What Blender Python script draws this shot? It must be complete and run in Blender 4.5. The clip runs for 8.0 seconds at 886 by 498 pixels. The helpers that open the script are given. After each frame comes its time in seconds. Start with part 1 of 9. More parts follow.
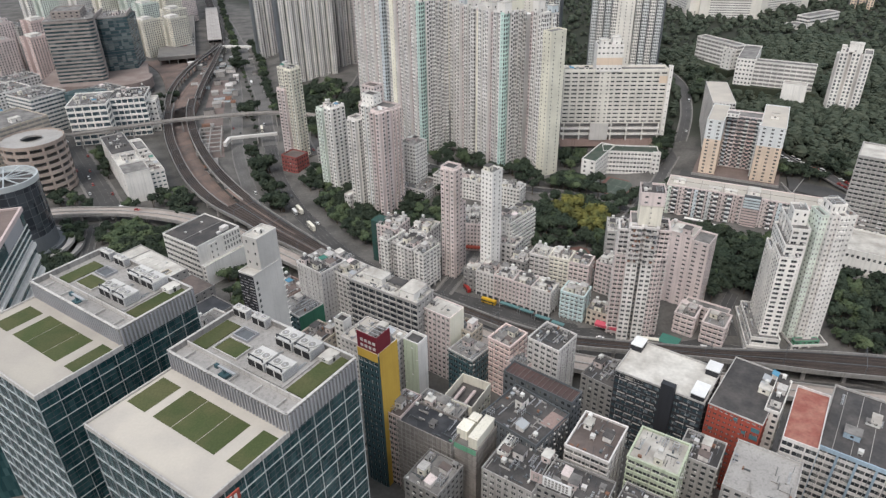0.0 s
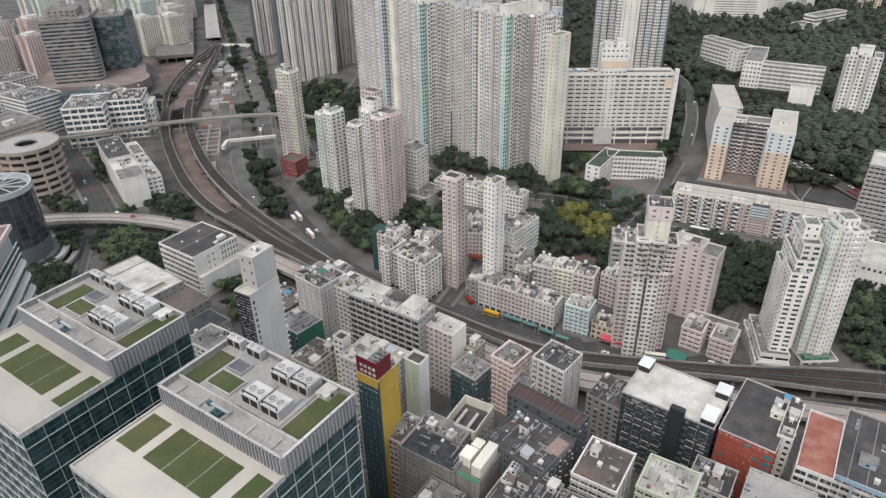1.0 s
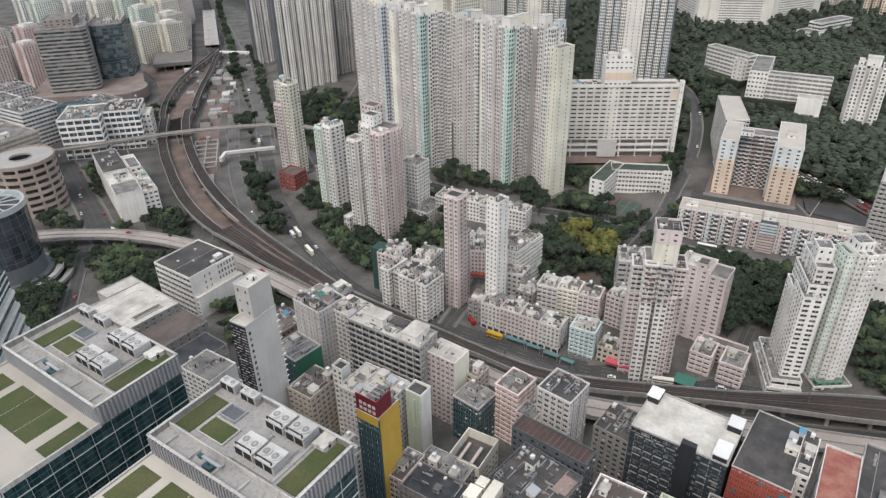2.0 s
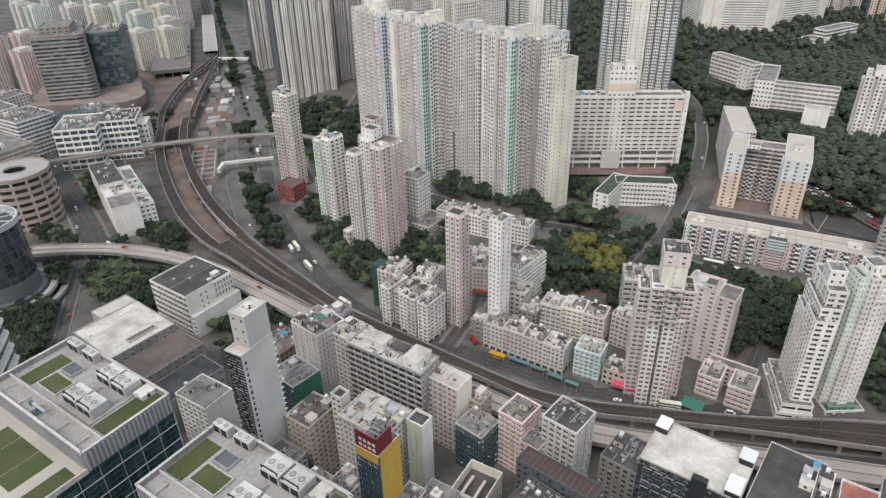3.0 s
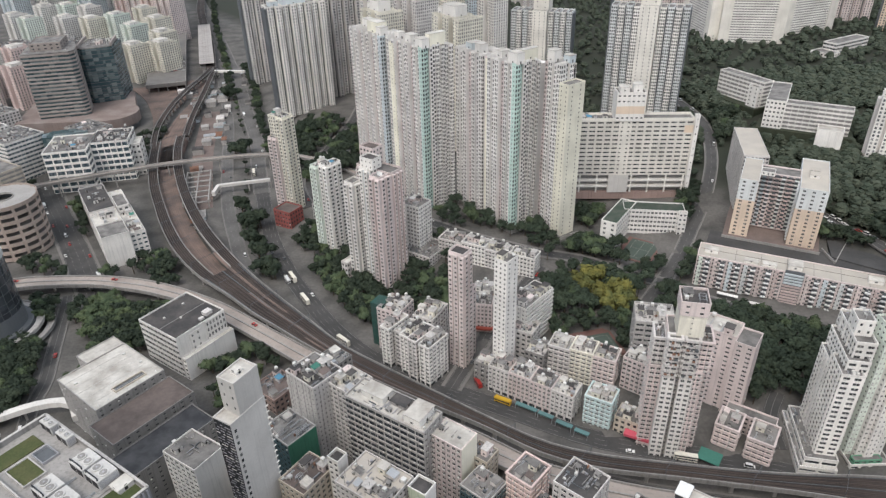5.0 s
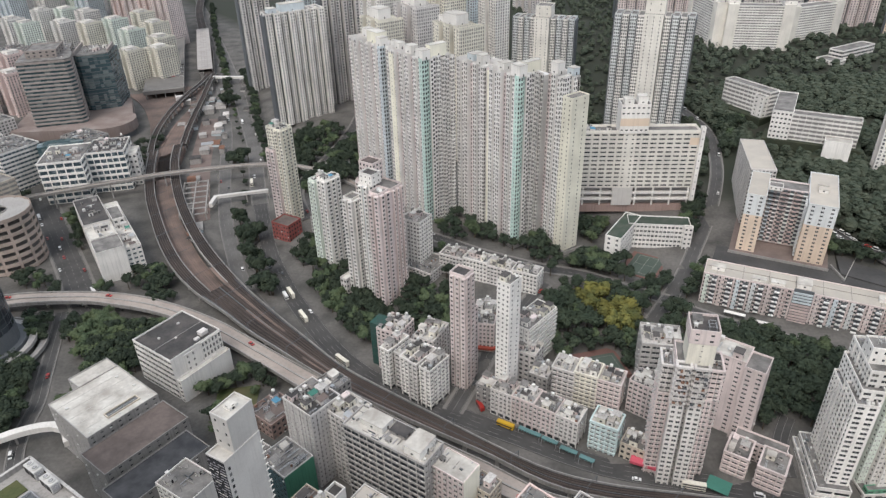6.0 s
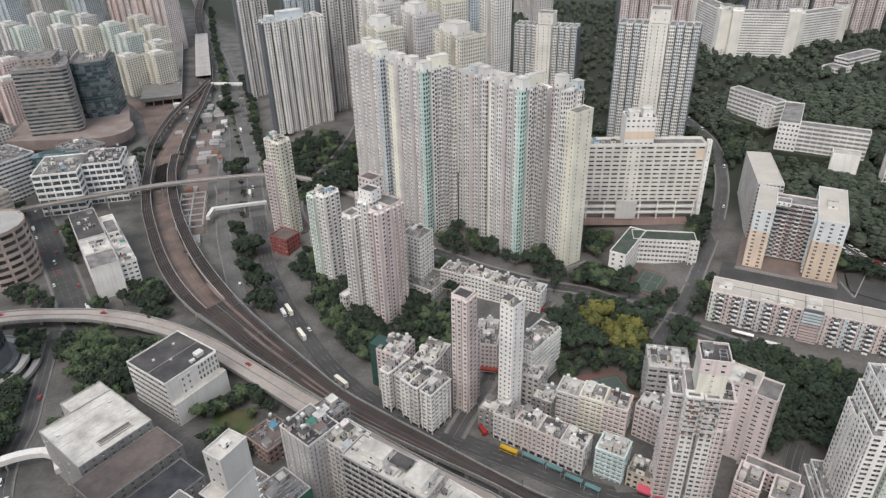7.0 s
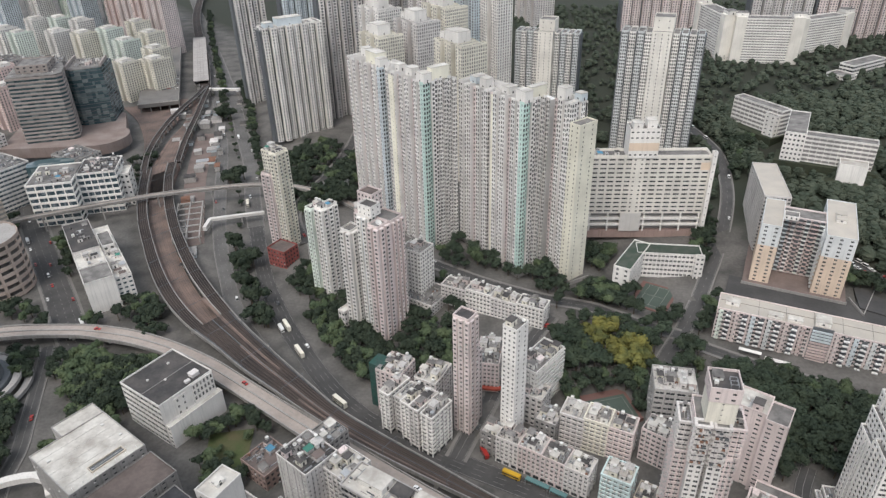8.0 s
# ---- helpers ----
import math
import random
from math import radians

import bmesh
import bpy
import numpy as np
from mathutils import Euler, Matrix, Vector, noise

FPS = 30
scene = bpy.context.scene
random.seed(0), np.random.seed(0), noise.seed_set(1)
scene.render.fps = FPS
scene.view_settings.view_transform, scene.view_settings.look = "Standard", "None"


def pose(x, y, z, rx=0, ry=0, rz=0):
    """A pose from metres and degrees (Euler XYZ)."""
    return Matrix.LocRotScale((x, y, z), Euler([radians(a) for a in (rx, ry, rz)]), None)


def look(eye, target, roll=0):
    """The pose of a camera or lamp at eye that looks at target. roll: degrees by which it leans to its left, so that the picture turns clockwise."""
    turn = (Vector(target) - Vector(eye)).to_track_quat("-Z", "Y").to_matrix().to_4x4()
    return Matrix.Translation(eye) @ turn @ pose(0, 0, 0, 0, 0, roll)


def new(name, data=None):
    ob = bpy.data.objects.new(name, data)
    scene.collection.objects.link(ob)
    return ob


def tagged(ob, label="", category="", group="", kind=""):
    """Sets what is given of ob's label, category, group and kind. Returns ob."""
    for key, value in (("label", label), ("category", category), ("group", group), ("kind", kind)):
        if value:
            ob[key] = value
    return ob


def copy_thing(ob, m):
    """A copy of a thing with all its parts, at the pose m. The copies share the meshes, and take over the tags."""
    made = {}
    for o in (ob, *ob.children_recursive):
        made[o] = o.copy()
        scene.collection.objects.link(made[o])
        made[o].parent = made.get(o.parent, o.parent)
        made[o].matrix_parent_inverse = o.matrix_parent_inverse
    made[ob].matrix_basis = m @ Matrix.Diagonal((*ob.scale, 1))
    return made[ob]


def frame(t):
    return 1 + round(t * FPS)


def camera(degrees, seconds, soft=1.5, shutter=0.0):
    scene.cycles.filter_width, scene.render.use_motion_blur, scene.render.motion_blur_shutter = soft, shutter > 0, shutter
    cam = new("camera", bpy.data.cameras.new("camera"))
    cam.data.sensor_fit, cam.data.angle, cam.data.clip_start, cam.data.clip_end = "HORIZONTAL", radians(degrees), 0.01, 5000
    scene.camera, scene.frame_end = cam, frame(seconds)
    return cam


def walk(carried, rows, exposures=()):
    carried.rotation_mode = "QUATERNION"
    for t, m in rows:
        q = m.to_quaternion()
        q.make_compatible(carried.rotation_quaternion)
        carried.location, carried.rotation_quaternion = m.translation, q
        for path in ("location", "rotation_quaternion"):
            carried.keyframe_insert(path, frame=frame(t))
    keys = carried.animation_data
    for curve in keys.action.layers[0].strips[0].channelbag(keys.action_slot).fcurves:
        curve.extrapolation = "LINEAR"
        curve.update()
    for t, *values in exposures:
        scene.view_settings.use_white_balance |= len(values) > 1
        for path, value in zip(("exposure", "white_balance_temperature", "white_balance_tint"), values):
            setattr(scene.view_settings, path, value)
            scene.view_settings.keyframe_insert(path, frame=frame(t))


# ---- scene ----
cam = camera(66.8, 8.0, soft=1.35)
PATH = [
    (0, (-0.002, -0.027, 244.992), (-0.027, 1.707, 243.995), -1.1),
    (0.5, (-0.308, 6.505, 247.405), (-0.334, 8.23, 246.392), -1.1),
    (1, (-0.656, 13.547, 250.049), (-0.683, 15.271, 249.035), -1.1),
    (1.5, (-0.985, 20.935, 252.79), (-1.013, 22.659, 251.777), -1.2),
    (3, (-1.987, 41.242, 260.297), (-2.017, 42.967, 259.286), -1.3),
    (3.5, (-2.323, 48.046, 262.724), (-2.353, 49.771, 261.713), -1.4),
    (4, (-2.648, 55.2, 265.378), (-2.679, 56.926, 264.366), -1.4),
    (4.5, (-3.005, 62.048, 267.892), (-3.035, 63.774, 266.881), -1.5),
    (6, (-3.818, 82.918, 275.469), (-3.849, 84.643, 274.457), -1.5),
    (6.5, (-4.156, 89.987, 277.991), (-4.187, 91.712, 276.979), -1.6),
    (7, (-4.62, 96.788, 280.439), (-4.651, 98.513, 279.428), -1.5),
    (7.5, (-4.933, 103.271, 282.527), (-4.963, 104.996, 281.516), -1.5),
    (8, (-5.318, 109.829, 284.674), (-5.348, 111.554, 283.662), -1.5),
]
walk(cam, [(t, look(eye, target, roll)) for t, eye, target, roll in PATH])

# ---------------------------------------------------------------- world, sun
world = bpy.data.worlds.new("sky")
scene.world = world
world.use_nodes = True
wn = world.node_tree.nodes
wl = world.node_tree.links
sky = wn.new("ShaderNodeTexSky")
sky.sky_type = "NISHITA"
sky.sun_disc = False
sky.sun_elevation = radians(52)
sky.sun_rotation = radians(200)
sky.air_density = 1.0
sky.dust_density = 6.0
sky.ozone_density = 1.0
haze = wn.new("ShaderNodeMix")
haze.data_type = "RGBA"
haze.inputs["Factor"].default_value = 0.6
haze.inputs["B"].default_value = (7.4, 8.0, 8.7, 1)
wl.new(sky.outputs[0], haze.inputs["A"])
wl.new(haze.outputs["Result"], wn["Background"].inputs["Color"])
wn["Background"].inputs["Strength"].default_value = 0.15
sun = new("sun", bpy.data.lights.new("sun", "SUN"))
sun.data.energy = 1.4
sun.data.angle = radians(25)
sun.data.color = (1.0, 0.97, 0.93)
sun.matrix_world = look((-40, -90, 170), (0, 0, 0))


# ---------------------------------------------------------------- materials
def link(nt, a, b):
    nt.links.new(a, b)


def surface(name, col, rough=0.85, var=0.22, scale=0.06, fine=1.3, streak=0.0, metal=0.0, bump=0.0, rand=0.1, spec=0.3, col2=None):
    """A weathered surface: broad stains, fine grain and, where asked, rain streaks."""
    m = bpy.data.materials.new(name)
    m.use_nodes = True
    nt = m.node_tree
    n = nt.nodes
    bs = n["Principled BSDF"]
    geo = n.new("ShaderNodeNewGeometry")
    big = n.new("ShaderNodeTexNoise")
    big.inputs["Scale"].default_value = scale
    big.inputs["Detail"].default_value = 5
    small = n.new("ShaderNodeTexNoise")
    small.inputs["Scale"].default_value = fine
    small.inputs["Detail"].default_value = 3
    link(nt, geo.outputs["Position"], big.inputs["Vector"])
    link(nt, geo.outputs["Position"], small.inputs["Vector"])
    c2 = col2 or tuple(c * 0.82 for c in col)
    ramp = n.new("ShaderNodeMix")
    ramp.data_type = "RGBA"
    ramp.inputs["A"].default_value = (*col, 1)
    ramp.inputs["B"].default_value = (*c2, 1)
    spread = n.new("ShaderNodeMapRange")
    spread.inputs["From Min"].default_value = 0.38
    spread.inputs["From Max"].default_value = 0.68
    link(nt, big.outputs["Fac"], spread.inputs["Value"])
    link(nt, spread.outputs[0], ramp.inputs["Factor"])
    val = n.new("ShaderNodeMath")
    val.operation = "MULTIPLY_ADD"
    val.inputs[1].default_value = var * 1.2
    val.inputs[2].default_value = 1 - var * 0.6
    link(nt, small.outputs["Fac"], val.inputs[0])
    last = val.outputs[0]
    if streak > 0:
        mp = n.new("ShaderNodeMapping")
        mp.inputs["Scale"].default_value = (1.1, 1.1, 0.045)
        st = n.new("ShaderNodeTexNoise")
        st.inputs["Scale"].default_value = 0.9
        st.inputs["Detail"].default_value = 4
        link(nt, geo.outputs["Position"], mp.inputs["Vector"])
        link(nt, mp.outputs[0], st.inputs["Vector"])
        sr = n.new("ShaderNodeMapRange")
        sr.inputs["From Min"].default_value = 0.5
        sr.inputs["From Max"].default_value = 0.72
        sr.inputs["To Min"].default_value = 1.0
        sr.inputs["To Max"].default_value = 1.0 - streak * 0.75
        link(nt, st.outputs["Fac"], sr.inputs["Value"])
        mu = n.new("ShaderNodeMath")
        mu.operation = "MULTIPLY"
        link(nt, last, mu.inputs[0])
        link(nt, sr.outputs[0], mu.inputs[1])
        last = mu.outputs[0]
    info = n.new("ShaderNodeObjectInfo")
    orand = n.new("ShaderNodeMapRange")
    orand.inputs["To Min"].default_value = 1 - rand
    orand.inputs["To Max"].default_value = 1 + rand
    link(nt, info.outputs["Random"], orand.inputs["Value"])
    mu2 = n.new("ShaderNodeMath")
    mu2.operation = "MULTIPLY"
    link(nt, last, mu2.inputs[0])
    link(nt, orand.outputs[0], mu2.inputs[1])
    sc = n.new("ShaderNodeVectorMath")
    sc.operation = "SCALE"
    link(nt, ramp.outputs["Result"], sc.inputs[0])
    link(nt, mu2.outputs[0], sc.inputs["Scale"])
    link(nt, sc.outputs[0], bs.inputs["Base Color"])
    bs.inputs["Roughness"].default_value = rough
    bs.inputs["Metallic"].default_value = metal
    bs.inputs["Specular IOR Level"].default_value = spec
    if bump > 0:
        bp = n.new("ShaderNodeBump")
        bp.inputs["Strength"].default_value = bump
        bp.inputs["Distance"].default_value = 0.1
        link(nt, small.outputs["Fac"], bp.inputs["Height"])
        link(nt, bp.outputs[0], bs.inputs["Normal"])
    return m


def window_glass(name, dark=(0.042, 0.046, 0.05), pale=(0.22, 0.22, 0.215), share=0.25, step=(1.55, 1.55, 3.2), rough=0.12, single=False, spec=0.5):
    """Window glass; behind some panes a curtain or a blind shows."""
    m = bpy.data.materials.new(name)
    m.use_nodes = True
    nt = m.node_tree
    n = nt.nodes
    bs = n["Principled BSDF"]
    white = n.new("ShaderNodeTexWhiteNoise")
    if single:
        info = n.new("ShaderNodeObjectInfo")
        white.noise_dimensions = "1D"
        link(nt, info.outputs["Random"], white.inputs["W"])
    else:
        tc = n.new("ShaderNodeTexCoord")
        sn = n.new("ShaderNodeVectorMath")
        sn.operation = "SNAP"
        sn.inputs[1].default_value = step
        off = n.new("ShaderNodeVectorMath")
        off.inputs[1].default_value = (0.37, 0.41, 0.2)
        link(nt, tc.outputs["Object"], off.inputs[0])
        link(nt, off.outputs[0], sn.inputs[0])
        white.noise_dimensions = "3D"
        link(nt, sn.outputs[0], white.inputs["Vector"])
    mr = n.new("ShaderNodeMapRange")
    mr.inputs["From Min"].default_value = 1 - share
    mr.inputs["From Max"].default_value = 1.0
    link(nt, white.outputs["Value"], mr.inputs["Value"])
    mix = n.new("ShaderNodeMix")
    mix.data_type = "RGBA"
    mix.inputs["A"].default_value = (*dark, 1)
    mix.inputs["B"].default_value = (*pale, 1)
    link(nt, mr.outputs[0], mix.inputs["Factor"])
    link(nt, mix.outputs["Result"], bs.inputs["Base Color"])
    bs.inputs["Roughness"].default_value = rough
    bs.inputs["Specular IOR Level"].default_value = spec
    return m


def foliage(name, a, b):
    m = surface(name, a, rough=0.8, var=0.5, scale=0.12, fine=1.1, rand=0.22, spec=0.2, col2=b)
    return m


M = {}
M["white"] = surface("white_paint", (0.79, 0.765, 0.73), var=0.14, streak=0.22)
M["cream"] = surface("cream_paint", (0.76, 0.725, 0.63), var=0.14, streak=0.25)
M["offwhite"] = surface("old_white_render", (0.66, 0.63, 0.61), var=0.2, streak=0.36)
M["pinkish"] = surface("pale_pink_tiles", (0.68, 0.59, 0.57), var=0.18, streak=0.3)
M["pink"] = surface("pink_render", (0.73, 0.585, 0.55), var=0.2, streak=0.35)
M["beige"] = surface("beige_render", (0.55, 0.49, 0.41), var=0.2, streak=0.35)
M["estate"] = surface("estate_white", (0.79, 0.77, 0.745), var=0.1, streak=0.1)
M["teal"] = surface("teal_tiles", (0.53, 0.68, 0.63), var=0.1, streak=0.12)
M["bluegrey"] = surface("blue_grey_tiles", (0.58, 0.64, 0.67), var=0.1, streak=0.12)
M["paleyellow"] = surface("pale_yellow_tiles", (0.82, 0.79, 0.67), var=0.1, streak=0.1)
M["mint"] = surface("pale_green_tiles", (0.70, 0.76, 0.69), var=0.15, streak=0.25)
M["grey"] = surface("grey_render", (0.29, 0.28, 0.27), var=0.24, streak=0.4)
M["midgrey"] = surface("mid_grey_render", (0.40, 0.385, 0.37), var=0.24, streak=0.4)
M["dark"] = surface("charcoal_paint", (0.035, 0.037, 0.043), rough=0.6, var=0.2, streak=0.2)
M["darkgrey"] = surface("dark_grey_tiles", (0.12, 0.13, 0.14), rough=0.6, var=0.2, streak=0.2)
M["tealdark"] = surface("dark_teal_panels", (0.05, 0.10, 0.115), rough=0.4, var=0.2, streak=0.15)
M["yellow"] = surface("ochre_yellow_paint", (0.60, 0.39, 0.075), var=0.1, streak=0.12)
M["maroon"] = surface("maroon_panels", (0.17, 0.022, 0.035), rough=0.5, var=0.15)
M["red"] = surface("red_orange_paint", (0.37, 0.085, 0.06), var=0.15, streak=0.2)
M["redroof"] = surface("red_oxide_roof_paint", (0.26, 0.095, 0.075), var=0.5, scale=0.15, fine=0.8, col2=(0.36, 0.18, 0.14))
M["orange"] = surface("peach_orange_paint", (0.72, 0.585, 0.465), var=0.12, streak=0.2)
M["cyan"] = surface("cyan_tiles", (0.56, 0.67, 0.67), var=0.15, streak=0.25)
M["scrim"] = surface("grey_scaffold_scrim", (0.30, 0.275, 0.255), var=0.35, scale=0.12, fine=0.8, streak=0.5, col2=(0.22, 0.20, 0.19))
M["maroonroof"] = surface("dark_red_brown_sheet", (0.10, 0.062, 0.058), var=0.4, scale=0.15, fine=0.8, col2=(0.07, 0.05, 0.048))
M["tealpanel"] = surface("teal_blue_panels", (0.07, 0.17, 0.20), rough=0.5, var=0.25)
M["netting"] = surface("dark_teal_netting", (0.03, 0.085, 0.072), rough=0.9, var=0.35, scale=0.2, streak=0.3, col2=(0.05, 0.075, 0.07))
M["green"] = surface("green_mesh_sheet", (0.05, 0.16, 0.105), rough=0.9, var=0.25, streak=0.3)
M["greenpaint"] = surface("green_paint", (0.14, 0.33, 0.22), var=0.2, streak=0.3)
M["magenta"] = surface("magenta_canopy", (0.55, 0.10, 0.14), var=0.2)
M["brick"] = surface("red_brown_brick", (0.30, 0.095, 0.085), var=0.3, streak=0.3)
M["brickpink"] = surface("pink_brown_tiles", (0.34, 0.25, 0.225), var=0.25, streak=0.3)
M["blue"] = surface("light_blue_paint", (0.32, 0.41, 0.49), var=0.2, streak=0.3)
M["roof"] = surface("roof_screed", (0.225, 0.215, 0.205), var=0.5, scale=0.13, fine=0.7, col2=(0.105, 0.1, 0.097), bump=0.2)
M["roofdark"] = surface("dark_roof_felt", (0.055, 0.053, 0.054), var=0.5, scale=0.13, fine=0.7, col2=(0.10, 0.092, 0.088), bump=0.2)
M["roofbrown"] = surface("brown_roof_felt", (0.155, 0.125, 0.115), var=0.35, scale=0.1, fine=0.6, col2=(0.09, 0.075, 0.07), bump=0.2)
M["roofblack"] = surface("black_roof_sheet", (0.028, 0.029, 0.033), rough=0.5, var=0.4, scale=0.12, fine=0.5, col2=(0.07, 0.07, 0.074))
M["roofwhite"] = surface("pale_roof_coating", (0.56, 0.54, 0.50), var=0.35, scale=0.1, fine=0.6, col2=(0.34, 0.315, 0.285))
M["paving"] = surface("pale_roof_paving", (0.45, 0.415, 0.365), var=0.12, scale=0.08, col2=(0.39, 0.36, 0.325))
M["parapet"] = surface("parapet_render", (0.50, 0.48, 0.46), var=0.25, streak=0.4)
M["concrete"] = surface("concrete", (0.36, 0.345, 0.33), var=0.3, streak=0.35, bump=0.1)
M["pave"] = surface("pavement_slabs", (0.20, 0.19, 0.18), var=0.25, scale=0.1, fine=1.0)
M["wood_roof"] = surface("green_grey_roof", (0.045, 0.065, 0.05), var=0.4, scale=0.15, col2=(0.08, 0.09, 0.075))
M["brownband"] = surface("pale_brown_tiles", (0.55, 0.45, 0.43), var=0.18, streak=0.3)
M["deck"] = surface("road_concrete", (0.36, 0.315, 0.285), var=0.3, scale=0.05, fine=0.5, col2=(0.28, 0.24, 0.215))
M["asphalt"] = surface("asphalt", (0.06, 0.059, 0.059), var=0.35, scale=0.05, fine=0.6, col2=(0.09, 0.087, 0.085))
M["highway"] = surface("worn_pale_asphalt", (0.145, 0.14, 0.136), var=0.3, scale=0.04, fine=0.5, col2=(0.085, 0.082, 0.08))
M["ballast"] = surface("track_ballast", (0.03, 0.025, 0.024), var=0.6, scale=0.05, fine=1.2, col2=(0.062, 0.048, 0.042), bump=0.3)
M["ivory"] = surface("ivory_render", (0.77, 0.74, 0.68), var=0.12, streak=0.15)
M["acunit"] = surface("weathered_casing", (0.54, 0.53, 0.51), rough=0.6, var=0.3)
M["sage"] = surface("sage_green_render", (0.50, 0.55, 0.42), var=0.25, streak=0.4)
M["palestone"] = surface("pale_warm_concrete", (0.62, 0.60, 0.575), var=0.16, streak=0.12)
M["canopyteal"] = surface("faded_teal_awning", (0.11, 0.21, 0.215), var=0.25)
M["paleblue"] = surface("pale_blue_render", (0.66, 0.68, 0.68), var=0.15, streak=0.2)
M["taupe"] = surface("taupe_concrete", (0.42, 0.345, 0.30), var=0.25, streak=0.35)
M["roofgrey"] = surface("warm_grey_roof_sheet", (0.40, 0.375, 0.36), var=0.15, streak=0.2)
M["brownstone"] = surface("brown_granite", (0.20, 0.155, 0.14), var=0.3, scale=0.05, streak=0.25, col2=(0.26, 0.22, 0.205))
M["mallstone"] = surface("grey_brown_stone", (0.335, 0.295, 0.275), var=0.25, streak=0.25)
M["earth"] = surface("bare_brown_ground", (0.20, 0.155, 0.14), var=0.35, scale=0.08, fine=0.8, col2=(0.15, 0.12, 0.11))
M["depot"] = surface("rusty_track_bed", (0.23, 0.165, 0.14), var=0.5, scale=0.06, fine=0.9, col2=(0.13, 0.105, 0.095), bump=0.3)
M["rail"] = surface("rail_steel", (0.095, 0.075, 0.066), rough=0.5, metal=0.2)
M["paint"] = surface("worn_road_paint", (0.24, 0.235, 0.225), var=0.5)
M["grass"] = surface("roof_grass", (0.055, 0.072, 0.026), var=0.55, scale=0.1, fine=1.6, col2=(0.088, 0.09, 0.04), bump=0.3)
M["bank"] = surface("overgrown_bank", (0.03, 0.038, 0.024), var=0.6, scale=0.15, fine=1.2, col2=(0.05, 0.055, 0.035), bump=0.5)
M["lawn"] = surface("rough_grass", (0.06, 0.08, 0.03), var=0.4, scale=0.1, fine=1.5, col2=(0.10, 0.09, 0.05))
M["louvre"] = surface("grey_louvres", (0.36, 0.36, 0.38), rough=0.5, var=0.12, metal=0.2)
M["mullion"] = surface("aluminium_mullion", (0.55, 0.58, 0.59), rough=0.4, var=0.08, metal=0.3)
M["metal"] = surface("galvanised_steel", (0.46, 0.47, 0.48), rough=0.45, var=0.15, metal=0.5)
M["unit"] = surface("off_white_casing", (0.65, 0.64, 0.615), rough=0.6, var=0.12)
M["black"] = surface("dark_opening", (0.02, 0.02, 0.022), rough=0.6)
M["rust"] = surface("rusty_sheet", (0.24, 0.13, 0.09), var=0.35, scale=0.3)
M["bluesheet"] = surface("blue_sheet_roof", (0.10, 0.26, 0.38), var=0.25)
M["greensheet"] = surface("green_sheet_roof", (0.06, 0.19, 0.15), var=0.25)
M["court"] = surface("green_sports_paint", (0.075, 0.098, 0.082), var=0.15)
M["courtred"] = surface("red_sports_paint", (0.16, 0.09, 0.078), var=0.15)
M["bark"] = surface("bark", (0.09, 0.07, 0.05), var=0.3)
M["leaf"] = foliage("dark_foliage", (0.030, 0.044, 0.030), (0.050, 0.066, 0.042))
# hillside leaves, greyer and paler to put some distance haze into the colour
M["woodleaf"] = foliage("haze_paled_foliage", (0.038, 0.05, 0.036), (0.064, 0.075, 0.054))
M["leaf2"] = foliage("mid_foliage", (0.05, 0.072, 0.04), (0.078, 0.1, 0.052))
M["leaf3"] = foliage("yellow_blossom_foliage", (0.155, 0.145, 0.04), (0.075, 0.088, 0.035))
M["tyre"] = surface("tyre_rubber", (0.02, 0.02, 0.02), var=0.1)
M["carwhite"] = surface("white_car_paint", (0.78, 0.78, 0.77), rough=0.3, rand=0.1, spec=0.5)
M["cargrey"] = surface("dark_car_paint", (0.08, 0.085, 0.09), rough=0.3, rand=0.5, spec=0.5)
M["carred"] = surface("red_car_paint", (0.38, 0.035, 0.03), rough=0.3, rand=0.2, spec=0.5)
M["caryellow"] = surface("yellow_car_paint", (0.62, 0.38, 0.03), rough=0.35, rand=0.1, spec=0.5)
M["glass"] = window_glass("window_glass")
M["glassnear"] = window_glass("window_pane", single=True, share=0.35, pale=(0.26, 0.25, 0.23))
M["glassblue"] = window_glass("blue_window_glass", dark=(0.05, 0.075, 0.09), pale=(0.2, 0.23, 0.25), share=0.4)
M["curtain"] = window_glass("curtain_wall_glass", dark=(0.014, 0.044, 0.05), pale=(0.045, 0.095, 0.1), share=0.8, step=(1.9, 1.9, 4.5), rough=0.06, spec=0.35)
M["mallglass"] = window_glass("teal_curtain_glass", dark=(0.05, 0.085, 0.095), pale=(0.2, 0.23, 0.23), share=0.6, step=(6, 6, 4.0), rough=0.08)
# far window glass, paled so that distance haze is in its colour
M["glasshaze"] = window_glass("haze_paled_window_glass", dark=(0.11, 0.115, 0.122), pale=(0.38, 0.38, 0.37), share=0.4)
M["drumglass"] = window_glass("dark_drum_glass", dark=(0.03, 0.034, 0.042), pale=(0.07, 0.078, 0.09), share=0.8, step=(5, 5, 9), rough=0.15)
# grey that stands for shade in recesses and balconies; also colours drainpipes
M["shadegrey"] = surface("shade_and_pipe_grey", (0.25, 0.24, 0.235), var=0.2)


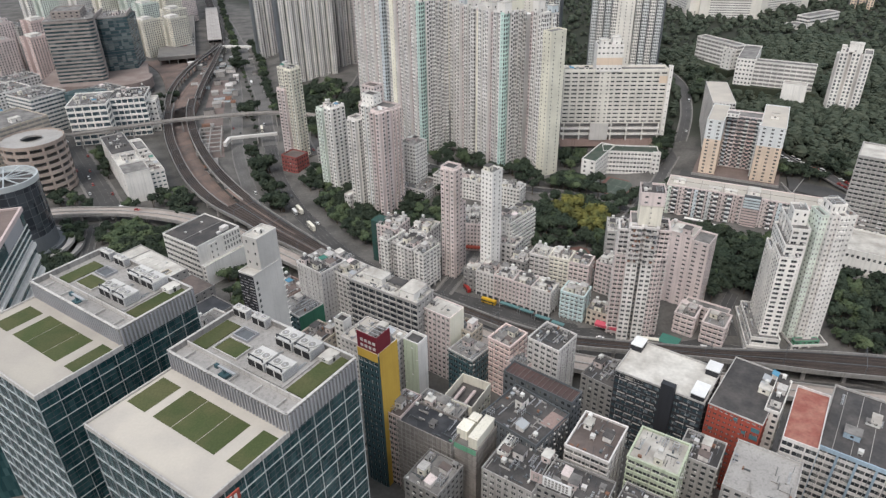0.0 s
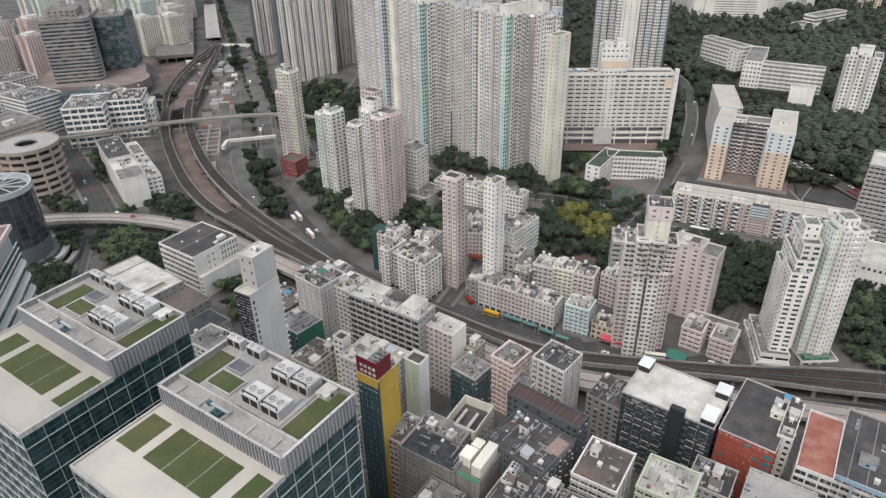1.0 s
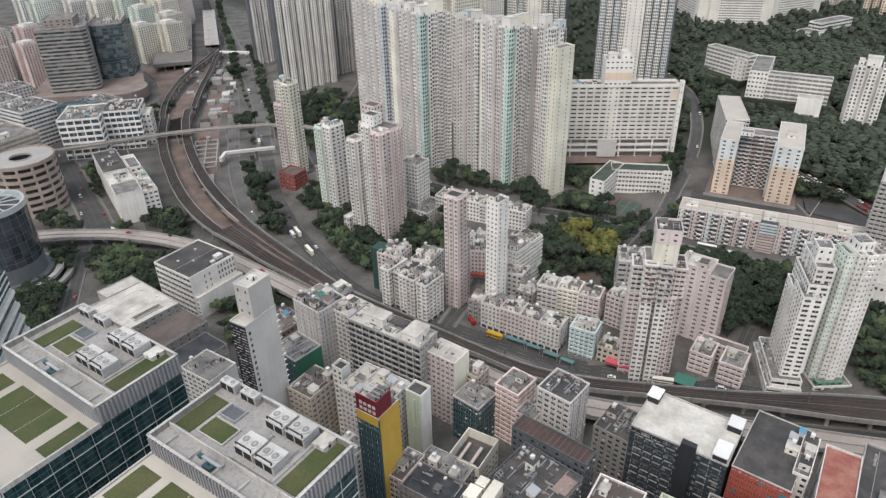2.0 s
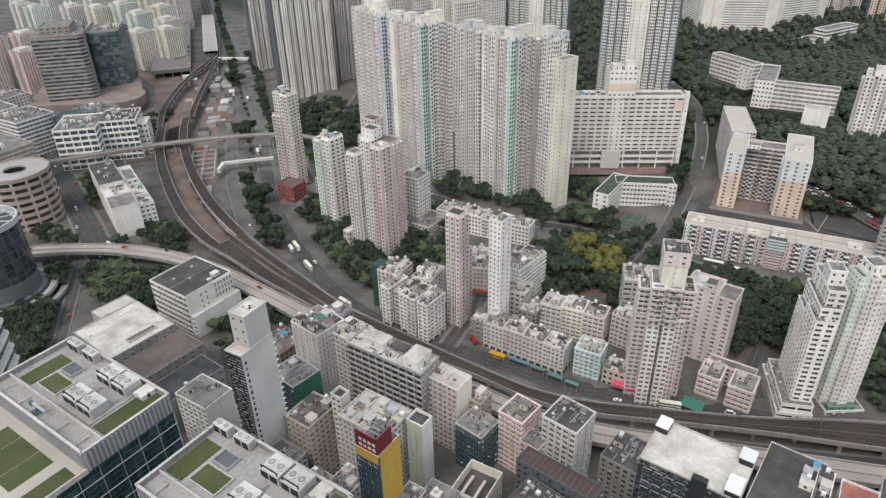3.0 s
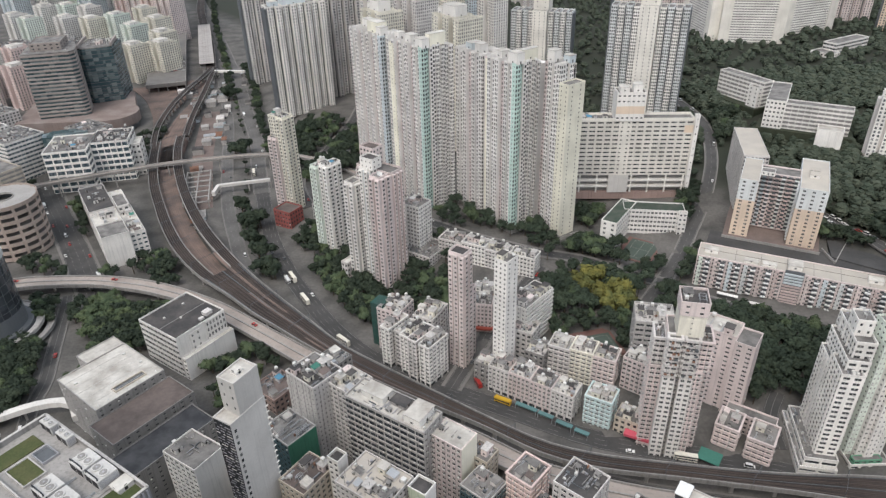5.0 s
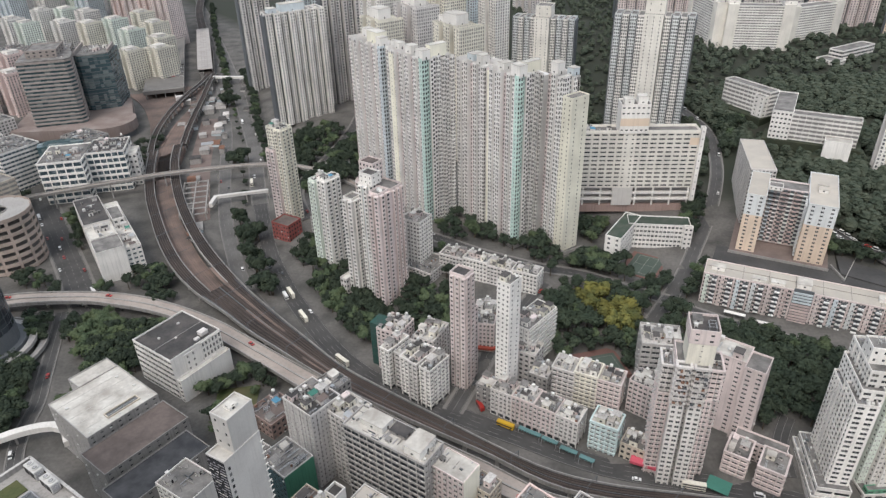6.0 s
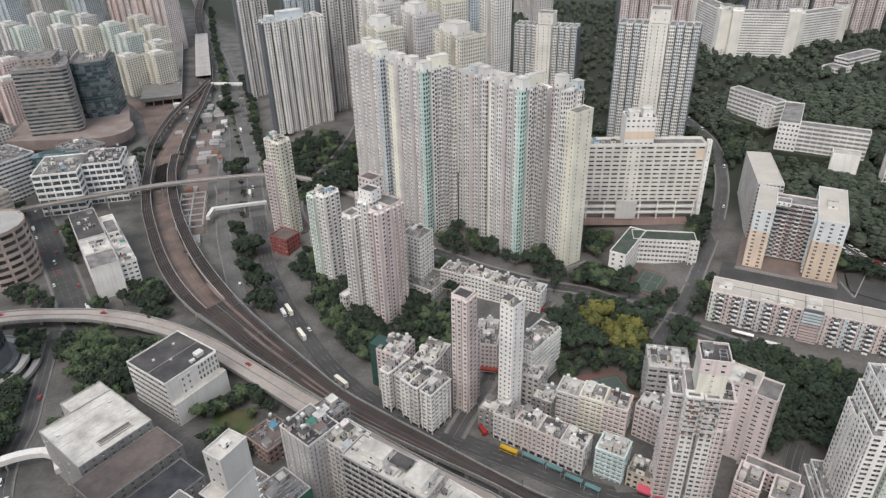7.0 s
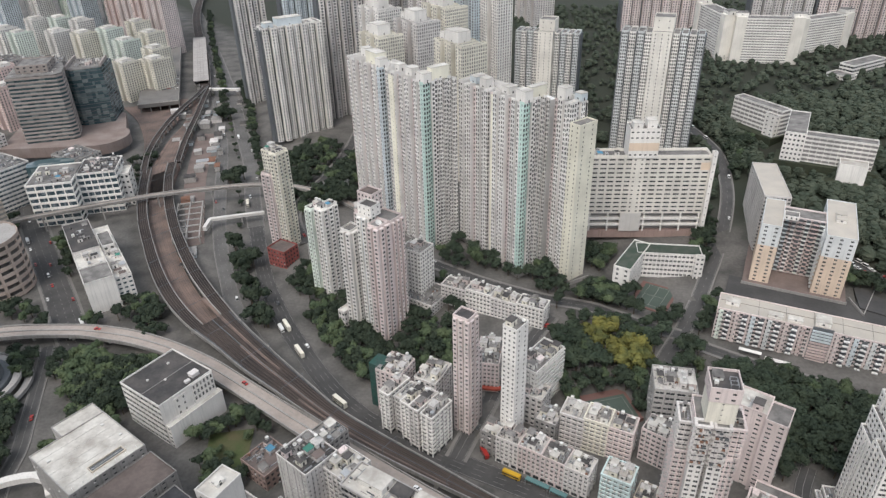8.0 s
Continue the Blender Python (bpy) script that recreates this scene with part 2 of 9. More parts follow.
def ground_material():
    """Paved city ground that turns to scrub and soil on the hill side."""
    m = surface("city_ground", (0.135, 0.127, 0.12), var=0.6, scale=0.045, fine=0.5, col2=(0.065, 0.064, 0.06))
    nt = m.node_tree
    n = nt.nodes
    bs = n["Principled BSDF"]
    old = bs.inputs["Base Color"].links[0].from_socket
    geo = n.new("ShaderNodeNewGeometry")
    sx = n.new("ShaderNodeVectorMath")
    sx.operation = "DOT_PRODUCT"
    sx.inputs[1].default_value = (0.8, 0.6, 0)
    link(nt, geo.outputs["Position"], sx.inputs[0])
    mr = n.new("ShaderNodeMapRange")
    mr.inputs["From Min"].default_value = 500
    mr.inputs["From Max"].default_value = 540
    link(nt, sx.outputs["Value"], mr.inputs["Value"])
    ns = n.new("ShaderNodeTexNoise")
    ns.inputs["Scale"].default_value = 0.02
    ns.inputs["Detail"].default_value = 6
    link(nt, geo.outputs["Position"], ns.inputs["Vector"])
    mx = n.new("ShaderNodeMix")
    mx.data_type = "RGBA"
    mx.inputs["A"].default_value = (0.026, 0.034, 0.022, 1)
    mx.inputs["B"].default_value = (0.036, 0.036, 0.027, 1)
    link(nt, ns.outputs["Fac"], mx.inputs["Factor"])
    fin = n.new("ShaderNodeMix")
    fin.data_type = "RGBA"
    link(nt, mr.outputs[0], fin.inputs["Factor"])
    link(nt, old, fin.inputs["A"])
    link(nt, mx.outputs["Result"], fin.inputs["B"])
    link(nt, fin.outputs["Result"], bs.inputs["Base Color"])
    return m


M["ground"] = ground_material()


# ---------------------------------------------------------------- mesh tools
class Acc:
    """Collects boxes, prisms and strips of one mesh."""

    def __init__(self):
        self.v, self.f, self.m, self.known = [], [], [], {}

    def point(self, q):
        key = (round(q[0], 3), round(q[1], 3), round(q[2], 3))
        if key not in self.known:
            self.known[key] = len(self.v)
            self.v.append(key)
        return self.known[key]

    def face(self, a, b, c, d, mi=0):
        self.f.append((a, b, c, d))
        self.m.append(mi)

    def quad(self, a, b, c, d, mi=0):
        k = len(self.v)
        self.v += [a, b, c, d]
        self.f.append((k, k + 1, k + 2, k + 3))
        self.m.append(mi)

    def box(self, x0, x1, y0, y1, z0, z1, mi=0):
        self.hexa([(x0, y0), (x1, y0), (x1, y1), (x0, y1)], z0, z1, mi)

    def hexa(self, p, z0, z1, mi=0):
        k = len(self.v)
        n = len(p)
        self.v += [(q[0], q[1], z0) for q in p] + [(q[0], q[1], z1) for q in p]
        self.f.append(tuple(range(k + n - 1, k - 1, -1)))
        self.f.append(tuple(range(k + n, k + 2 * n)))
        self.m += [mi, mi]
        for i in range(n):
            j = (i + 1) % n
            self.f.append((k + i, k + j, k + n + j, k + n + i))
            self.m.append(mi)

    def obox(self, a, u, n, s0, s1, d0, d1, z0, z1, mi=0):
        """Box along a wall: s along it, d outwards."""
        p = [(a[0] + u[0] * s + n[0] * d, a[1] + u[1] * s + n[1] * d) for s, d in ((s0, d0), (s0, d1), (s1, d1), (s1, d0))]
        area = sum(p[i][0] * p[(i + 1) % 4][1] - p[(i + 1) % 4][0] * p[i][1] for i in range(4))
        self.hexa(p if area > 0 else p[::-1], z0, z1, mi)

    def tube(self, x, y, z0, z1, r0, r1=None, n=12, mi=0):
        r1 = r0 if r1 is None else r1
        k = len(self.v)
        for r, z in ((r0, z0), (r1, z1)):
            self.v += [(x + r * math.cos(2 * math.pi * i / n), y + r * math.sin(2 * math.pi * i / n), z) for i in range(n)]
        self.f.append(tuple(range(k + n - 1, k - 1, -1)))
        self.f.append(tuple(range(k + n, k + 2 * n)))
        self.m += [mi, mi]
        for i in range(n):
            j = (i + 1) % n
            self.f.append((k + i, k + j, k + n + j, k + n + i))
            self.m.append(mi)

    def mesh(self, name, mats):
        me = bpy.data.meshes.new(name)
        me.from_pydata(self.v, [], self.f)
        for m in mats:
            me.materials.append(m)
        if len(mats) > 1:
            me.polygons.foreach_set("material_index", self.m)
        me.validate()
        return me


def part(name, acc, mats, parent, label="", kind=""):
    mats = mats if isinstance(mats, (list, tuple)) else [mats]
    me = acc if isinstance(acc, bpy.types.Mesh) else acc.mesh(name, mats)
    ob = new(name, me)
    ob.parent = parent
    return tagged(ob, label, "", "", kind)


def thing(name, label, category, x=0.0, y=0.0, z=0.0, rot=0.0, group="", kind=""):
    ob = new(name)
    ob.empty_display_size = 2
    ob.matrix_basis = pose(x, y, z, 0, 0, rot)
    return tagged(ob, label, category, group, kind)


def smooth(t):
    t = min(1.0, max(0.0, t))
    return t * t * (3 - 2 * t)


def road_edge(y):
    return float(np.interp(y, [250, 360, 420, 470, 550, 640, 720, 1000, 1300], [120, -5, -70, -95, -138, -168, -185, -285, -380]))


def height(x, y):
    """Height of the ground."""
    u = 0.56 * x + 0.83 * y
    w = 0.8 * x + 0.6 * y
    rise = 14 * smooth((u - 320) / 130) * smooth((x - road_edge(y)) / 70)
    hill = float(np.interp(w, [430, 455, 502, 560, 730], [0, 6.0, 7.4, 21.7, 50])) * smooth((x - road_edge(y) - 60) / 120)
    return rise + hill


RNG = random.Random(7)
WINDOW_CACHE = {}


def window_mesh(w, h):
    key = (round(w * 5) / 5, round(h * 5) / 5)
    if key not in WINDOW_CACHE:
        w, h = key
        a = Acc()
        t = 0.09
        a.quad((-w / 2, 0.02, -h / 2), (w / 2, 0.02, -h / 2), (w / 2, 0.02, h / 2), (-w / 2, 0.02, h / 2), 1)
        a.box(-w / 2, -w / 2 + t, -0.06, 0.02, -h / 2, h / 2)
        a.box(w / 2 - t, w / 2, -0.06, 0.02, -h / 2, h / 2)
        a.box(-w / 2 + t, w / 2 - t, -0.06, 0.02, h / 2 - t, h / 2)
        a.box(-w / 2 + t, w / 2 - t, -0.06, 0.02, -h / 2, -h / 2 + t)
        if w > 1.1:
            a.box(-t / 2, t / 2, -0.05, 0.015, -h / 2 + t, h / 2 - t)
        WINDOW_CACHE[key] = a.mesh("window", [M["unit"], M["glassnear"]])
    return WINDOW_CACHE[key]


T = 0.24


def facade(acc, aca, a, b, z0, z1, fh, bw, wf, hv, blank=False, out=0.0, ac=0.0, wins=None, mi=0):
    """One side of a building from a to b (outside on the right), a wall pierced by rows of openings with reveals."""
    L = math.hypot(b[0] - a[0], b[1] - a[1])
    u = ((b[0] - a[0]) / L, (b[1] - a[1]) / L)
    n = (u[1], -u[0])

    def p(s, d, z):
        return acc.point((a[0] + u[0] * s + n[0] * d, a[1] + u[1] * s + n[1] * d, z))

    if blank:
        acc.face(p(0, 0, z0), p(L, 0, z0), p(L, 0, z1), p(0, 0, z1), mi)
        return
    floors = max(1, round((z1 - z0) / fh))
    f = (z1 - z0) / floors
    bays = max(1, round(L / bw))
    bwid = L / bays
    sill, head = f * (1 - hv) * 0.62, f * (1 - hv) * 0.38
    zs = [z0]
    for k in range(floors):
        zs += [z0 + k * f + sill, z0 + (k + 1) * f - head]
    zs.append(z1)
    pw = max(0.16, bwid * (1 - wf))
    ss = [0.0]
    for i in range(bays):
        ss += [i * bwid + pw / 2, (i + 1) * bwid - pw / 2]
    ss.append(L)
    for r in range(len(zs) - 1):
        za, zb = zs[r], zs[r + 1]
        if r % 2 == 0:
            acc.face(p(0, out, za), p(L, out, za), p(L, out, zb), p(0, out, zb), mi)
            if out > 0:
                for s in (0.0, L):
                    acc.face(p(s, 0, za), p(s, out, za), p(s, out, zb), p(s, 0, zb), mi)
            continue
        for c in range(len(ss) - 1):
            sa, sb = ss[c], ss[c + 1]
            if c % 2 == 0:
                acc.face(p(sa, 0, za), p(sb, 0, za), p(sb, 0, zb), p(sa, 0, zb), mi)
                if out > 0:
                    acc.face(p(sa, out, za), p(sb, out, za), p(sb, 0, za), p(sa, 0, za), mi)
                    acc.face(p(sa, 0, zb), p(sb, 0, zb), p(sb, out, zb), p(sa, out, zb), mi)
            else:
                acc.face(p(sa, 0, za), p(sa, -T, za), p(sa, -T, zb), p(sa, 0, zb), mi)
                acc.face(p(sb, -T, za), p(sb, 0, za), p(sb, 0, zb), p(sb, -T, zb), mi)
                acc.face(p(sa, out, za), p(sb, out, za), p(sb, -T, za), p(sa, -T, za), mi)
                acc.face(p(sa, -T, zb), p(sb, -T, zb), p(sb, out, zb), p(sa, out, zb), mi)
    for k in range(floors):
        for i in range(bays):
            c = (i + 0.5) * bwid
            zc = z0 + k * f + sill + f * hv / 2
            if wins is not None:
                wins.append((a[0] + u[0] * c - n[0] * 0.14, a[1] + u[1] * c - n[1] * 0.14, zc, math.atan2(u[1], u[0]), bwid - pw, f * hv))
            if aca is not None and RNG.random() < ac:
                s = c + RNG.choice((-0.25, 0.25)) * bwid * wf
                zb = z0 + k * f + sill - 0.15
                aca.obox(a, u, n, s - 0.4, s + 0.4, out - 0.1, out + 0.45, zb, zb + 0.5)


FOOT = []


def wing(b, x0, x1, y0, y1, z0, z1, wall, fh=3.2, bw=3.2, wf=0.55, hv=0.5, blank="", ac=0.15, near=False, glass=None, roof="roof",
         par=1.1, out=0.0, over=None, base=0.0, label=""):
    """A straight-sided volume with walls, windows, roof and parapet. Sides: a front-left, b front-right, c and d behind."""
    wall_m = M[wall]
    mb = b.matrix_basis
    if z0 < 20:
        FOOT.append((mb[0][3], mb[1][3], mb[0][0], mb[1][0], x0 - 1.6, x1 + 1.6, y0 - 1.6, y1 + 1.6))
    a = Acc()
    aca = Acc()
    wins = [] if near else None
    corner = [(x0, y0), (x1, y0), (x1, y1), (x0, y1)]
    sides = {"b": (0, 1), "c": (1, 2), "d": (2, 3), "a": (3, 0)}
    zb = z0 + base
    for key, (i, j) in sides.items():
        p, q = corner[i], corner[j]
        opt = dict(fh=fh, bw=bw, wf=wf, hv=hv, out=out, ac=ac)
        if over and key in over:
            opt.update(over[key])
        if key in "cd" and not (over and key in over):
            opt.update(bw=bw * 2.2, ac=ac * 0.5)
        if base > 0:
            facade(a, None, p, q, z0, zb, 4.5, 5, 0.75, 0.6)
        own = wins if key in "ab" else None
        facade(a, aca, p, q, zb, z1, blank=key in blank, wins=own, **opt)
    part("wall", a, [wall_m], b, label)
    core = Acc()
    d = T - 0.02
    core.box(x0 + d, x1 - d, y0 + d, y1 - d, z0 + 0.05, z1 - 0.25)
    part("glazing", core, glass or M["glass"], b)
    rf = Acc()
    rf.box(x0 + 0.05, x1 - 0.05, y0 + 0.05, y1 - 0.05, z1 - 0.2, z1 + 0.06)
    part("roof_slab", rf, M[roof], b)
    if par > 0:
        pa = Acc()
        w = 0.3
        o = 0.06 + out
        for za, zc in ((z1 + 0.004, z1 + par),):
            ring = [[(x0 - o, y0 - o), (x1 + o, y0 - o), (x1 + o, y1 + o), (x0 - o, y1 + o)], [(x0 + w, y0 + w), (x1 - w, y0 + w), (x1 - w, y1 - w), (x0 + w, y1 - w)]]
            for e in range(4):
                f = (e + 1) % 4
                oa, ob_, ia, ib = ring[0][e], ring[0][f], ring[1][e], ring[1][f]
                pa.face(pa.point((*oa, za)), pa.point((*ob_, za)), pa.point((*ob_, zc)), pa.point((*oa, zc)))
                pa.face(pa.point((*ib, za)), pa.point((*ia, za)), pa.point((*ia, zc)), pa.point((*ib, zc)))
                pa.face(pa.point((*oa, zc)), pa.point((*ob_, zc)), pa.point((*ib, zc)), pa.point((*ia, zc)))
                pa.face(pa.point((*ob_, za)), pa.point((*oa, za)), pa.point((*ia, za)), pa.point((*ib, za)))
        part("parapet", pa, wall_m if wall not in ("dark", "tealdark") else M["parapet"], b)
    if ac >= 0.25:
        dp = Acc()
        for k in range(max(2, int((y1 - y0) / 5))):
            yy = y0 + (k + 0.5) * (y1 - y0) / max(2, int((y1 - y0) / 5)) + 0.2
            dp.box(x0 - 0.16 - out, x0 - 0.02 - out, yy, yy + 0.16, z0, z1)
        for k in range(max(2, int((x1 - x0) / 5))):
            xx = x0 + (k + 0.5) * (x1 - x0) / max(2, int((x1 - x0) / 5)) + 0.2
            dp.box(xx, xx + 0.16, y0 - 0.16 - out, y0 - 0.02 - out, z0, z1)
        part("drainpipe_run", dp, M["shadegrey"], b, "", "stuff")
    if aca.v:
        part("air_conditioner_casing", aca, M["acunit"], b, "off-white boxed window air conditioners", "stuff")
    if wins:
        wins.sort(key=lambda q: -q[2])
        rest = wins[NEAR_LIMIT:]
        for x, y, z, r, w, h in wins[:NEAR_LIMIT]:
            ob = new("window", window_mesh(w, h))
            ob.parent = b
            ob.matrix_basis = Matrix.LocRotScale((x, y, z), Euler((0, 0, r)), None)
        if rest:
            ra = Acc()
            for x, y, z, r, w, h in rest:
                ra.obox((x, y), (math.cos(r), math.sin(r)), (math.sin(r), -math.cos(r)), -0.05, 0.05, -0.02, 0.06, z - h / 2, z + h / 2)
            part("window_mullions", ra, M["unit"], b, "", "stuff")


def bayed(b, x0, x1, y0, y1, z0, z1, wall, na, nb, fh=3.0, bw=2.7, wf=0.6, hv=0.52, ac=0.3, deep=1.3, gap=1.0, roof="roof", slot="shadegrey"):
    """A residential volume whose two front sides are rows of projecting window bays with slots between them; the slots'
    default grey stands for shade.
    """
    wing(b, x0 + deep, x1, y0 + deep, y1, z0, z1, wall, fh=fh, bw=bw, wf=wf, hv=hv, ac=0.1, roof=roof, par=1.3)
    runs = []
    for i in range(na):
        ya, yb = y0 + (y1 - y0) * i / na, y0 + (y1 - y0) * (i + 1) / na
        runs.append((x0, x0 + deep - 0.02, ya + gap / 2, yb - gap / 2, "a"))
    for i in range(nb):
        xa, xb = x0 + deep + (x1 - x0 - deep) * i / nb, x0 + deep + (x1 - x0 - deep) * (i + 1) / nb
        runs.append((xa + gap / 2, xb - gap / 2, y0, y0 + deep - 0.02, "b"))
    for xa, xb, ya, yb, side in runs:
        a, aca, g = Acc(), Acc(), Acc()
        c = [(xa, ya), (xb, ya), (xb, yb), (xa, yb)]
        for key, (i, j) in {"b": (0, 1), "c": (1, 2), "d": (2, 3), "a": (3, 0)}.items():
            facade(a, aca, c[i], c[j], z0, z1 - 0.6, fh, bw, wf, hv, blank=key != side, ac=ac)
        a.box(xa - 0.02, xb + 0.02, ya - 0.02, yb + 0.02, z1 - 0.6, z1 - 0.3)
        part("bay", a, M[wall], b)
        e = T - 0.03
        if side == "a":
            g.box(xa + e, xb - 0.05, ya + 0.05, yb - 0.05, z0, z1 - 0.7)
        else:
            g.box(xa + 0.05, xb - 0.05, ya + e, yb - 0.05, z0, z1 - 0.7)
        part("glazing", g, M["glass"], b)
        if aca.v:
            part("air_conditioner_casing", aca, M["acunit"], b, "off-white boxed window air conditioners", "stuff")
    # slot walls; the default grey puts shade into their colour
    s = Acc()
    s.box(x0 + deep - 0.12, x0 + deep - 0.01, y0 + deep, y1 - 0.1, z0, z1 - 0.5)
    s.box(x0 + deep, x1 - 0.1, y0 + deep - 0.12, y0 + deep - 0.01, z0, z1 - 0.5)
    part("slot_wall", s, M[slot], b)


def sorted_quad(xa, ya, xb, yb):
    x0, x1, y0, y1 = min(xa, xb), max(xa, xb), min(ya, yb), max(ya, yb)
    return [(x0, y0), (x1, y0), (x1, y1), (x0, y1)]


NEAR_LIMIT = 9


# ---------------------------------------------------------------- roof things
def roof_room(b, x, y, z, w, d, h, wall="offwhite", roof="roof"):
    a = Acc()
    a.box(x - w / 2, x + w / 2, y - d / 2, y + d / 2, z, z + h, 0)
    a.box(x - w / 2 - 0.25, x + w / 2 + 0.25, y - d / 2 - 0.25, y + d / 2 + 0.25, z + h, z + h + 0.22, 1)
    a.box(x - 0.5, x + 0.5, y - d / 2 - 0.04, y - d / 2, z + 0.05, z + 2.1, 2)
    a.box(x - w / 2 - 0.04, x - w / 2, y - 0.6, y + 0.6, z + 1.0, z + 2.0, 2)
    part("roof_room", a, [M[wall], M[roof], M["black"]], b)


def roof_tank(b, x, y, z, s=1.6, col="unit"):
    a = Acc()
    for sx in (-1, 1):
        for sy in (-1, 1):
            a.box(x + sx * s * 0.4 - 0.1, x + sx * s * 0.4 + 0.1, y + sy * s * 0.4 - 0.1, y + sy * s * 0.4 + 0.1, z, z + 0.7)
    a.box(x - s / 2, x + s / 2, y - s / 2, y + s / 2, z + 0.7, z + 0.7 + s * 0.8)
    a.box(x - s / 2 - 0.06, x + s / 2 + 0.06, y - s / 2 - 0.06, y + s / 2 + 0.06, z + 0.7 + s * 0.8, z + 0.78 + s * 0.8)
    part("water_tank", a, M[col], b)


def roof_shed(b, x, y, z, w, d, col="rust"):
    a = Acc()
    a.box(x - w / 2, x + w / 2, y - d / 2, y + d / 2, z, z + 2.2, 0)
    k = max(4, int(w / 0.45))
    o = len(a.v)
    for i in range(k + 1):
        xa = x - w / 2 - 0.3 + i * (w + 0.6) / k
        up = 0.09 * (i % 2)
        a.v += [(xa, y - d / 2 - 0.3, z + 2.25 + up), (xa, y + d / 2 + 0.3, z + 2.8 + up)]
    for i in range(k):
        a.face(o + 2 * i, o + 2 * i + 2, o + 2 * i + 3, o + 2 * i + 1, 1)
    part("roof_shed", a, [M["offwhite"], M[col]], b)


def roof_dish(b, x, y, z, r=1.1):
    a = Acc()
    a.tube(x, y, z, z + 1.2, 0.1, n=6)
    k = len(a.v)
    for ring, (rr, up) in enumerate(((0.15, 0.0), (0.6, 0.15), (1.0, 0.45))):
        for i in range(14):
            t = 2 * math.pi * i / 14
            a.v.append((x + rr * r * math.cos(t), y - 0.5 * up * r - 0.3 + rr * r * math.sin(t) * 0.75, z + 1.2 + up * r + rr * r * math.sin(t) * 0.55))
    for ring in range(2):
        for i in range(14):
            j = (i + 1) % 14
            a.f.append((k + ring * 14 + i, k + ring * 14 + j, k + ring * 14 + 14 + j, k + ring * 14 + 14 + i))
            a.m.append(0)
    part("satellite_dish", a, M["unit"], b)


def roof_pipes(b, x0, x1, y, z):
    a = Acc()
    for k in range(3):
        a.box(x0, x1, y + k * 0.35, y + k * 0.35 + 0.14, z + 0.25, z + 0.39)
    n = max(2, int((x1 - x0) / 3))
    for i in range(n + 1):
        xx = x0 + (x1 - x0) * i / n
        a.box(xx - 0.06, xx + 0.06, y - 0.1, y + 1.0, z, z + 0.25)
    part("pipe_run", a, M["metal"], b)


def roof_frame(b, x, y, z, w, d, h):
    """An open steel rack."""
    a = Acc()
    t = 0.14
    for sx in (-1, 0, 1):
        for sy in (-1, 1):
            a.box(x + sx * w / 2 - t / 2, x + sx * w / 2 + t / 2, y + sy * d / 2 - t / 2, y + sy * d / 2 + t / 2, z, z + h)
    for sy in (-1, 1):
        a.box(x - w / 2, x + w / 2, y + sy * d / 2 - t / 2, y + sy * d / 2 + t / 2, z + h, z + h + t)
        a.box(x - w / 2, x + w / 2, y + sy * d / 2 - t / 2, y + sy * d / 2 + t / 2, z + h * 0.5, z + h * 0.5 + t)
    for sx in (-1, 0, 1):
        a.box(x + sx * w / 2 - t / 2, x + sx * w / 2 + t / 2, y - d / 2, y + d / 2, z + h + t, z + h + 2 * t)
    part("steel_rack", a, M["metal"], b, "", "stuff")


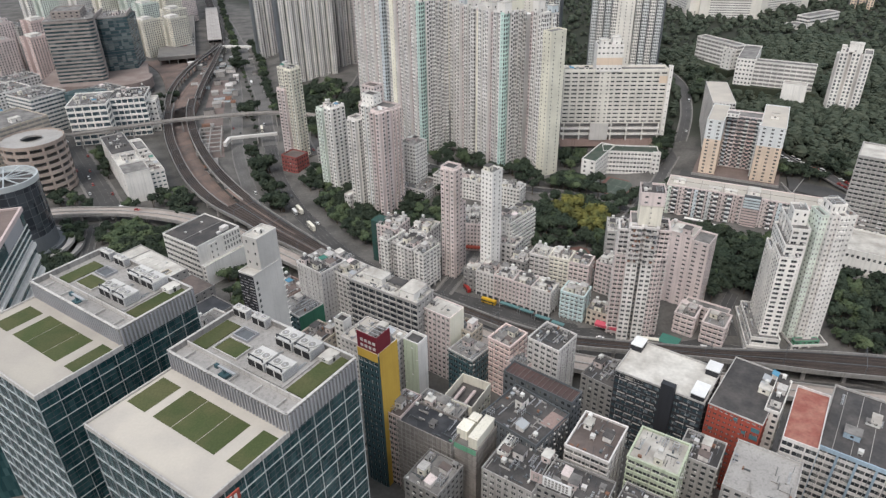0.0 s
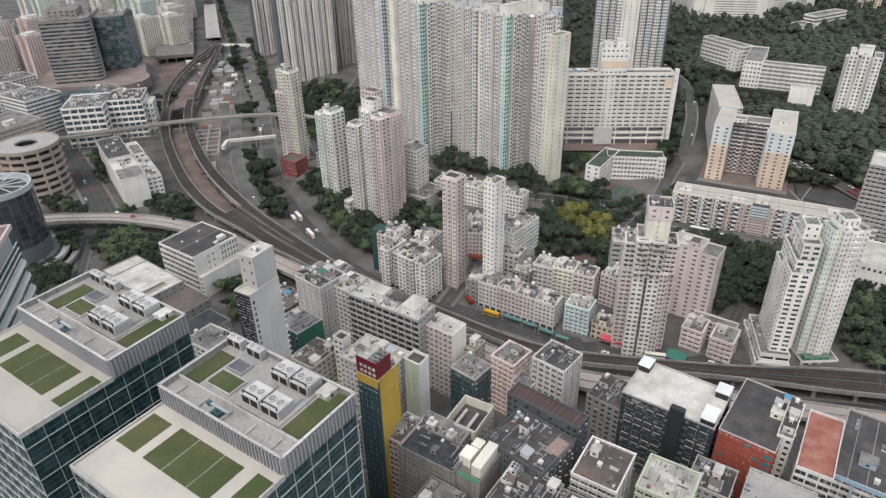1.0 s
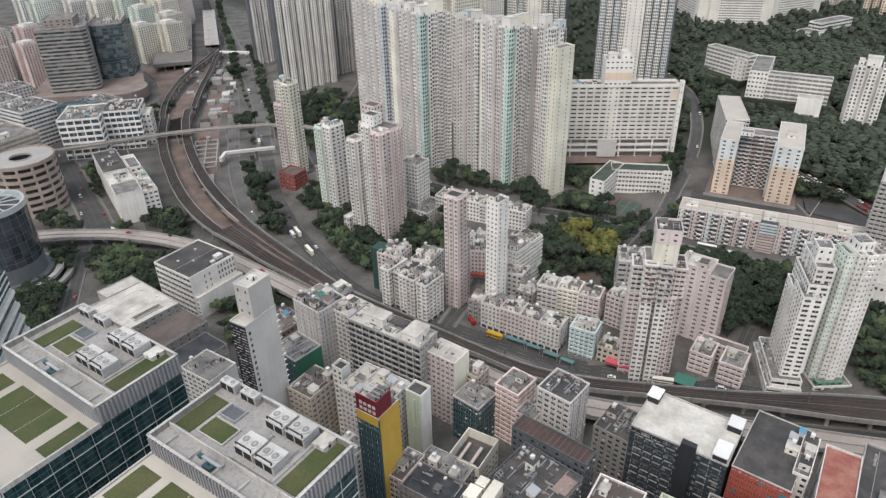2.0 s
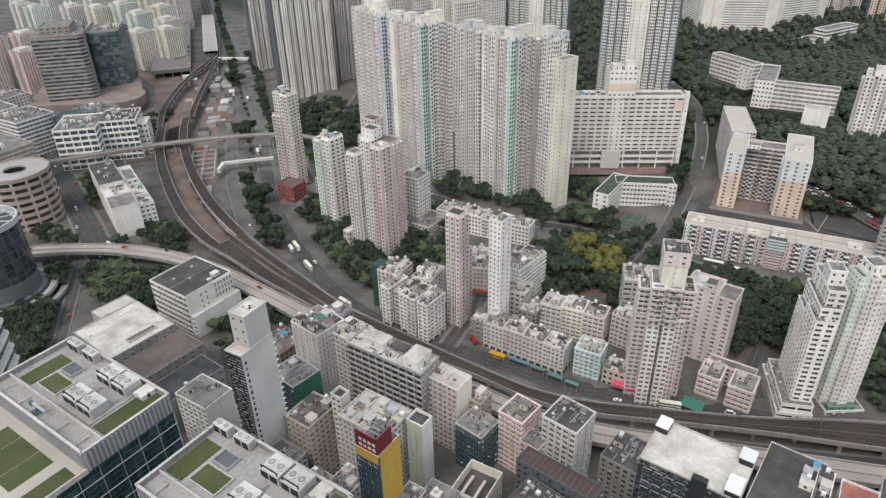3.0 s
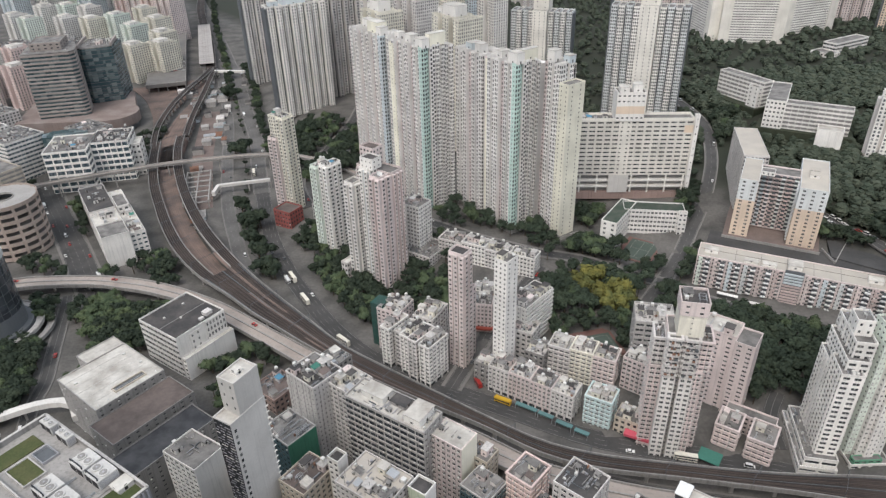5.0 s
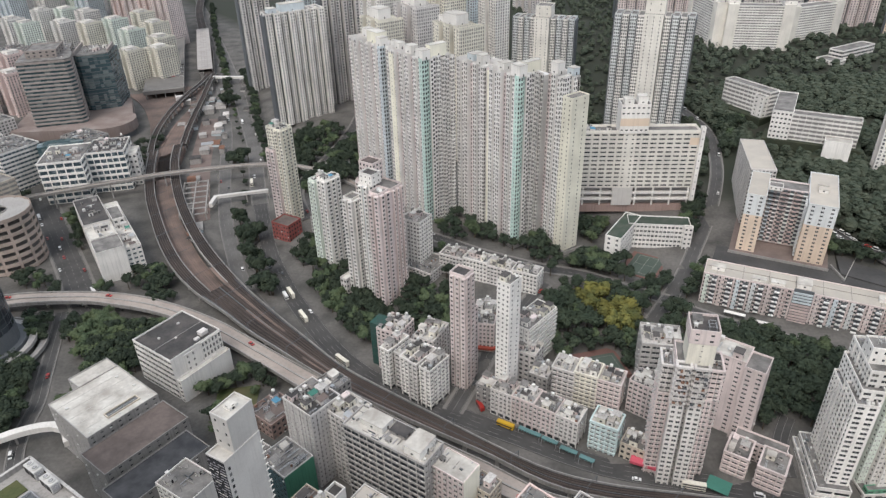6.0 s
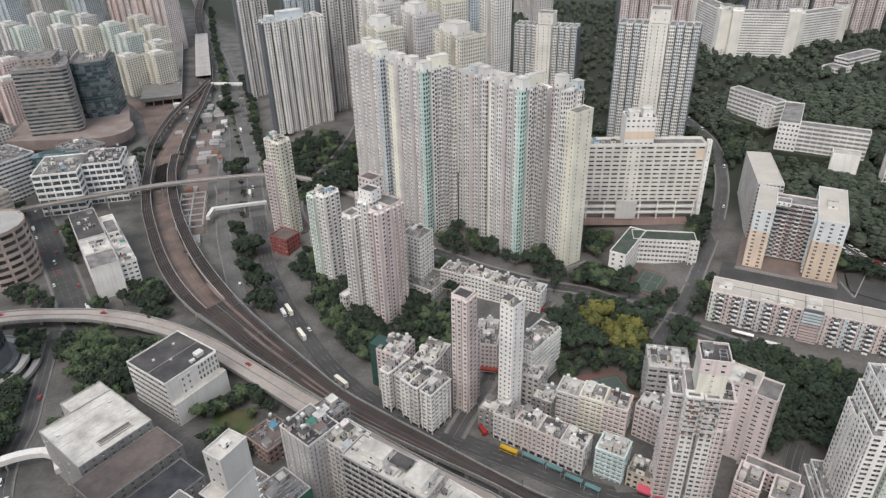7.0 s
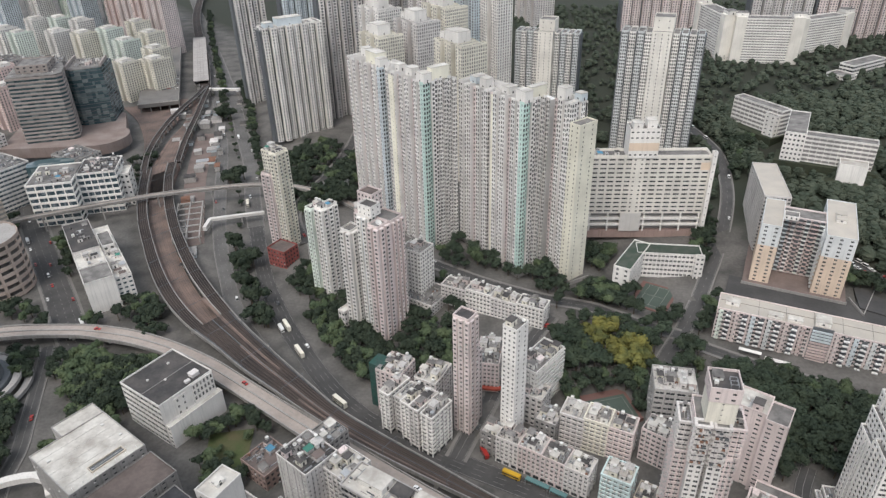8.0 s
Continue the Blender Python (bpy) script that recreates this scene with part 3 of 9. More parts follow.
def clutter(b, x0, x1, y0, y1, z, n=6, tall=1, seed=1, dishes=0):
    """Stair heads, tanks, sheds, pipes and boxes spread over a roof without overlap."""
    rng = random.Random(seed)
    used = []

    def spot(w, d):
        for _ in range(14):
            x = rng.uniform(x0 + w / 2 + 0.7, x1 - w / 2 - 0.7) if x1 - x0 > w + 1.6 else None
            y = rng.uniform(y0 + d / 2 + 0.7, y1 - d / 2 - 0.7) if y1 - y0 > d + 1.6 else None
            if x is None or y is None:
                return None
            if all(abs(x - ux) > (w + uw) / 2 + 0.4 or abs(y - uy) > (d + ud) / 2 + 0.4 for ux, uy, uw, ud in used):
                used.append((x, y, w, d))
                return x, y
        return None

    z += 0.07
    for _ in range(tall):
        w, d = rng.uniform(3.2, 5.2), rng.uniform(3.0, 4.6)
        p = spot(w, d)
        if p:
            roof_room(b, *p, z, w, d, rng.uniform(2.6, 4.2), rng.choice(("offwhite", "cream", "pinkish", "white")), rng.choice(("roof", "roofwhite", "roofdark", "parapet")))
            if rng.random() < 0.5:
                roof_tank(b, p[0], p[1], z + 4.5, 1.5)
    for _ in range(n):
        kind = rng.random()
        if kind < 0.28:
            w, d = rng.uniform(2.5, 5), rng.uniform(2.2, 4)
            p = spot(w + 0.6, d + 0.6)
            if p:
                roof_shed(b, *p, z, w, d, rng.choice(("roofbrown", "bluesheet", "greensheet", "roofwhite", "roof", "roofbrown", "metal", "roofwhite", "roof", "roofdark", "pinkish", "parapet")))
        elif kind < 0.5:
            s = rng.uniform(1.2, 2.2)
            p = spot(s, s)
            if p:
                roof_tank(b, *p, z, s, rng.choice(("acunit", "unit", "metal", "offwhite")))
        elif kind < 0.66:
            w = rng.uniform(4, 8)
            p = spot(w, 1.2)
            if p:
                roof_pipes(b, p[0] - w / 2, p[0] + w / 2, p[1] - 0.5, z)
        elif kind < 0.8:
            p = spot(3.2, 2.2)
            if p:
                roof_frame(b, *p, z, 3, 2, rng.uniform(2, 3.2))
        else:
            w, d = rng.uniform(1.4, 3.0), rng.uniform(1.2, 2.4)
            p = spot(w, d)
            if p:
                roof_room(b, *p, z, w, d, rng.uniform(1.2, 2.4), rng.choice(("unit", "parapet", "grey", "offwhite")), "roof")
    for _ in range(dishes):
        p = spot(2.4, 2.4)
        if p:
            roof_dish(b, *p, z)


def junk(b, x0, x1, y0, y1, z, n, seed):
    """Low walls, ducts, crates and poles strewn over a roof."""
    rng = random.Random(seed)
    a = Acc()
    z += 0.065
    for _ in range(n):
        x, y = rng.uniform(x0 + 0.9, x1 - 0.9), rng.uniform(y0 + 0.9, y1 - 0.9)
        k = rng.random()
        mi = rng.choice((0, 1, 1, 2, 3, 3, 4))
        if k < 0.25:
            L = min(rng.uniform(2, 6), x1 - x - 0.5)
            a.box(x, x + L, y, y + 0.2, z, z + rng.uniform(0.25, 0.9), rng.choice((1, 3)))
        elif k < 0.45:
            L = min(rng.uniform(2, 6), y1 - y - 0.5)
            a.box(x, x + 0.2, y, y + L, z, z + rng.uniform(0.25, 0.9), rng.choice((1, 3)))
        elif k < 0.55:
            a.box(x - 0.05, x + 0.05, y - 0.05, y + 0.05, z, z + rng.uniform(2.5, 5), 3)
        elif k < 0.7:
            L = min(rng.uniform(2, 7), x1 - x - 0.5)
            a.box(x, x + L, y, y + 0.35, z + 0.3, z + 0.65, 2)
        else:
            w, d = rng.uniform(0.2, 0.75), rng.uniform(0.2, 0.75)
            a.box(x - w, x + w, y - d, y + d, z, z + rng.uniform(0.4, 1.5), mi)
    part("roof_clutter", a, [M["unit"], M["concrete"], M["louvre"], M["darkgrey"], M["rust"]], b, "assorted low walls, ducts and crates", "stuff")


def block(name, label, x, y, w, d, rot, top, wall, group="", seed=0, n=6, tall=1, dishes=0, cat="building", sink=1.0, ground=None, **kw):
    """A plain rectangular building standing on the ground; top is the height of its roof."""
    if group == "old tenements by the railway" and n:
        n, tall = int(n * 1.6) + 2, tall + 3
        kw.setdefault("roof", ("roofwhite", "parapet", "roof")[int(abs(x + y)) % 3])
    g = (height(x, y) if ground is None else ground) - sink
    b = thing(name, label, cat, x, y, g, rot, group)
    wing(b, -w / 2, w / 2, -d / 2, d / 2, 0, top - g, wall, **kw)
    if n or tall or dishes:
        clutter(b, -w / 2, w / 2, -d / 2, d / 2, top - g, n, tall, seed or int(abs(x * 7 + y * 3)), dishes)
        junk(b, -w / 2, w / 2, -d / 2, d / 2, top - g, int(w * d / 11 * min(1, n / 4)) + 5, int(abs(x * 3 + y * 5)))
    return b


# ---------------------------------------------------------------- ground and roads
def ground_sheet():
    xs = [-6000, -3000, -1600] + [-1200 + 24 * i for i in range(101)] + [1600, 3000, 6000]
    ys = [-4000, -1500, -600] + [-300 + 24 * i for i in range(101)] + [2600, 4000, 9000]
    a = Acc()
    for y in ys:
        for x in xs:
            a.v.append((x, y, height(x, y) - 0.1))
    k = len(xs)
    for j in range(len(ys) - 1):
        for i in range(k - 1):
            a.f.append((j * k + i, j * k + i + 1, (j + 1) * k + i + 1, (j + 1) * k + i))
    ob = new("ground", a.mesh("ground", [M["ground"]]))
    for p in ob.data.polygons:
        p.use_smooth = True
    tagged(ob, "grey city ground rising into a scrubby wooded hill", "ground", kind="structure")


ground_sheet()


def sample(pts, n):
    """n points evenly along a smooth line through pts."""
    p = [Vector(q) for q in pts]
    fine = []
    for i in range(len(p) - 1):
        a, b, c, d = p[max(0, i - 1)], p[i], p[i + 1], p[min(len(p) - 1, i + 2)]
        for k in range(12):
            t = k / 12
            fine.append(0.5 * (2 * b + (c - a) * t + (2 * a - 5 * b + 4 * c - d) * t * t + (3 * b - a - 3 * c + d) * t ** 3))
    fine.append(p[-1])
    run = [0.0]
    for q, r in zip(fine, fine[1:]):
        run.append(run[-1] + (r - q).length)
    out = []
    j = 0
    for i in range(n):
        s = run[-1] * i / (n - 1)
        while j < len(run) - 2 and run[j + 1] < s:
            j += 1
        t = (s - run[j]) / max(1e-6, run[j + 1] - run[j])
        out.append(fine[j].lerp(fine[j + 1], t))
    return out


def between(left, right, f, n):
    return [a.lerp(b, f) for a, b in zip(sample(left, n), sample(right, n))]


def strip(a, left, right, z0, z1, mi=0, cap=True):
    """A solid strip between two rows of points; z0 and z1 are heights or rows of heights."""
    n = len(left)
    lo = z0 if isinstance(z0, list) else [z0] * n
    hi = z1 if isinstance(z1, list) else [z1] * n
    k = len(a.v)
    for i in range(n):
        l, r = left[i], right[i]
        a.v += [(l[0], l[1], lo[i]), (r[0], r[1], lo[i]), (r[0], r[1], hi[i]), (l[0], l[1], hi[i])]
    for i in range(n - 1):
        o = k + 4 * i
        for e in range(4):
            a.f.append((o + e, o + 4 + e, o + 4 + (e + 1) % 4, o + (e + 1) % 4))
            a.m.append(mi)
    a.f += [(k, k + 1, k + 2, k + 3), (k + 4 * n - 1, k + 4 * n - 2, k + 4 * n - 3, k + 4 * n - 4)]
    a.m += [mi, mi]


def offset_line(line, d):
    out = []
    for i, p in enumerate(line):
        t = (line[min(i + 1, len(line) - 1)] - line[max(i - 1, 0)]).normalized()
        out.append(Vector((p[0] + t[1] * d, p[1] - t[0] * d)))
    return out


def ribbon(name, label, pts, width, z, mat, n=50, thick=0.12, parent=None, kind="structure", cat="road", follow=True, lift=0.1):
    line = sample(pts, n)
    a = Acc()
    w = width if isinstance(width, (list, tuple)) else [width] * 2
    ws = [w[0] + (w[-1] - w[0]) * i / (n - 1) for i in range(n)]
    left, right = [], []
    for i, p in enumerate(line):
        t = (line[min(i + 1, n - 1)] - line[max(i - 1, 0)]).normalized()
        left.append(Vector((p[0] - t[1] * ws[i] / 2, p[1] + t[0] * ws[i] / 2)))
        right.append(Vector((p[0] + t[1] * ws[i] / 2, p[1] - t[0] * ws[i] / 2)))
    hi = [(max(height(*p), height(*l), height(*r)) if follow else 0) + z + lift for p, l, r in zip(line, left, right)]
    lo = [h - thick - (2.0 if follow else 0) for h in hi]
    strip(a, left, right, lo, hi)
    ob = new(name, a.mesh(name, [M[mat]]))
    if parent:
        ob.parent = parent
        return ob, line, hi
    tagged(ob, label, cat, kind=kind)
    return ob, line, hi


def dashes(name, line, hi, offs, mat="paint", long=3.0, gap=6.0, width=0.18, parent=None):
    """Lane lines along a road; gap 0 makes them unbroken."""
    a = Acc()
    for o in offs:
        row = offset_line(line, o)
        seg = [(q - p).length for p, q in zip(row, row[1:])]
        for i in range(len(row) - 1):
            p, q = row[i], row[i + 1]
            t = (q - p).normalized()
            nrm = Vector((-t[1], t[0]))
            L = seg[i]
            s = 0.0
            while s < L:
                e = min(L, s + (long if gap > 0 else L))
                z0, z1 = hi[i] + (hi[i + 1] - hi[i]) * s / L + 0.03, hi[i] + (hi[i + 1] - hi[i]) * e / L + 0.03
                u, v = p + t * s, p + t * e
                w = nrm * width / 2
                a.quad((u[0] - w[0], u[1] - w[1], z0), (v[0] - w[0], v[1] - w[1], z1), (v[0] + w[0], v[1] + w[1], z1), (u[0] + w[0], u[1] + w[1], z0))
                s += long + gap if gap > 0 else L
    ob = new(name, a.mesh(name, [M[mat]]))
    ob.parent = parent
    tagged(ob, "", kind="stuff")


# the railway viaduct: its two edges, from the near end of the city to the far station
RAIL_A = [(330, 245), (260, 262), (198, 273), (158, 282), (107, 291), (66, 298), (39, 308), (11, 327), (-19, 345), (-57, 369), (-92, 395), (-116, 415), (-138, 433), (-162, 456), (-190, 481), (-217, 513), (-242, 552), (-266, 597), (-286, 638), (-307, 691), (-324, 745)]
RAIL_B = [(340, 262), (270, 279), (207, 290), (149, 294), (102, 301), (68, 307), (40, 317), (11, 336), (-14, 354), (-50, 380), (-73, 398), (-97, 423), (-124, 452), (-153, 485), (-182, 523), (-209, 563), (-239, 616), (-262, 665), (-276, 700), (-288, 735), (-298, 775)]


def railway():
    n = 90
    z = 10.0
    fork = 58
    v = thing("railway_viaduct", "concrete railway viaduct with dark ballasted tracks curving through the city", "viaduct", kind="structure")
    left, right = sample(RAIL_A, n), sample(RAIL_B, n)

    def across(f, lo=0, hi=n):
        return [l.lerp(r, f) for l, r in zip(left, right)][lo:hi]

    def bed(name, f0, f1, lo, hi, z0, z1, mat, label=""):
        a = Acc()
        strip(a, across(f0, lo, hi), across(f1, lo, hi), z0, z1)
        part(name, a, M[mat], v, label)

    def rails(fs, lo, hi, zz, w=0.13):
        for f in fs:
            a = Acc()
            row = across(f, lo, hi)
            strip(a, offset_line(row, -w), offset_line(row, w), zz, zz + 0.22)
            part("rail", a, M["rail"], v)

    # one deck up to the fork, then two with the depot sidings lying between them
    bed("deck", 0, 1, 0, fork + 1, z - 1.6, z - 0.35, "concrete")
    bed("ballast_bed", 0.03, 0.97, 0, fork + 1, z - 0.35, z, "ballast", "dark brown stained track ballast")
    for f0, f1 in ((0, 0.27), (0.73, 1)):
        bed("deck", f0, f1, fork, n, z - 1.6, z - 0.35, "concrete")
        bed("ballast_bed", f0 + 0.012, f1 - 0.012, fork, n, z - 0.35, z - 0.002, "ballast", "dark brown stained track ballast")
    bed("track_bed", 0.27, 0.73, fork, n, 0.2, 3.0, "depot", "rust-brown bed of the depot sidings")
    for edge, name in ((left, 1), (right, -1)):
        a = Acc()
        strip(a, edge, offset_line(edge, 0.45 * name), z - 0.9, z + 1.3)
        part("parapet_wall", a, M["grey"], v, "stained grey concrete parapet wall")
    for f, s in ((0.27, -1), (0.73, 1)):
        a = Acc()
        row = across(f, fork, n)
        strip(a, row, offset_line(row, 0.45 * s), z - 0.9, z + 1.3)
        part("parapet_wall", a, M["concrete"], v)
    rails((0.11, 0.14, 0.21, 0.24, 0.31, 0.34, 0.41, 0.44, 0.57, 0.6, 0.67, 0.7, 0.77, 0.8, 0.86, 0.89), 34, fork + 1, z)
    rails((0.18, 0.32, 0.38, 0.62, 0.68, 0.82), 0, 35, z)
    rails((0.07, 0.12, 0.17, 0.22, 0.79, 0.84, 0.89, 0.94), fork, n, z)
    rails((0.31, 0.35, 0.41, 0.45, 0.51, 0.55, 0.61, 0.65, 0.69), fork, n, 3.0, 0.12)
    for f0, f1 in ((0.495, 0.515), (0.05, 0.07), (0.93, 0.95)):
        bed("cable_trough", f0, f1, 0, fork + 1, z + 0.005, z + 0.3, "darkgrey")
    for k in range(3):
        lo = 36 + k * 7
        bed("brown_track_slab", 0.26 + 0.2 * k, 0.34 + 0.2 * k, lo, lo + 12, z + 0.004, z + 0.08, "depot", "rust-brown patch of track bed")
    for i in range(3, n - 2, 2):
        c = left[i].lerp(right[i], 0.5)
        t = (left[i + 1] - left[i]).normalized()
        u = (t[0], t[1])
        nn = (t[1], -t[0])
        wid = (right[i] - left[i]).length
        if i > fork:
            for f in (0.14, 0.86):
                q = left[i].lerp(right[i], f)
                a = Acc()
                a.obox(q, u, nn, -0.9, 0.9, -1.6, 1.6, height(*q) - 0.5, z - 1.6)
                part("pier", a, M["concrete"], v)
            continue
        a = Acc()
        a.obox(c, u, nn, -1.0, 1.0, -wid * 0.36, wid * 0.36, z - 2.8, z - 1.6)
        k = 1 if wid < 15 else 2
        for j in range(k):
            d = 0 if k == 1 else (-wid * 0.25 if j == 0 else wid * 0.25)
            a.obox(c, u, nn, -0.9, 0.9, d - 0.9, d + 0.9, height(*c) - 0.5, z - 2.8)
        part("pier", a, M["concrete"], v)
    # catenary portals
    for i in range(4, n - 1, 4):
        p, q = left[i], right[i]
        t = (q - p).normalized()
        a = Acc()
        s = (p.x + t[0] * 0.8, p.y + t[1] * 0.8)
        e = (q - p).length - 1.6
        nn = (t[1], -t[0])
        for o in (0, e):
            a.obox(s, (t[0], t[1]), nn, o - 0.12, o + 0.12, -0.12, 0.12, z, z + 6)
        a.obox(s, (t[0], t[1]), nn, 0, e, -0.1, 0.1, z + 5.6, z + 5.85)
        part("catenary_portal", a, M["darkgrey"], v)


railway()


def single_track(pts, width, z):
    v = thing("railway_viaduct", "narrow curved single track railway viaduct beside the depot", "viaduct", kind="structure")
    n = 40
    line = sample(pts, n)
    l, r = offset_line(line, -width / 2), offset_line(line, width / 2)
    a = Acc()
    strip(a, l, r, z - 1.4, z)
    part("deck", a, [M["ballast"]], v)
    for e, s in ((l, 1), (r, -1)):
        a = Acc()
        strip(a, e, offset_line(e, 0.35 * s), z - 0.9, z + 1.3)
        part("parapet_wall", a, M["concrete"], v)
    for o in (-0.72, 0.72):
        a = Acc()
        row = offset_line(line, o)
        strip(a, offset_line(row, -0.1), offset_line(row, 0.1), z, z + 0.2)
        part("rail", a, M["rail"], v)
    for i in range(1, n, 2):
        c = line[i]
        a = Acc()
        a.box(c[0] - 0.9, c[0] + 0.9, c[1] - 0.9, c[1] + 0.9, height(*c) - 0.5, z - 1.4)
        part("pier", a, M["concrete"], v)


single_track([(-320, 738), (-338, 800), (-349, 874), (-352, 940), (-350, 1000), (-352, 1045)], 6.5, 10)
single_track([(-296, 770), (-306, 817), (-316, 872), (-326, 934), (-338, 1000), (-344, 1045)], 6.5, 10)
single_track([(-352, 1045), (-395, 1180), (-454, 1340), (-530, 1560), (-620, 1900)], 15, 10)


def depot():
    a = Acc()
    left = sample([(-300, 690), (-325, 770), (-336, 850), (-342, 930), (-385, 1010)], 24)
    right = sample([(-282, 700), (-300, 790), (-315, 870), (-330, 930), (-345, 1010)], 24)
    strip(a, left, right, -0.5, 3.0)
    d = thing("railway_depot_tracks", "rust-brown bed of depot sidings between the viaducts", "railway tracks", kind="structure")
    part("track_bed", a, M["depot"], d)
    for k in range(1, 8):
        a = Acc()
        row = [l.lerp(r, k / 8) for l, r in zip(left, right)]
        strip(a, offset_line(row, -0.15), offset_line(row, 0.15), 3.0, 3.25)
        part("rail", a, M["rail"], d)


depot()


def depot_fan():
    """Sidings that fan out beside the elevated tracks, and the brown yard across from them."""
    d = thing("railway_depot_tracks", "fan of rusty depot sidings below the viaducts", "railway tracks", kind="structure")
    left = sample([(-352, 815), (-370, 862), (-404, 928), (-446, 985)], 24)
    right = sample([(-347, 815), (-351, 880), (-353, 940), (-372, 1005)], 24)
    a = Acc()
    strip(a, left, right, -0.5, 1.0)
    part("track_bed", a, M["depot"], d)
    for k in range(1, 20):
        a = Acc()
        row = [l.lerp(r, k / 20) for l, r in zip(left, right)]
        strip(a, offset_line(row, -0.16), offset_line(row, 0.16), 1.0, 1.25)
        part("rail", a, M["rail"], d)
    y = thing("yard_ground", "bare brown yard between railway and highway", "yard", kind="structure")
    a = Acc()
    strip(a, sample([(-232, 606), (-254, 664), (-274, 718), (-290, 780), (-312, 880)], 16), sample([(-220, 612), (-238, 670), (-254, 724), (-268, 780), (-290, 880)], 16), -0.5, 0.16)
    part("paving", a, M["earth"], y)


depot_fan()


# the concrete flyover, from the left over the gardens to its low end by the railway
FLY_A = [(-420, 440), (-370, 468), (-321, 484), (-275, 485.5), (-250, 483.5), (-224, 477.5), (-201, 468.5), (-182, 459), (-160, 446), (-141, 432), (-120, 416), (-100, 401), (-70, 379), (-40, 357), (-10, 336), (11, 323), (25, 313), (39, 304), (74, 291.5), (105, 284), (150, 274), (240, 254)]
FLY_B = [(-412, 430), (-364, 456), (-314, 471), (-268, 473), (-243, 468.5), (-222, 463), (-199, 454), (-186, 447), (-152, 424), (-128, 406), (-112, 394), (-94, 380), (-66, 360), (-38, 338), (-10, 318), (9, 308), (21, 300), (35, 293), (68, 279), (100, 272), (147, 262), (237, 242)]


def flyover():
    n = 80
    z = 8.2
    v = thing("road_flyover", "pale concrete road flyover curving over gardens beside the railway", "flyover", kind="structure")
    left, right = sample(FLY_A, n), sample(FLY_B, n)
    a = Acc()
    strip(a, left, right, z - 1.7, z - 0.2)
    part("deck", a, M["concrete"], v)
    a = Acc()
    strip(a, [l.lerp(r, 0.06) for l, r in zip(left, right)], [l.lerp(r, 0.94) for l, r in zip(left, right)], z - 0.2, z)
    part("carriageway", a, M["deck"], v, "worn pale concrete carriageway")
    for e, s in ((left, 1), (right, -1)):
        a = Acc()
        strip(a, e, offset_line(e, 0.45 * s), z - 0.9, z + 1.1)
        part("parapet_wall", a, M["concrete"], v)
    a = Acc()
    mid = [l.lerp(r, 0.5) for l, r in zip(left, right)]
    strip(a, offset_line(mid, -0.4), offset_line(mid, 0.4), z, z + 0.8)
    part("median_barrier", a, M["concrete"], v)
    for f in (0.25, 0.75):
        line = [l.lerp(r, f) for l, r in zip(left, right)]
        dashes("lane_line", line, [z] * n, (0,), parent=v)
    for i in range(2, n - 2, 3):
        c = mid[i]
        t = (mid[i + 1] - mid[i]).normalized()
        a = Acc()
        a.obox(c, (t[0], t[1]), (t[1], -t[0]), -0.9, 0.9, -3.6, 3.6, z - 2.9, z - 1.7)
        a.tube(c[0], c[1], -0.5, z - 2.9, 1.0, n=12)
        part("pier", a, M["concrete"], v)


flyover()

ROADS = {}


def road(name, label, pts, width, lanes, mat="asphalt", n=50, walk_w=2.0):
    ob, line, hi = ribbon(name, label, pts, width, 0.0, mat, n, lift=0.1 + 0.012 * len(ROADS))
    ROADS[name + str(len(ROADS))] = (line, hi, width)
    step = width / lanes
    dashes("lane_line", line, hi, [-width / 2 + step * k for k in range(1, lanes)], parent=ob)
    dashes("edge_line", line, hi, [-width / 2 + 0.5, width / 2 - 0.5], gap=0, parent=ob)
    if walk_w:
        for s in (-1, 1):
            edge = offset_line(line, s * (width / 2 + walk_w / 2))
            a = Acc()
            up = [max(h, height(*p) + 0.1) + 0.15 + 0.004 * s for h, p in zip(hi, edge)]
            strip(a, offset_line(edge, -walk_w / 2), offset_line(edge, walk_w / 2), [h - 1.2 for h in up], up)
            pv = new("pavement", a.mesh("pavement", [M["pave"]]))
            tagged(pv, "grey concrete pavement with a raised kerb", "pavement", kind="structure")
    return line, hi


road("road", "wide grey asphalt dual carriageway", [(250, 266), (150, 306), (81, 324), (58, 333), (28, 349), (-5, 366), (-40, 386), (-65, 406), (-84, 428), (-104, 458), (-126, 495), (-150, 545), (-166, 590), (-182, 640)], 13, 4, "asphalt", walk_w=0)
road("road", "wide grey asphalt highway lined with trees", [(-182, 640), (-200, 700), (-222, 780), (-258, 880), (-300, 1000), (-350, 1130), (-396, 1247), (-556, 1643), (-700, 2000)], 14, 4, "highway", walk_w=0.8)
road("road", "wide grey asphalt highway with traffic", [(-112, 430), (-138, 468), (-163, 506), (-183, 552), (-202, 600), (-218, 650), (-240, 730), (-268, 834), (-310, 960), (-355, 1090), (-420, 1270)], 11, 3, "highway", walk_w=0.6)
road("road", "grey asphalt street with parked cars", [(-262, 470), (-284, 500), (-306, 532), (-340, 580), (-378, 634), (-415, 690), (-450, 760)], 20, 4)
road("road", "grey asphalt side street between old blocks", [(-6, 368), (4, 390), (13, 407), (22, 426), (40, 452), (60, 480)], 9, 2)
road("road", "grey asphalt street in front of the housing estate", [(-70, 590), (-38, 562), (-15, 545), (14, 524), (40, 509), (60, 499), (90, 488), (115, 470), (140, 456)], 9, 2)
road("road", "grey asphalt hillside road", [(118, 425), (140, 456), (159, 486), (188, 537), (212, 585), (228, 630), (238, 690), (225, 760)], 9.5, 2, walk_w=1.0)
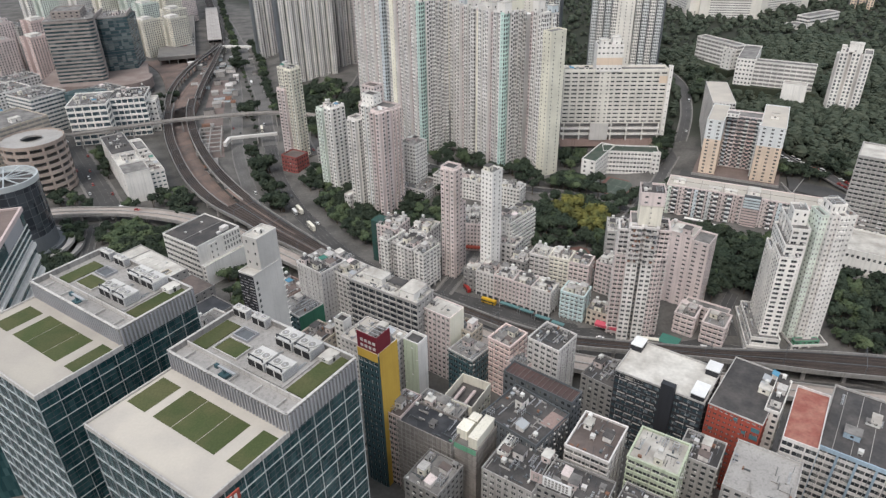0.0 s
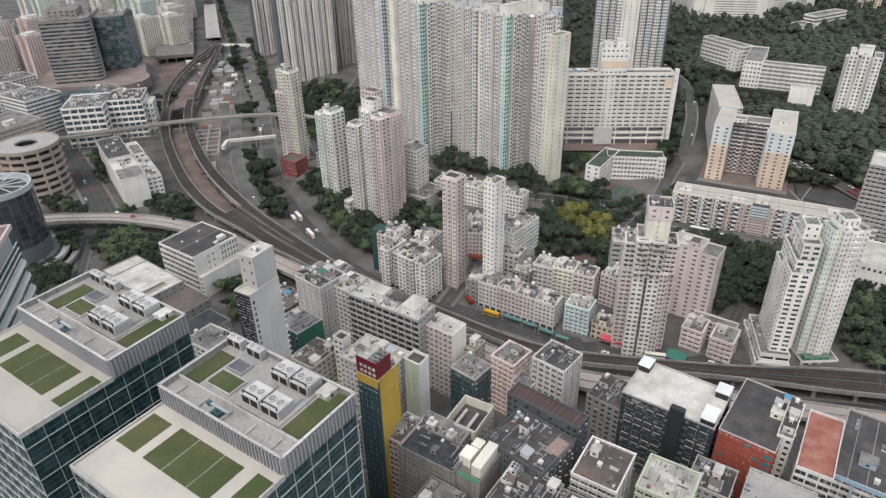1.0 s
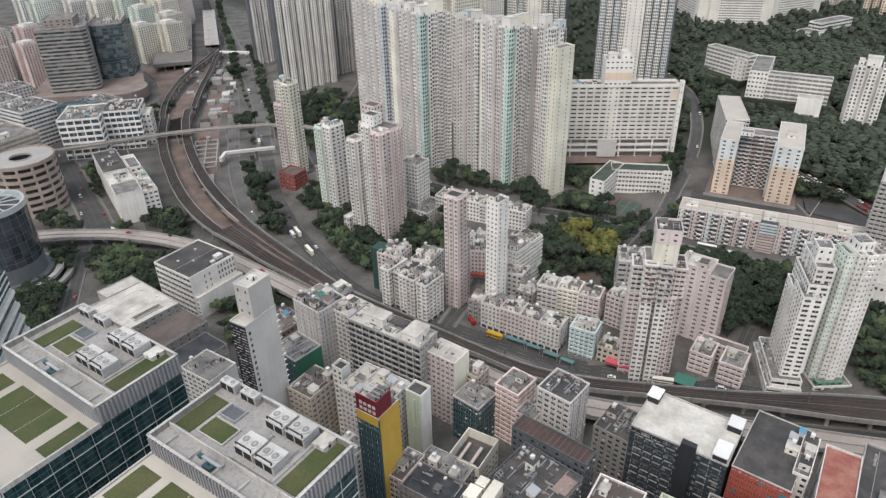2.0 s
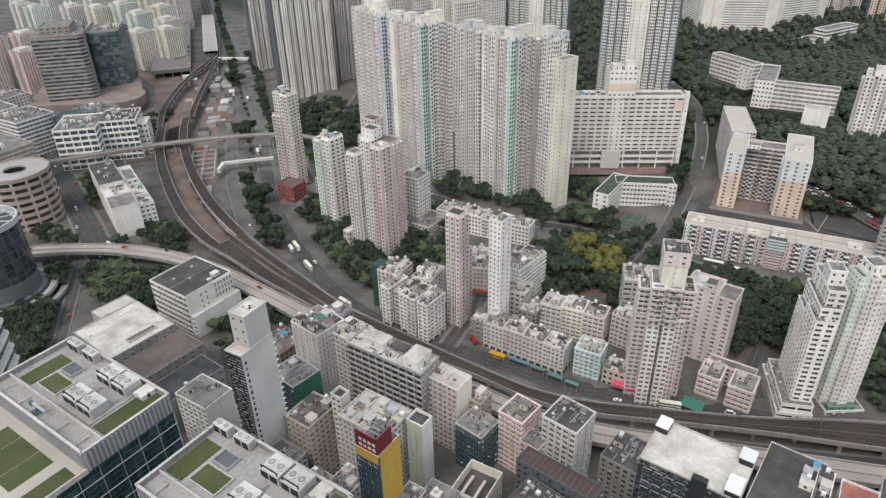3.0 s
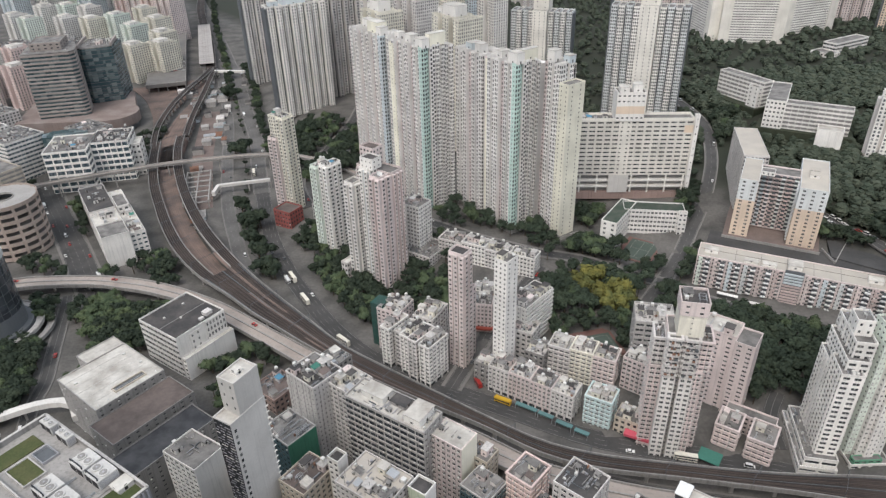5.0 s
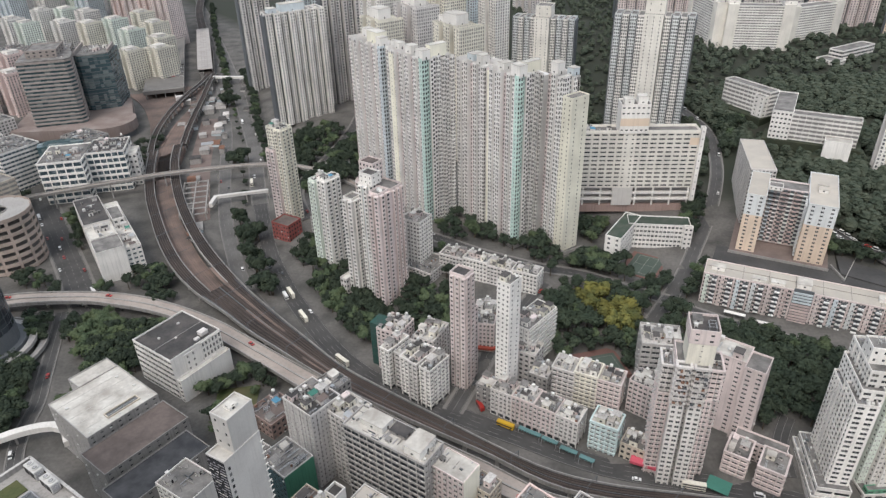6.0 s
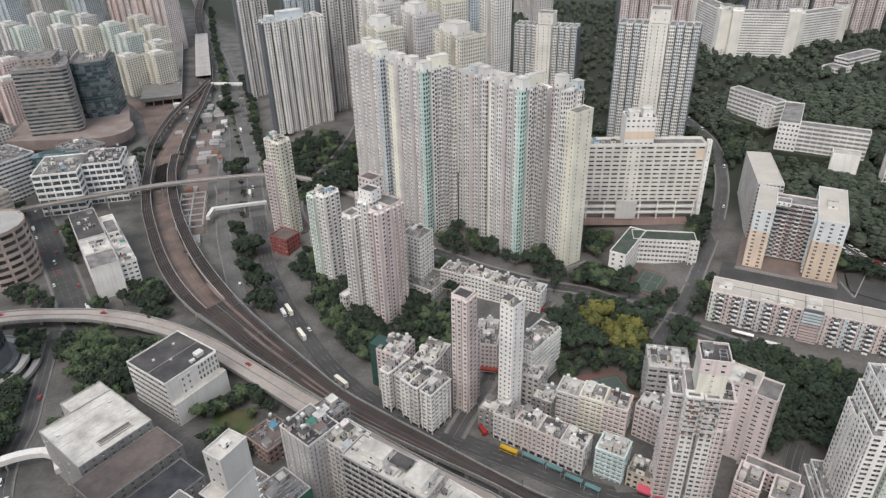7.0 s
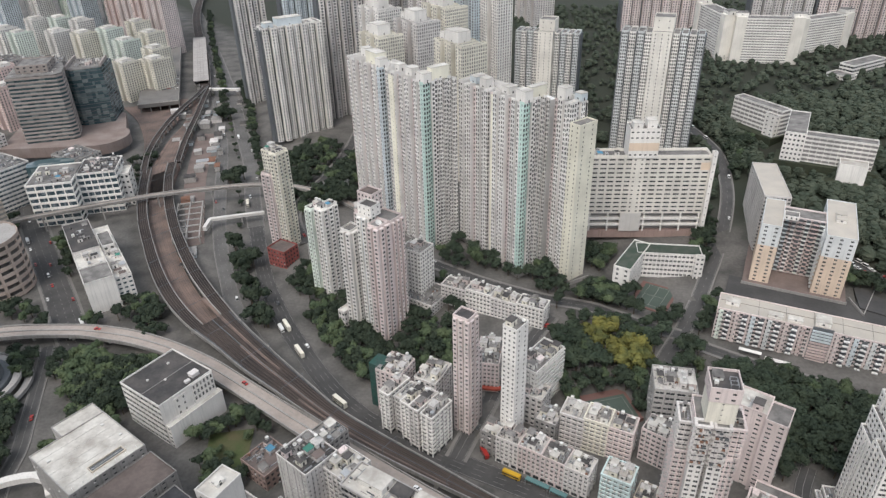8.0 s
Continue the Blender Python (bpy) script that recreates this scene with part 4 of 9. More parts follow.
road("road", "grey asphalt service road below the slab block", [(140, 452), (170, 430), (200, 412), (240, 388), (290, 360)], 8, 2)
road("road", "grey asphalt lane by the railway", [(163, 316), (166, 336), (176, 352)], 8, 2, walk_w=0)
road("road", "dark asphalt street under the flyover", [(330, 240), (240, 262), (150, 280), (90, 292), (30, 312), (-20, 340)], 10, 2, walk_w=1.2)
road("road", "grey asphalt ramp curving through gardens", [(-284, 472), (-276, 450), (-268, 426), (-260, 402), (-252, 378), (-247, 350), (-232, 318), (-205, 290)], 8, 2, walk_w=0.8)
road("road", "grey asphalt street between office blocks", [(-205, 290), (-160, 250), (-100, 232), (-70, 240), (-20, 236), (60, 226)], 9, 2)
road("road", "tree-lined street below tall towers", [(-130, 600), (-150, 660), (-128, 720), (-115, 790), (-110, 860)], 9, 2)
road("road", "grey asphalt road with parked cars along the hill", [(255, 562), (265, 541), (276.6, 516), (284, 499), (293, 485), (300, 467), (309, 446), (320, 420)], 10, 2, walk_w=0.6)


# ---------------------------------------------------------------- glass office towers in front
def cooling_unit(b, x, y, z, w=4.6, d=7.2):
    """A louvred box on a base with two fan cowls and a pipe loop."""
    top = z + 3.7
    a = Acc()
    a.box(x - w / 2 + 0.3, x + w / 2 - 0.3, y - d / 2 + 0.3, y + d / 2 - 0.3, z, z + 0.5, 2)
    a.box(x - w / 2, x + w / 2, y - d / 2, y + d / 2, z + 0.5, top, 0)
    u = part("cooling_unit", a, [M["acunit"], M["black"], M["metal"]], b, "pale grey louvred rooftop cooling unit")
    for side in range(2):
        a = Acc()
        a.box(x - w / 2 - 0.08, x - w / 2 + 0.02, y - d / 2 + 0.3 + side * d / 2, y - 0.3 + side * d / 2, z + 0.8, top - 0.5)
        part("intake", a, M["black"], u, "dark air intake")
    a = Acc()
    for k in range(6):
        a.box(x - w / 2 + 0.3, x + w / 2 - 0.3, y - d / 2 - 0.07, y - d / 2 + 0.02, z + 0.9 + k * 0.42, z + 1.1 + k * 0.42)
    part("louvre", a, M["louvre"], u, "", "stuff")
    for sy in (-1, 1):
        a = Acc()
        cy = y + sy * d * 0.24
        r = min(1.45, w * 0.32)
        a.tube(x, cy, top, top + 0.45, r, r * 1.08, 18, 0)
        a.tube(x, cy, top + 0.45, top + 0.47, r * 0.8, r * 0.8, 18, 1)
        a.tube(x, cy, top + 0.45, top + 0.56, 0.3, 0.3, 10, 2)
        part("fan", a, [M["acunit"], M["grey"], M["metal"]], u)
    if w > 4:
        a = Acc()
        for sy in (-0.42, 0.42):
            a.box(x - w * 0.46, x - w * 0.4, y + sy * d - 0.12, y + sy * d + 0.12, top, top + 0.9)
        a.box(x - w * 0.46, x - w * 0.4, y - 0.42 * d - 0.12, y + 0.42 * d + 0.12, top + 0.9, top + 1.1)
        part("pipe_loop", a, M["dark"], u, "dark lagged pipe loop")


def office_tower(x, y, rot, w, d, low, high, step, seed):
    """Curtain-wall office tower: a planted lower terrace and a raised plant deck behind louvres. step: length of the terrace."""
    b = thing("office_tower", "dark glass office tower with pale mullions and a planted roof terrace", "office tower", x, y, 0, rot, "glass office towers")
    x0, x1, xs = -w / 2 - step, w / 2, -w / 2
    y0, y1 = -d / 2, d / 2
    a = Acc()
    a.box(x0 + 0.3, x1 - 0.3, y0 + 0.3, y1 - 0.3, -1, low - 1.0)
    part("glazing", a, M["curtain"], b, "dark blue-green curtain wall glass")
    # mullion grid, one mesh for each side
    sides = [((x0, y1), (x0, y0)), ((x0, y0), (x1, y0)), ((x1, y0), (x1, y1)), ((x1, y1), (x0, y1))]
    for p, q in sides:
        L = math.hypot(q[0] - p[0], q[1] - p[1])
        u = ((q[0] - p[0]) / L, (q[1] - p[1]) / L)
        n = (u[1], -u[0])
        a = Acc()
        k = max(2, round(L / 6.6))
        for i in range(k + 1):
            c = min(max(L * i / k, 0.14), L - 0.14)
            a.obox(p, u, n, c - 0.055, c + 0.055, -0.3, 0.06, 0, low - 0.8)
        for i in range(k * 3):
            c = L * (i + 0.5) / (k * 3)
            a.obox(p, u, n, c - 0.03, c + 0.03, -0.3, -0.2, 0, low - 0.8, 1)
        z = low - 6
        j = 0
        while z > 2:
            a.obox(p, u, n, 0, L, -0.28, 0.1, z, z + 0.16)
            a.obox(p, u, n, 0, L, -0.3, -0.2, z + 2.2, z + 2.34, 1)
            a.obox(p, u, n, 0, L, -0.3, -0.2, z + 4.4, z + 4.54, 1)
            z -= 6.6
            j += 1
        part("mullion_grid", a, [M["mullion"], M["darkgrey"]], b)
    # terrace
    a = Acc()
    a.box(x0 + 0.25, xs, y0 + 0.25, y1 - 0.25, low - 1.0, low - 0.15)
    part("terrace_paving", a, M["paving"], b, "pale beige roof terrace paving")
    a = Acc()
    for q in ((x0, xs, y0, y0 + 0.5), (x0, xs, y1 - 0.5, y1), (x0, x0 + 0.5, y0 + 0.5, y1 - 0.5)):
        a.box(q[0], q[1], q[2], q[3], low - 1.3, low + 0.55)
    part("parapet", a, M["parapet"], b)
    # grass beds on the terrace
    for xa, xb, ya, yb in ((xs - 16.7, xs - 3.1, y0 + 0.8, y0 + 7.0), (xs - 17, xs - 3.8, y0 + 11.6, y0 + 19.4), (xs - 17, xs - 3.8, y0 + 19.65, y0 + 30.0), (xs - 17, xs - 3.8, y0 + 30.25, y0 + 38.4), (xs - 17.2, xs - 4.4, y0 + 41.9, y0 + 50.5)):
        a = Acc()
        a.box(xa, xb, ya, yb, low - 0.15, low - 0.08)
        part("grass_bed", a, M["grass"], b, "square bed of short green roof grass")
    # upper volume
    a = Acc()
    a.box(xs + 0.4, x1 - 0.4, y0 + 0.4, y1 - 0.4, low - 1.2, high - 2.2)
    part("plant_deck", a, M["concrete"], b)
    for p, q in (((xs, y1), (xs, y0)), ((xs, y0), (x1, y0)), ((x1, y0), (x1, y1)), ((x1, y1), (xs, y1))):
        L = math.hypot(q[0] - p[0], q[1] - p[1])
        u = ((q[0] - p[0]) / L, (q[1] - p[1]) / L)
        n = (u[1], -u[0])
        a = Acc()
        a.obox(p, u, n, 0, L, -0.4, -0.1, low - 0.9, high - 0.25, 0)
        k = int(L / 1.35)
        for i in range(k):
            c = L * (i + 0.5) / k
            a.obox(p, u, n, c - 0.3, c + 0.3, -0.1, 0.45, low - 0.4, high - 0.9, 1)
        a.obox(p, u, n, 0, L, -0.55, 0.3, high - 0.25, high, 2)
        part("louvre_screen", a, [M["grey"], M["louvre"], M["parapet"]], b, "grey vertical louvre screen")
    zt = high - 2.2
    # inner walkway wall
    a = Acc()
    a.box(xs + 6.8, xs + 7.2, y0 + 0.6, y1 - 0.6, zt, zt + 1.6)
    part("inner_wall", a, M["parapet"], b)
    # plinth and cooling units
    a = Acc()
    a.box(xs + 8.4, x1 - 0.8, y0 + 10.4, y0 + 27.6, zt, zt + 0.5)
    part("plinth", a, M["concrete"], b)
    for ix in range(2):
        for iy in range(2):
            cooling_unit(b, xs + 13.1 + ix * 11.6, y0 + 15.0 + iy * 8.0, zt + 0.5, 6.4, 7.0)
    for xa, xb, ya, yb in ((xs + 8.6, xs + 24, y0 + 2.4, y0 + 9.2), (xs + 24, x1 - 0.8, y0 + 2.4, y0 + 5.6), (xs + 10, xs + 16.6, y0 + 32.4, y0 + 42.8), (xs + 8.4, xs + 22.8, y0 + 44.6, y0 + 51.2)):
        a = Acc()
        a.box(xa, xb, ya, yb, zt, zt + 0.35)
        part("grass_bed", a, M["grass"], b, "bed of short green roof grass")
    a = Acc()
    xa, xb, ya, yb = xs + 9.7, xs + 16.9, y0 + 32.1, y0 + 43.1
    for q in ((xa, xb, ya, ya + 0.35), (xa, xb, yb - 0.35, yb), (xa, xa + 0.35, ya + 0.35, yb - 0.35), (xb - 0.35, xb, ya + 0.35, yb - 0.35)):
        a.box(*q, zt, zt + 0.8)
    part("planter_edge", a, M["parapet"], b)
    a = Acc()
    xa, xb, ya, yb = xs + 17.8, xs + 23.0, y0 + 36.0, y0 + 42.8
    for q in ((xa, xb, ya, ya + 0.3), (xa, xb, yb - 0.3, yb), (xa, xa + 0.3, ya + 0.3, yb - 0.3), (xb - 0.3, xb, ya + 0.3, yb - 0.3)):
        a.box(*q, zt, zt + 1.0)
    a.box(xa + 0.3, xb - 0.3, ya + 0.3, yb - 0.3, zt, zt + 0.08, 1)
    part("light_well", a, [M["louvre"], M["darkgrey"]], b)
    for k in range(2):
        cooling_unit(b, x1 - 2.2, y0 + 39.2 + k * 9.2, zt, 2.8, 6.2)
    roof_room(b, x1 - 3.2, y0 + 8.2, zt, 5.0, 4.0, 1.6, "unit", "roofwhite")
    # facade cleaning crane in the gutter behind the louvres
    a = Acc()
    cy = y0 + 29
    a.box(xs + 1.6, xs + 4.2, cy - 1.6, cy + 1.6, zt + 0.3, zt + 1.3, 0)
    a.tube(xs + 2.9, cy, zt + 1.3, zt + 3.2, 0.5, 0.4, 10, 0)
    a.box(xs + 2.5, xs + 3.3, cy - 5.0, cy + 3.5, zt + 3.0, zt + 3.5, 1)
    a.box(xs + 2.3, xs + 3.5, cy + 2.2, cy + 3.6, zt + 2.4, zt + 3.6, 0)
    for sy in (-1.3, 1.3):
        a.box(xs + 1.4, xs + 4.4, cy + sy - 0.2, cy + sy + 0.2, zt, zt + 0.3, 1)
    part("cleaning_crane", a, [M["tealdark"], M["metal"]], b, "grey-green facade cleaning crane")
    for k in range(5):
        a = Acc()
        yy = y0 + 6 + k * (d - 12) / 4
        a.box(xs + 0.8, xs + 5.6, yy - 0.15, yy + 0.15, zt, zt + 0.9)
        part("rail_support", a, M["parapet"], b)
    roof_pipes(b, xs + 17.2, xs + 20.4, y0 + 12, zt + 0.5)
    roof_pipes(b, xs + 17.2, xs + 20.4, y0 + 22, zt + 0.5)
    return b


office_tower(-59.6, 164.2, 56.4, 29.5, 52.2, 107, 114, 30, 1)
office_tower(-124.5, 205.2, 56.4, 29.6, 55.0, 107, 114, 30, 2)


def red_sign():
    s = thing("rooftop_sign", "red sign panel with white letter shapes on the glass tower", "sign", -59.5, 112.6, 104.2, 56.4)
    a = Acc()
    a.box(-1.0, 7.0, -0.9, -0.5, 0, 3.4)
    part("panel", a, M["red"], s)
    for k, (xx, hh) in enumerate(((0.2, 1.6), (1.8, 2.2), (3.4, 2.4), (5.0, 2.0))):
        a = Acc()
        a.box(xx, xx + 0.9, -1.05, -0.9, 0.6, 0.6 + hh)
        part("letter_bar", a, M["carwhite"], s)


red_sign()

# ---------------------------------------------------------------- foreground blocks
R = 56.0


def yellow_hotel():
    b = thing("slim_tower", "slim tower with a blank ochre yellow wall and dark teal front", "building", -30.7, 218.1, -1, R)
    w, d, h = 12.5, 10.5, 76
    wing(b, -w / 2, w / 2, -d / 2, d / 2, 0, h, "tealdark", fh=3.3, bw=2.6, wf=0.7, hv=0.5, blank="bd", ac=0.0, near=True, roof="roof")
    a = Acc()
    a.box(-w / 2 + 0.9, w / 2 + 0.05, -d / 2 - 0.16, -d / 2 - 0.035, 0, h + 1.1)
    part("yellow_wall", a, M["yellow"], b, "smooth ochre yellow painted wall")
    a = Acc()
    a.box(-w / 2 - 0.12, -w / 2 - 0.04, -d / 2 - 0.1, d / 2, h - 3.2, h + 1.1)
    part("yellow_band", a, M["yellow"], b)
    roof_room(b, 0.8, 0.4, h + 0.07, 9, 8, 3.0, "grey", "roof")
    for x0, x1, y0, y1 in ((-w / 2 + 0.2, -w / 2 + 0.5, -d / 2 + 0.1, d / 2 - 0.1), (-w / 2 + 0.5, w / 2 - 4.0, -d / 2 + 0.1, -d / 2 + 0.4)):
        a = Acc()
        a.box(x0, x1, y0, y1, h + 1.12, h + 9)
        part("roof_screen", a, M["maroon"], b, "maroon rooftop screen panel")
    for k in range(4):
        a = Acc()
        a.box(-w / 2 + 0.6 + k * 2, -w / 2 + 0.8 + k * 2, -d / 2 + 0.4, d / 2 - 0.4, h + 8.6, h + 8.8)
        part("screen_beam", a, M["metal"], b)
    for i in range(2):
        for k in range(4):
            a = Acc()
            a.box(-w / 2 + 0.12, -w / 2 + 0.2, -d / 2 + 1.0 + k * 2.1, -d / 2 + 2.4 + k * 2.1, h + 2.2 + i * 2.6, h + 3.6 + i * 2.6)
            part("sign_bar", a, M["unit"], b)
    for k in range(3):
        roof_room(b, 1.5 + (k - 1) * 2.9, 1.2, h + 3.4, 2.0, 3.6, 1.5, "acunit", "roof")


yellow_hotel()

FG = "dense old city blocks"
block("office_block", "pale tower with a green stripe and dark roof hatch", -17.8, 257.0, 7.6, 8.6, R, 47.5, "white", FG, blank="b", near=True, bw=2.4, par=1.6, roof="roofdark", n=0, tall=0)
stripe = thing("painted_stripe", "pale green painted wall strip", "wall", -17.8, 257.0, -1, R)
sa = Acc()
sa.box(-3.95, -3.84, -4.2, 4.2, 1, 49.6)
part("panel", sa, M["sage"], stripe)
b0 = block("hotel_block", "beige topped hotel block with blue glass flanks and roof terrace", -38, 262.0, 20, 26, R, 46, "offwhite", FG, near=True, fh=3.2, bw=2.6, roof="paving", n=7, tall=3, seed=11)
block("stair_tower", "white stair tower with a dark recessed roof", -54.5, 272.0, 6, 6, R, 49, "white", FG, blank="b", roof="roofdark", par=1.6, n=0, tall=0)
block("old_block", "tan tenement with weathered roof rooms", -68.5, 271.0, 19, 15, R, 40, "beige", FG, near=True, n=5, tall=2, roof="roofbrown")
block("low_block", "low grey rooftop block with steps", -80, 252, 16, 16, R, 30, "midgrey", FG, n=5, tall=2)
block("low_block", "low white block with a grey roof", -62, 240, 14, 16, R, 26, "white", FG, n=4, tall=2)
block("low_block", "low white block with plant and sheds", -48, 240, 12, 12, R, 30, "offwhite", FG, n=4, tall=1)


def white_slab_tower():
    b = thing("slim_tower", "slim white concrete tower with a dark louvred flank", "tower", -88.5, 265.0, -1, 60)
    wing(b, -9.2, 9.2, -4.6, 4.6, 0, 86, "palestone", fh=3.3, bw=4.2, wf=0.35, hv=0.45, blank="bc", ac=0.0, near=False, par=0.8, roof="roofwhite",
         over={"a": dict(bw=2.4, wf=0.85, hv=0.55)})
    rng = random.Random(12)
    for k in range(44):
        a = Acc()
        z = 16 + k * 1.58
        y = -4.3
        while y < 3.6:
            e = min(4.3, y + rng.uniform(0.8, 3.2))
            a.box(-9.5, -9.3, y, e, z, z + 0.3)
            y = e + rng.uniform(0.3, 2.4)
        part("louvre", a, M["louvre" if k % 4 else "unit"], b)
    a = Acc()
    a.box(-9.3, -9.2, -4.55, 4.55, 2, 86)
    part("dark_panel", a, M["dark"], b, "charcoal cladding panel")
    for k in range(22):
        a = Acc()
        a.box(-8.0, -6.9, -4.66, -4.6, 14 + k * 3.2, 15.5 + k * 3.2)
        part("window", a, M["glass"], b)
        a = Acc()
        a.box(8.2, 10.0, -5.0, -4.5, 14 + k * 3.2, 14.25 + k * 3.2)
        part("sunshade_fin", a, M["white"], b)
    wing(b, -3.6, 9.0, -4.4, 4.4, 86.1, 102, "palestone", fh=5, bw=5, wf=0.25, hv=0.3, blank="bcd", ac=0, par=0.8, roof="roofwhite")
    roof_room(b, 2.5, 0, 102.1, 3.4, 3.4, 1.4, "white", "roofwhite")


white_slab_tower()

# street of blocks beside the flyover
block("factory_block", "white flatted factory with dark balcony bays and a pale roof", -33.3, 305.3, 15, 46, 57, 47, "midgrey", FG, fh=3.6, bw=4.6, wf=0.9, hv=0.7, near=False, ac=0.4, out=0.25, glass=M["drumglass"], roof="roofwhite", n=6, tall=0, over={"b": dict(bw=4, wf=0.3, hv=0.4)}, seed=5)
roofs = thing("roof_house", "large white rooftop plant house", "roof house", -33.3, 305.3, 47.1, 57)
roof_room(roofs, 1.5, 10, 0, 8, 13, 3.6, "white", "roofwhite")
roof_room(roofs, 0, -15.5, 0, 12, 9, 4.5, "white", "roofwhite")
roof_room(roofs, 3, -3, 0, 6, 9, 2.0, "grey", "roofdark")
block("tenement_block", "weathered grey-white tenement with many small windows", -74.5, 329.5, 19, 21, 50, 48, "offwhite", FG, fh=3.1, bw=2.5, wf=0.34, hv=0.42, ac=0.3, near=True, n=9, tall=3, dishes=1, roof="roofdark")
block("tenement_block", "weathered tenement with cluttered roof rooms", -56, 325, 16, 16, 52, 45, "offwhite", FG, fh=3.1, bw=3, wf=0.7, ac=0.4, near=True, n=9, tall=3, roof="roofwhite")
block("tenement_block", "old roof level with sheds beside the railway", -72, 351, 22, 14, 50, 36, "grey", FG, n=9, tall=2, ac=0.3)
block("scaffolded_block", "low block wrapped in green mesh sheeting", -82.5, 300.5, 16.5, 19, 50, 38, "tealdark", FG, fh=3.3, bw=3, wf=0.6, ac=0.2, blank="b", roof="roof", n=6, tall=0)
sheet = thing("scaffold_sheet", "green mesh sheeting over a blank gable", "scaffold sheeting", -82.5, 300.5, -1, 50)
sa = Acc()
sa.box(-8.3, 8.3, -9.75, -9.56, 0.5, 39.6)
part("sheet", sa, M["green"], sheet)
block("pink_block", "pale pink block with a bright flat roof and cream gable", -4.7, 291.8, 12.5, 17.5, 54, 41.5, "pinkish", FG, near=True, fh=3.2, bw=2.8, blank="b", roof="roofwhite", n=1, tall=0, ac=0.4, par=0.5)
gab = thing("painted_gable", "plain cream painted gable wall", "wall", -4.7, 291.8, -1, 54)
sa = Acc()
sa.box(-6.1, 6.2, -8.95, -8.8, 0.5, 42.8)
part("panel", sa, M["paleyellow"], gab)
block("low_block", "stepped beige roof block", 9, 293, 10, 11, 54, 28, "beige", FG, n=2, tall=2, near=True)
block("office_block", "dark green-grey office block with banded windows", 8.4, 275.5, 14.3, 15.6, 50, 26.5, "tealdark", FG, near=True, fh=3.4, bw=3.2, wf=0.8, hv=0.5, n=4, tall=1, roof="roof")
block("pink_block", "weathered pink tenement with balconies", 28.5, 277.5, 15, 13, 50, 33, "pink", FG, near=True, fh=3.1, bw=3.4, wf=0.7, ac=0.5, n=5, tall=1, roof="roof", out=0.5)
block("pink_block", "low pink tenement beside the street", 34, 262, 10, 10, 50, 29, "pink", FG, near=True, fh=3.1, bw=3.2, ac=0.5, n=3, tall=0)
block("grey_block", "pale grey tenement with a dark patched roof", 48.8, 262.8, 16.9, 17.4, 50, 43.5, "offwhite", FG, near=True, fh=3.2, bw=3.6, wf=0.66, ac=0.5, n=5, tall=0, roof="roofdark", over={"b": dict(bw=2.2, wf=0.35)})
block("low_block", "low grey block with roof planting and ducts", 77, 255, 20, 21, 50, 27, "grey", FG, n=7, tall=1, roof="roofdark", bw=3.5)
block("brown_block", "brown roofed tenement with lattice windows", -21.8, 218.6, 16, 8.5, 58, 42, "brownband", FG, near=True, fh=3.1, bw=2.2, wf=0.82, hv=0.62, ac=0.3, n=4, tall=1, roof="roofbrown", seed=3)
block("low_block", "low grey roof with white sheds and walls", -5.5, 221.5, 12, 22, 58, 38, "midgrey", FG, n=6, tall=3, roof="roof")
cream = block("cream_block", "block with high cream roof walls round a dark well", 6.4, 230.6, 18, 14.5, 60, 34, "cream", FG, par=5.2, n=0, tall=0, roof="roofdark", near=False)
for yy in (-3.0, 2.5):
    ca = Acc()
    ca.box(-7.5, 3, yy, yy + 1.2, 37.5, 38.6)
    part("roof_beam", ca, M["brownband"], cream)
block("netted_block", "grey block wrapped in scaffold netting", -8.6, 207.8, 14, 26.6, 58, 41.5, "scrim", FG, fh=3.2, bw=2.2, wf=0.86, hv=0.3, ac=0, near=False, roof="roofblack", n=2, tall=0, glass=M["scrim"])
def scaffold(x, y, w, d, rot, top):
    """Bamboo poles and ledgers standing before two sides of a netted block."""
    s = thing("scaffold", "grey bamboo scaffold before a netted wall", "scaffold", x, y, -0.5, rot, FG)
    for side, L in (("a", d), ("b", w)):
        k = int(L / 2.2)
        for i in range(k + 1):
            c = -L / 2 + L * i / k
            a = Acc()
            if side == "a":
                a.box(-w / 2 - 0.55, -w / 2 - 0.4, c - 0.08, c + 0.08, 0, top + 1.6)
            else:
                a.box(c - 0.08, c + 0.08, -d / 2 - 0.55, -d / 2 - 0.4, 0, top + 1.6)
            part("pole", a, M["concrete"], s)
        for i in range(int(top / 2.4)):
            z = 1.5 + i * 2.4
            a = Acc()
            if side == "a":
                a.box(-w / 2 - 0.4, -w / 2 - 0.26, -d / 2 - 0.5, d / 2, z, z + 0.14)
            else:
                a.box(-w / 2 - 0.5, w / 2, -d / 2 - 0.4, -d / 2 - 0.26, z, z + 0.14)
            part("ledger", a, M["concrete"], s)


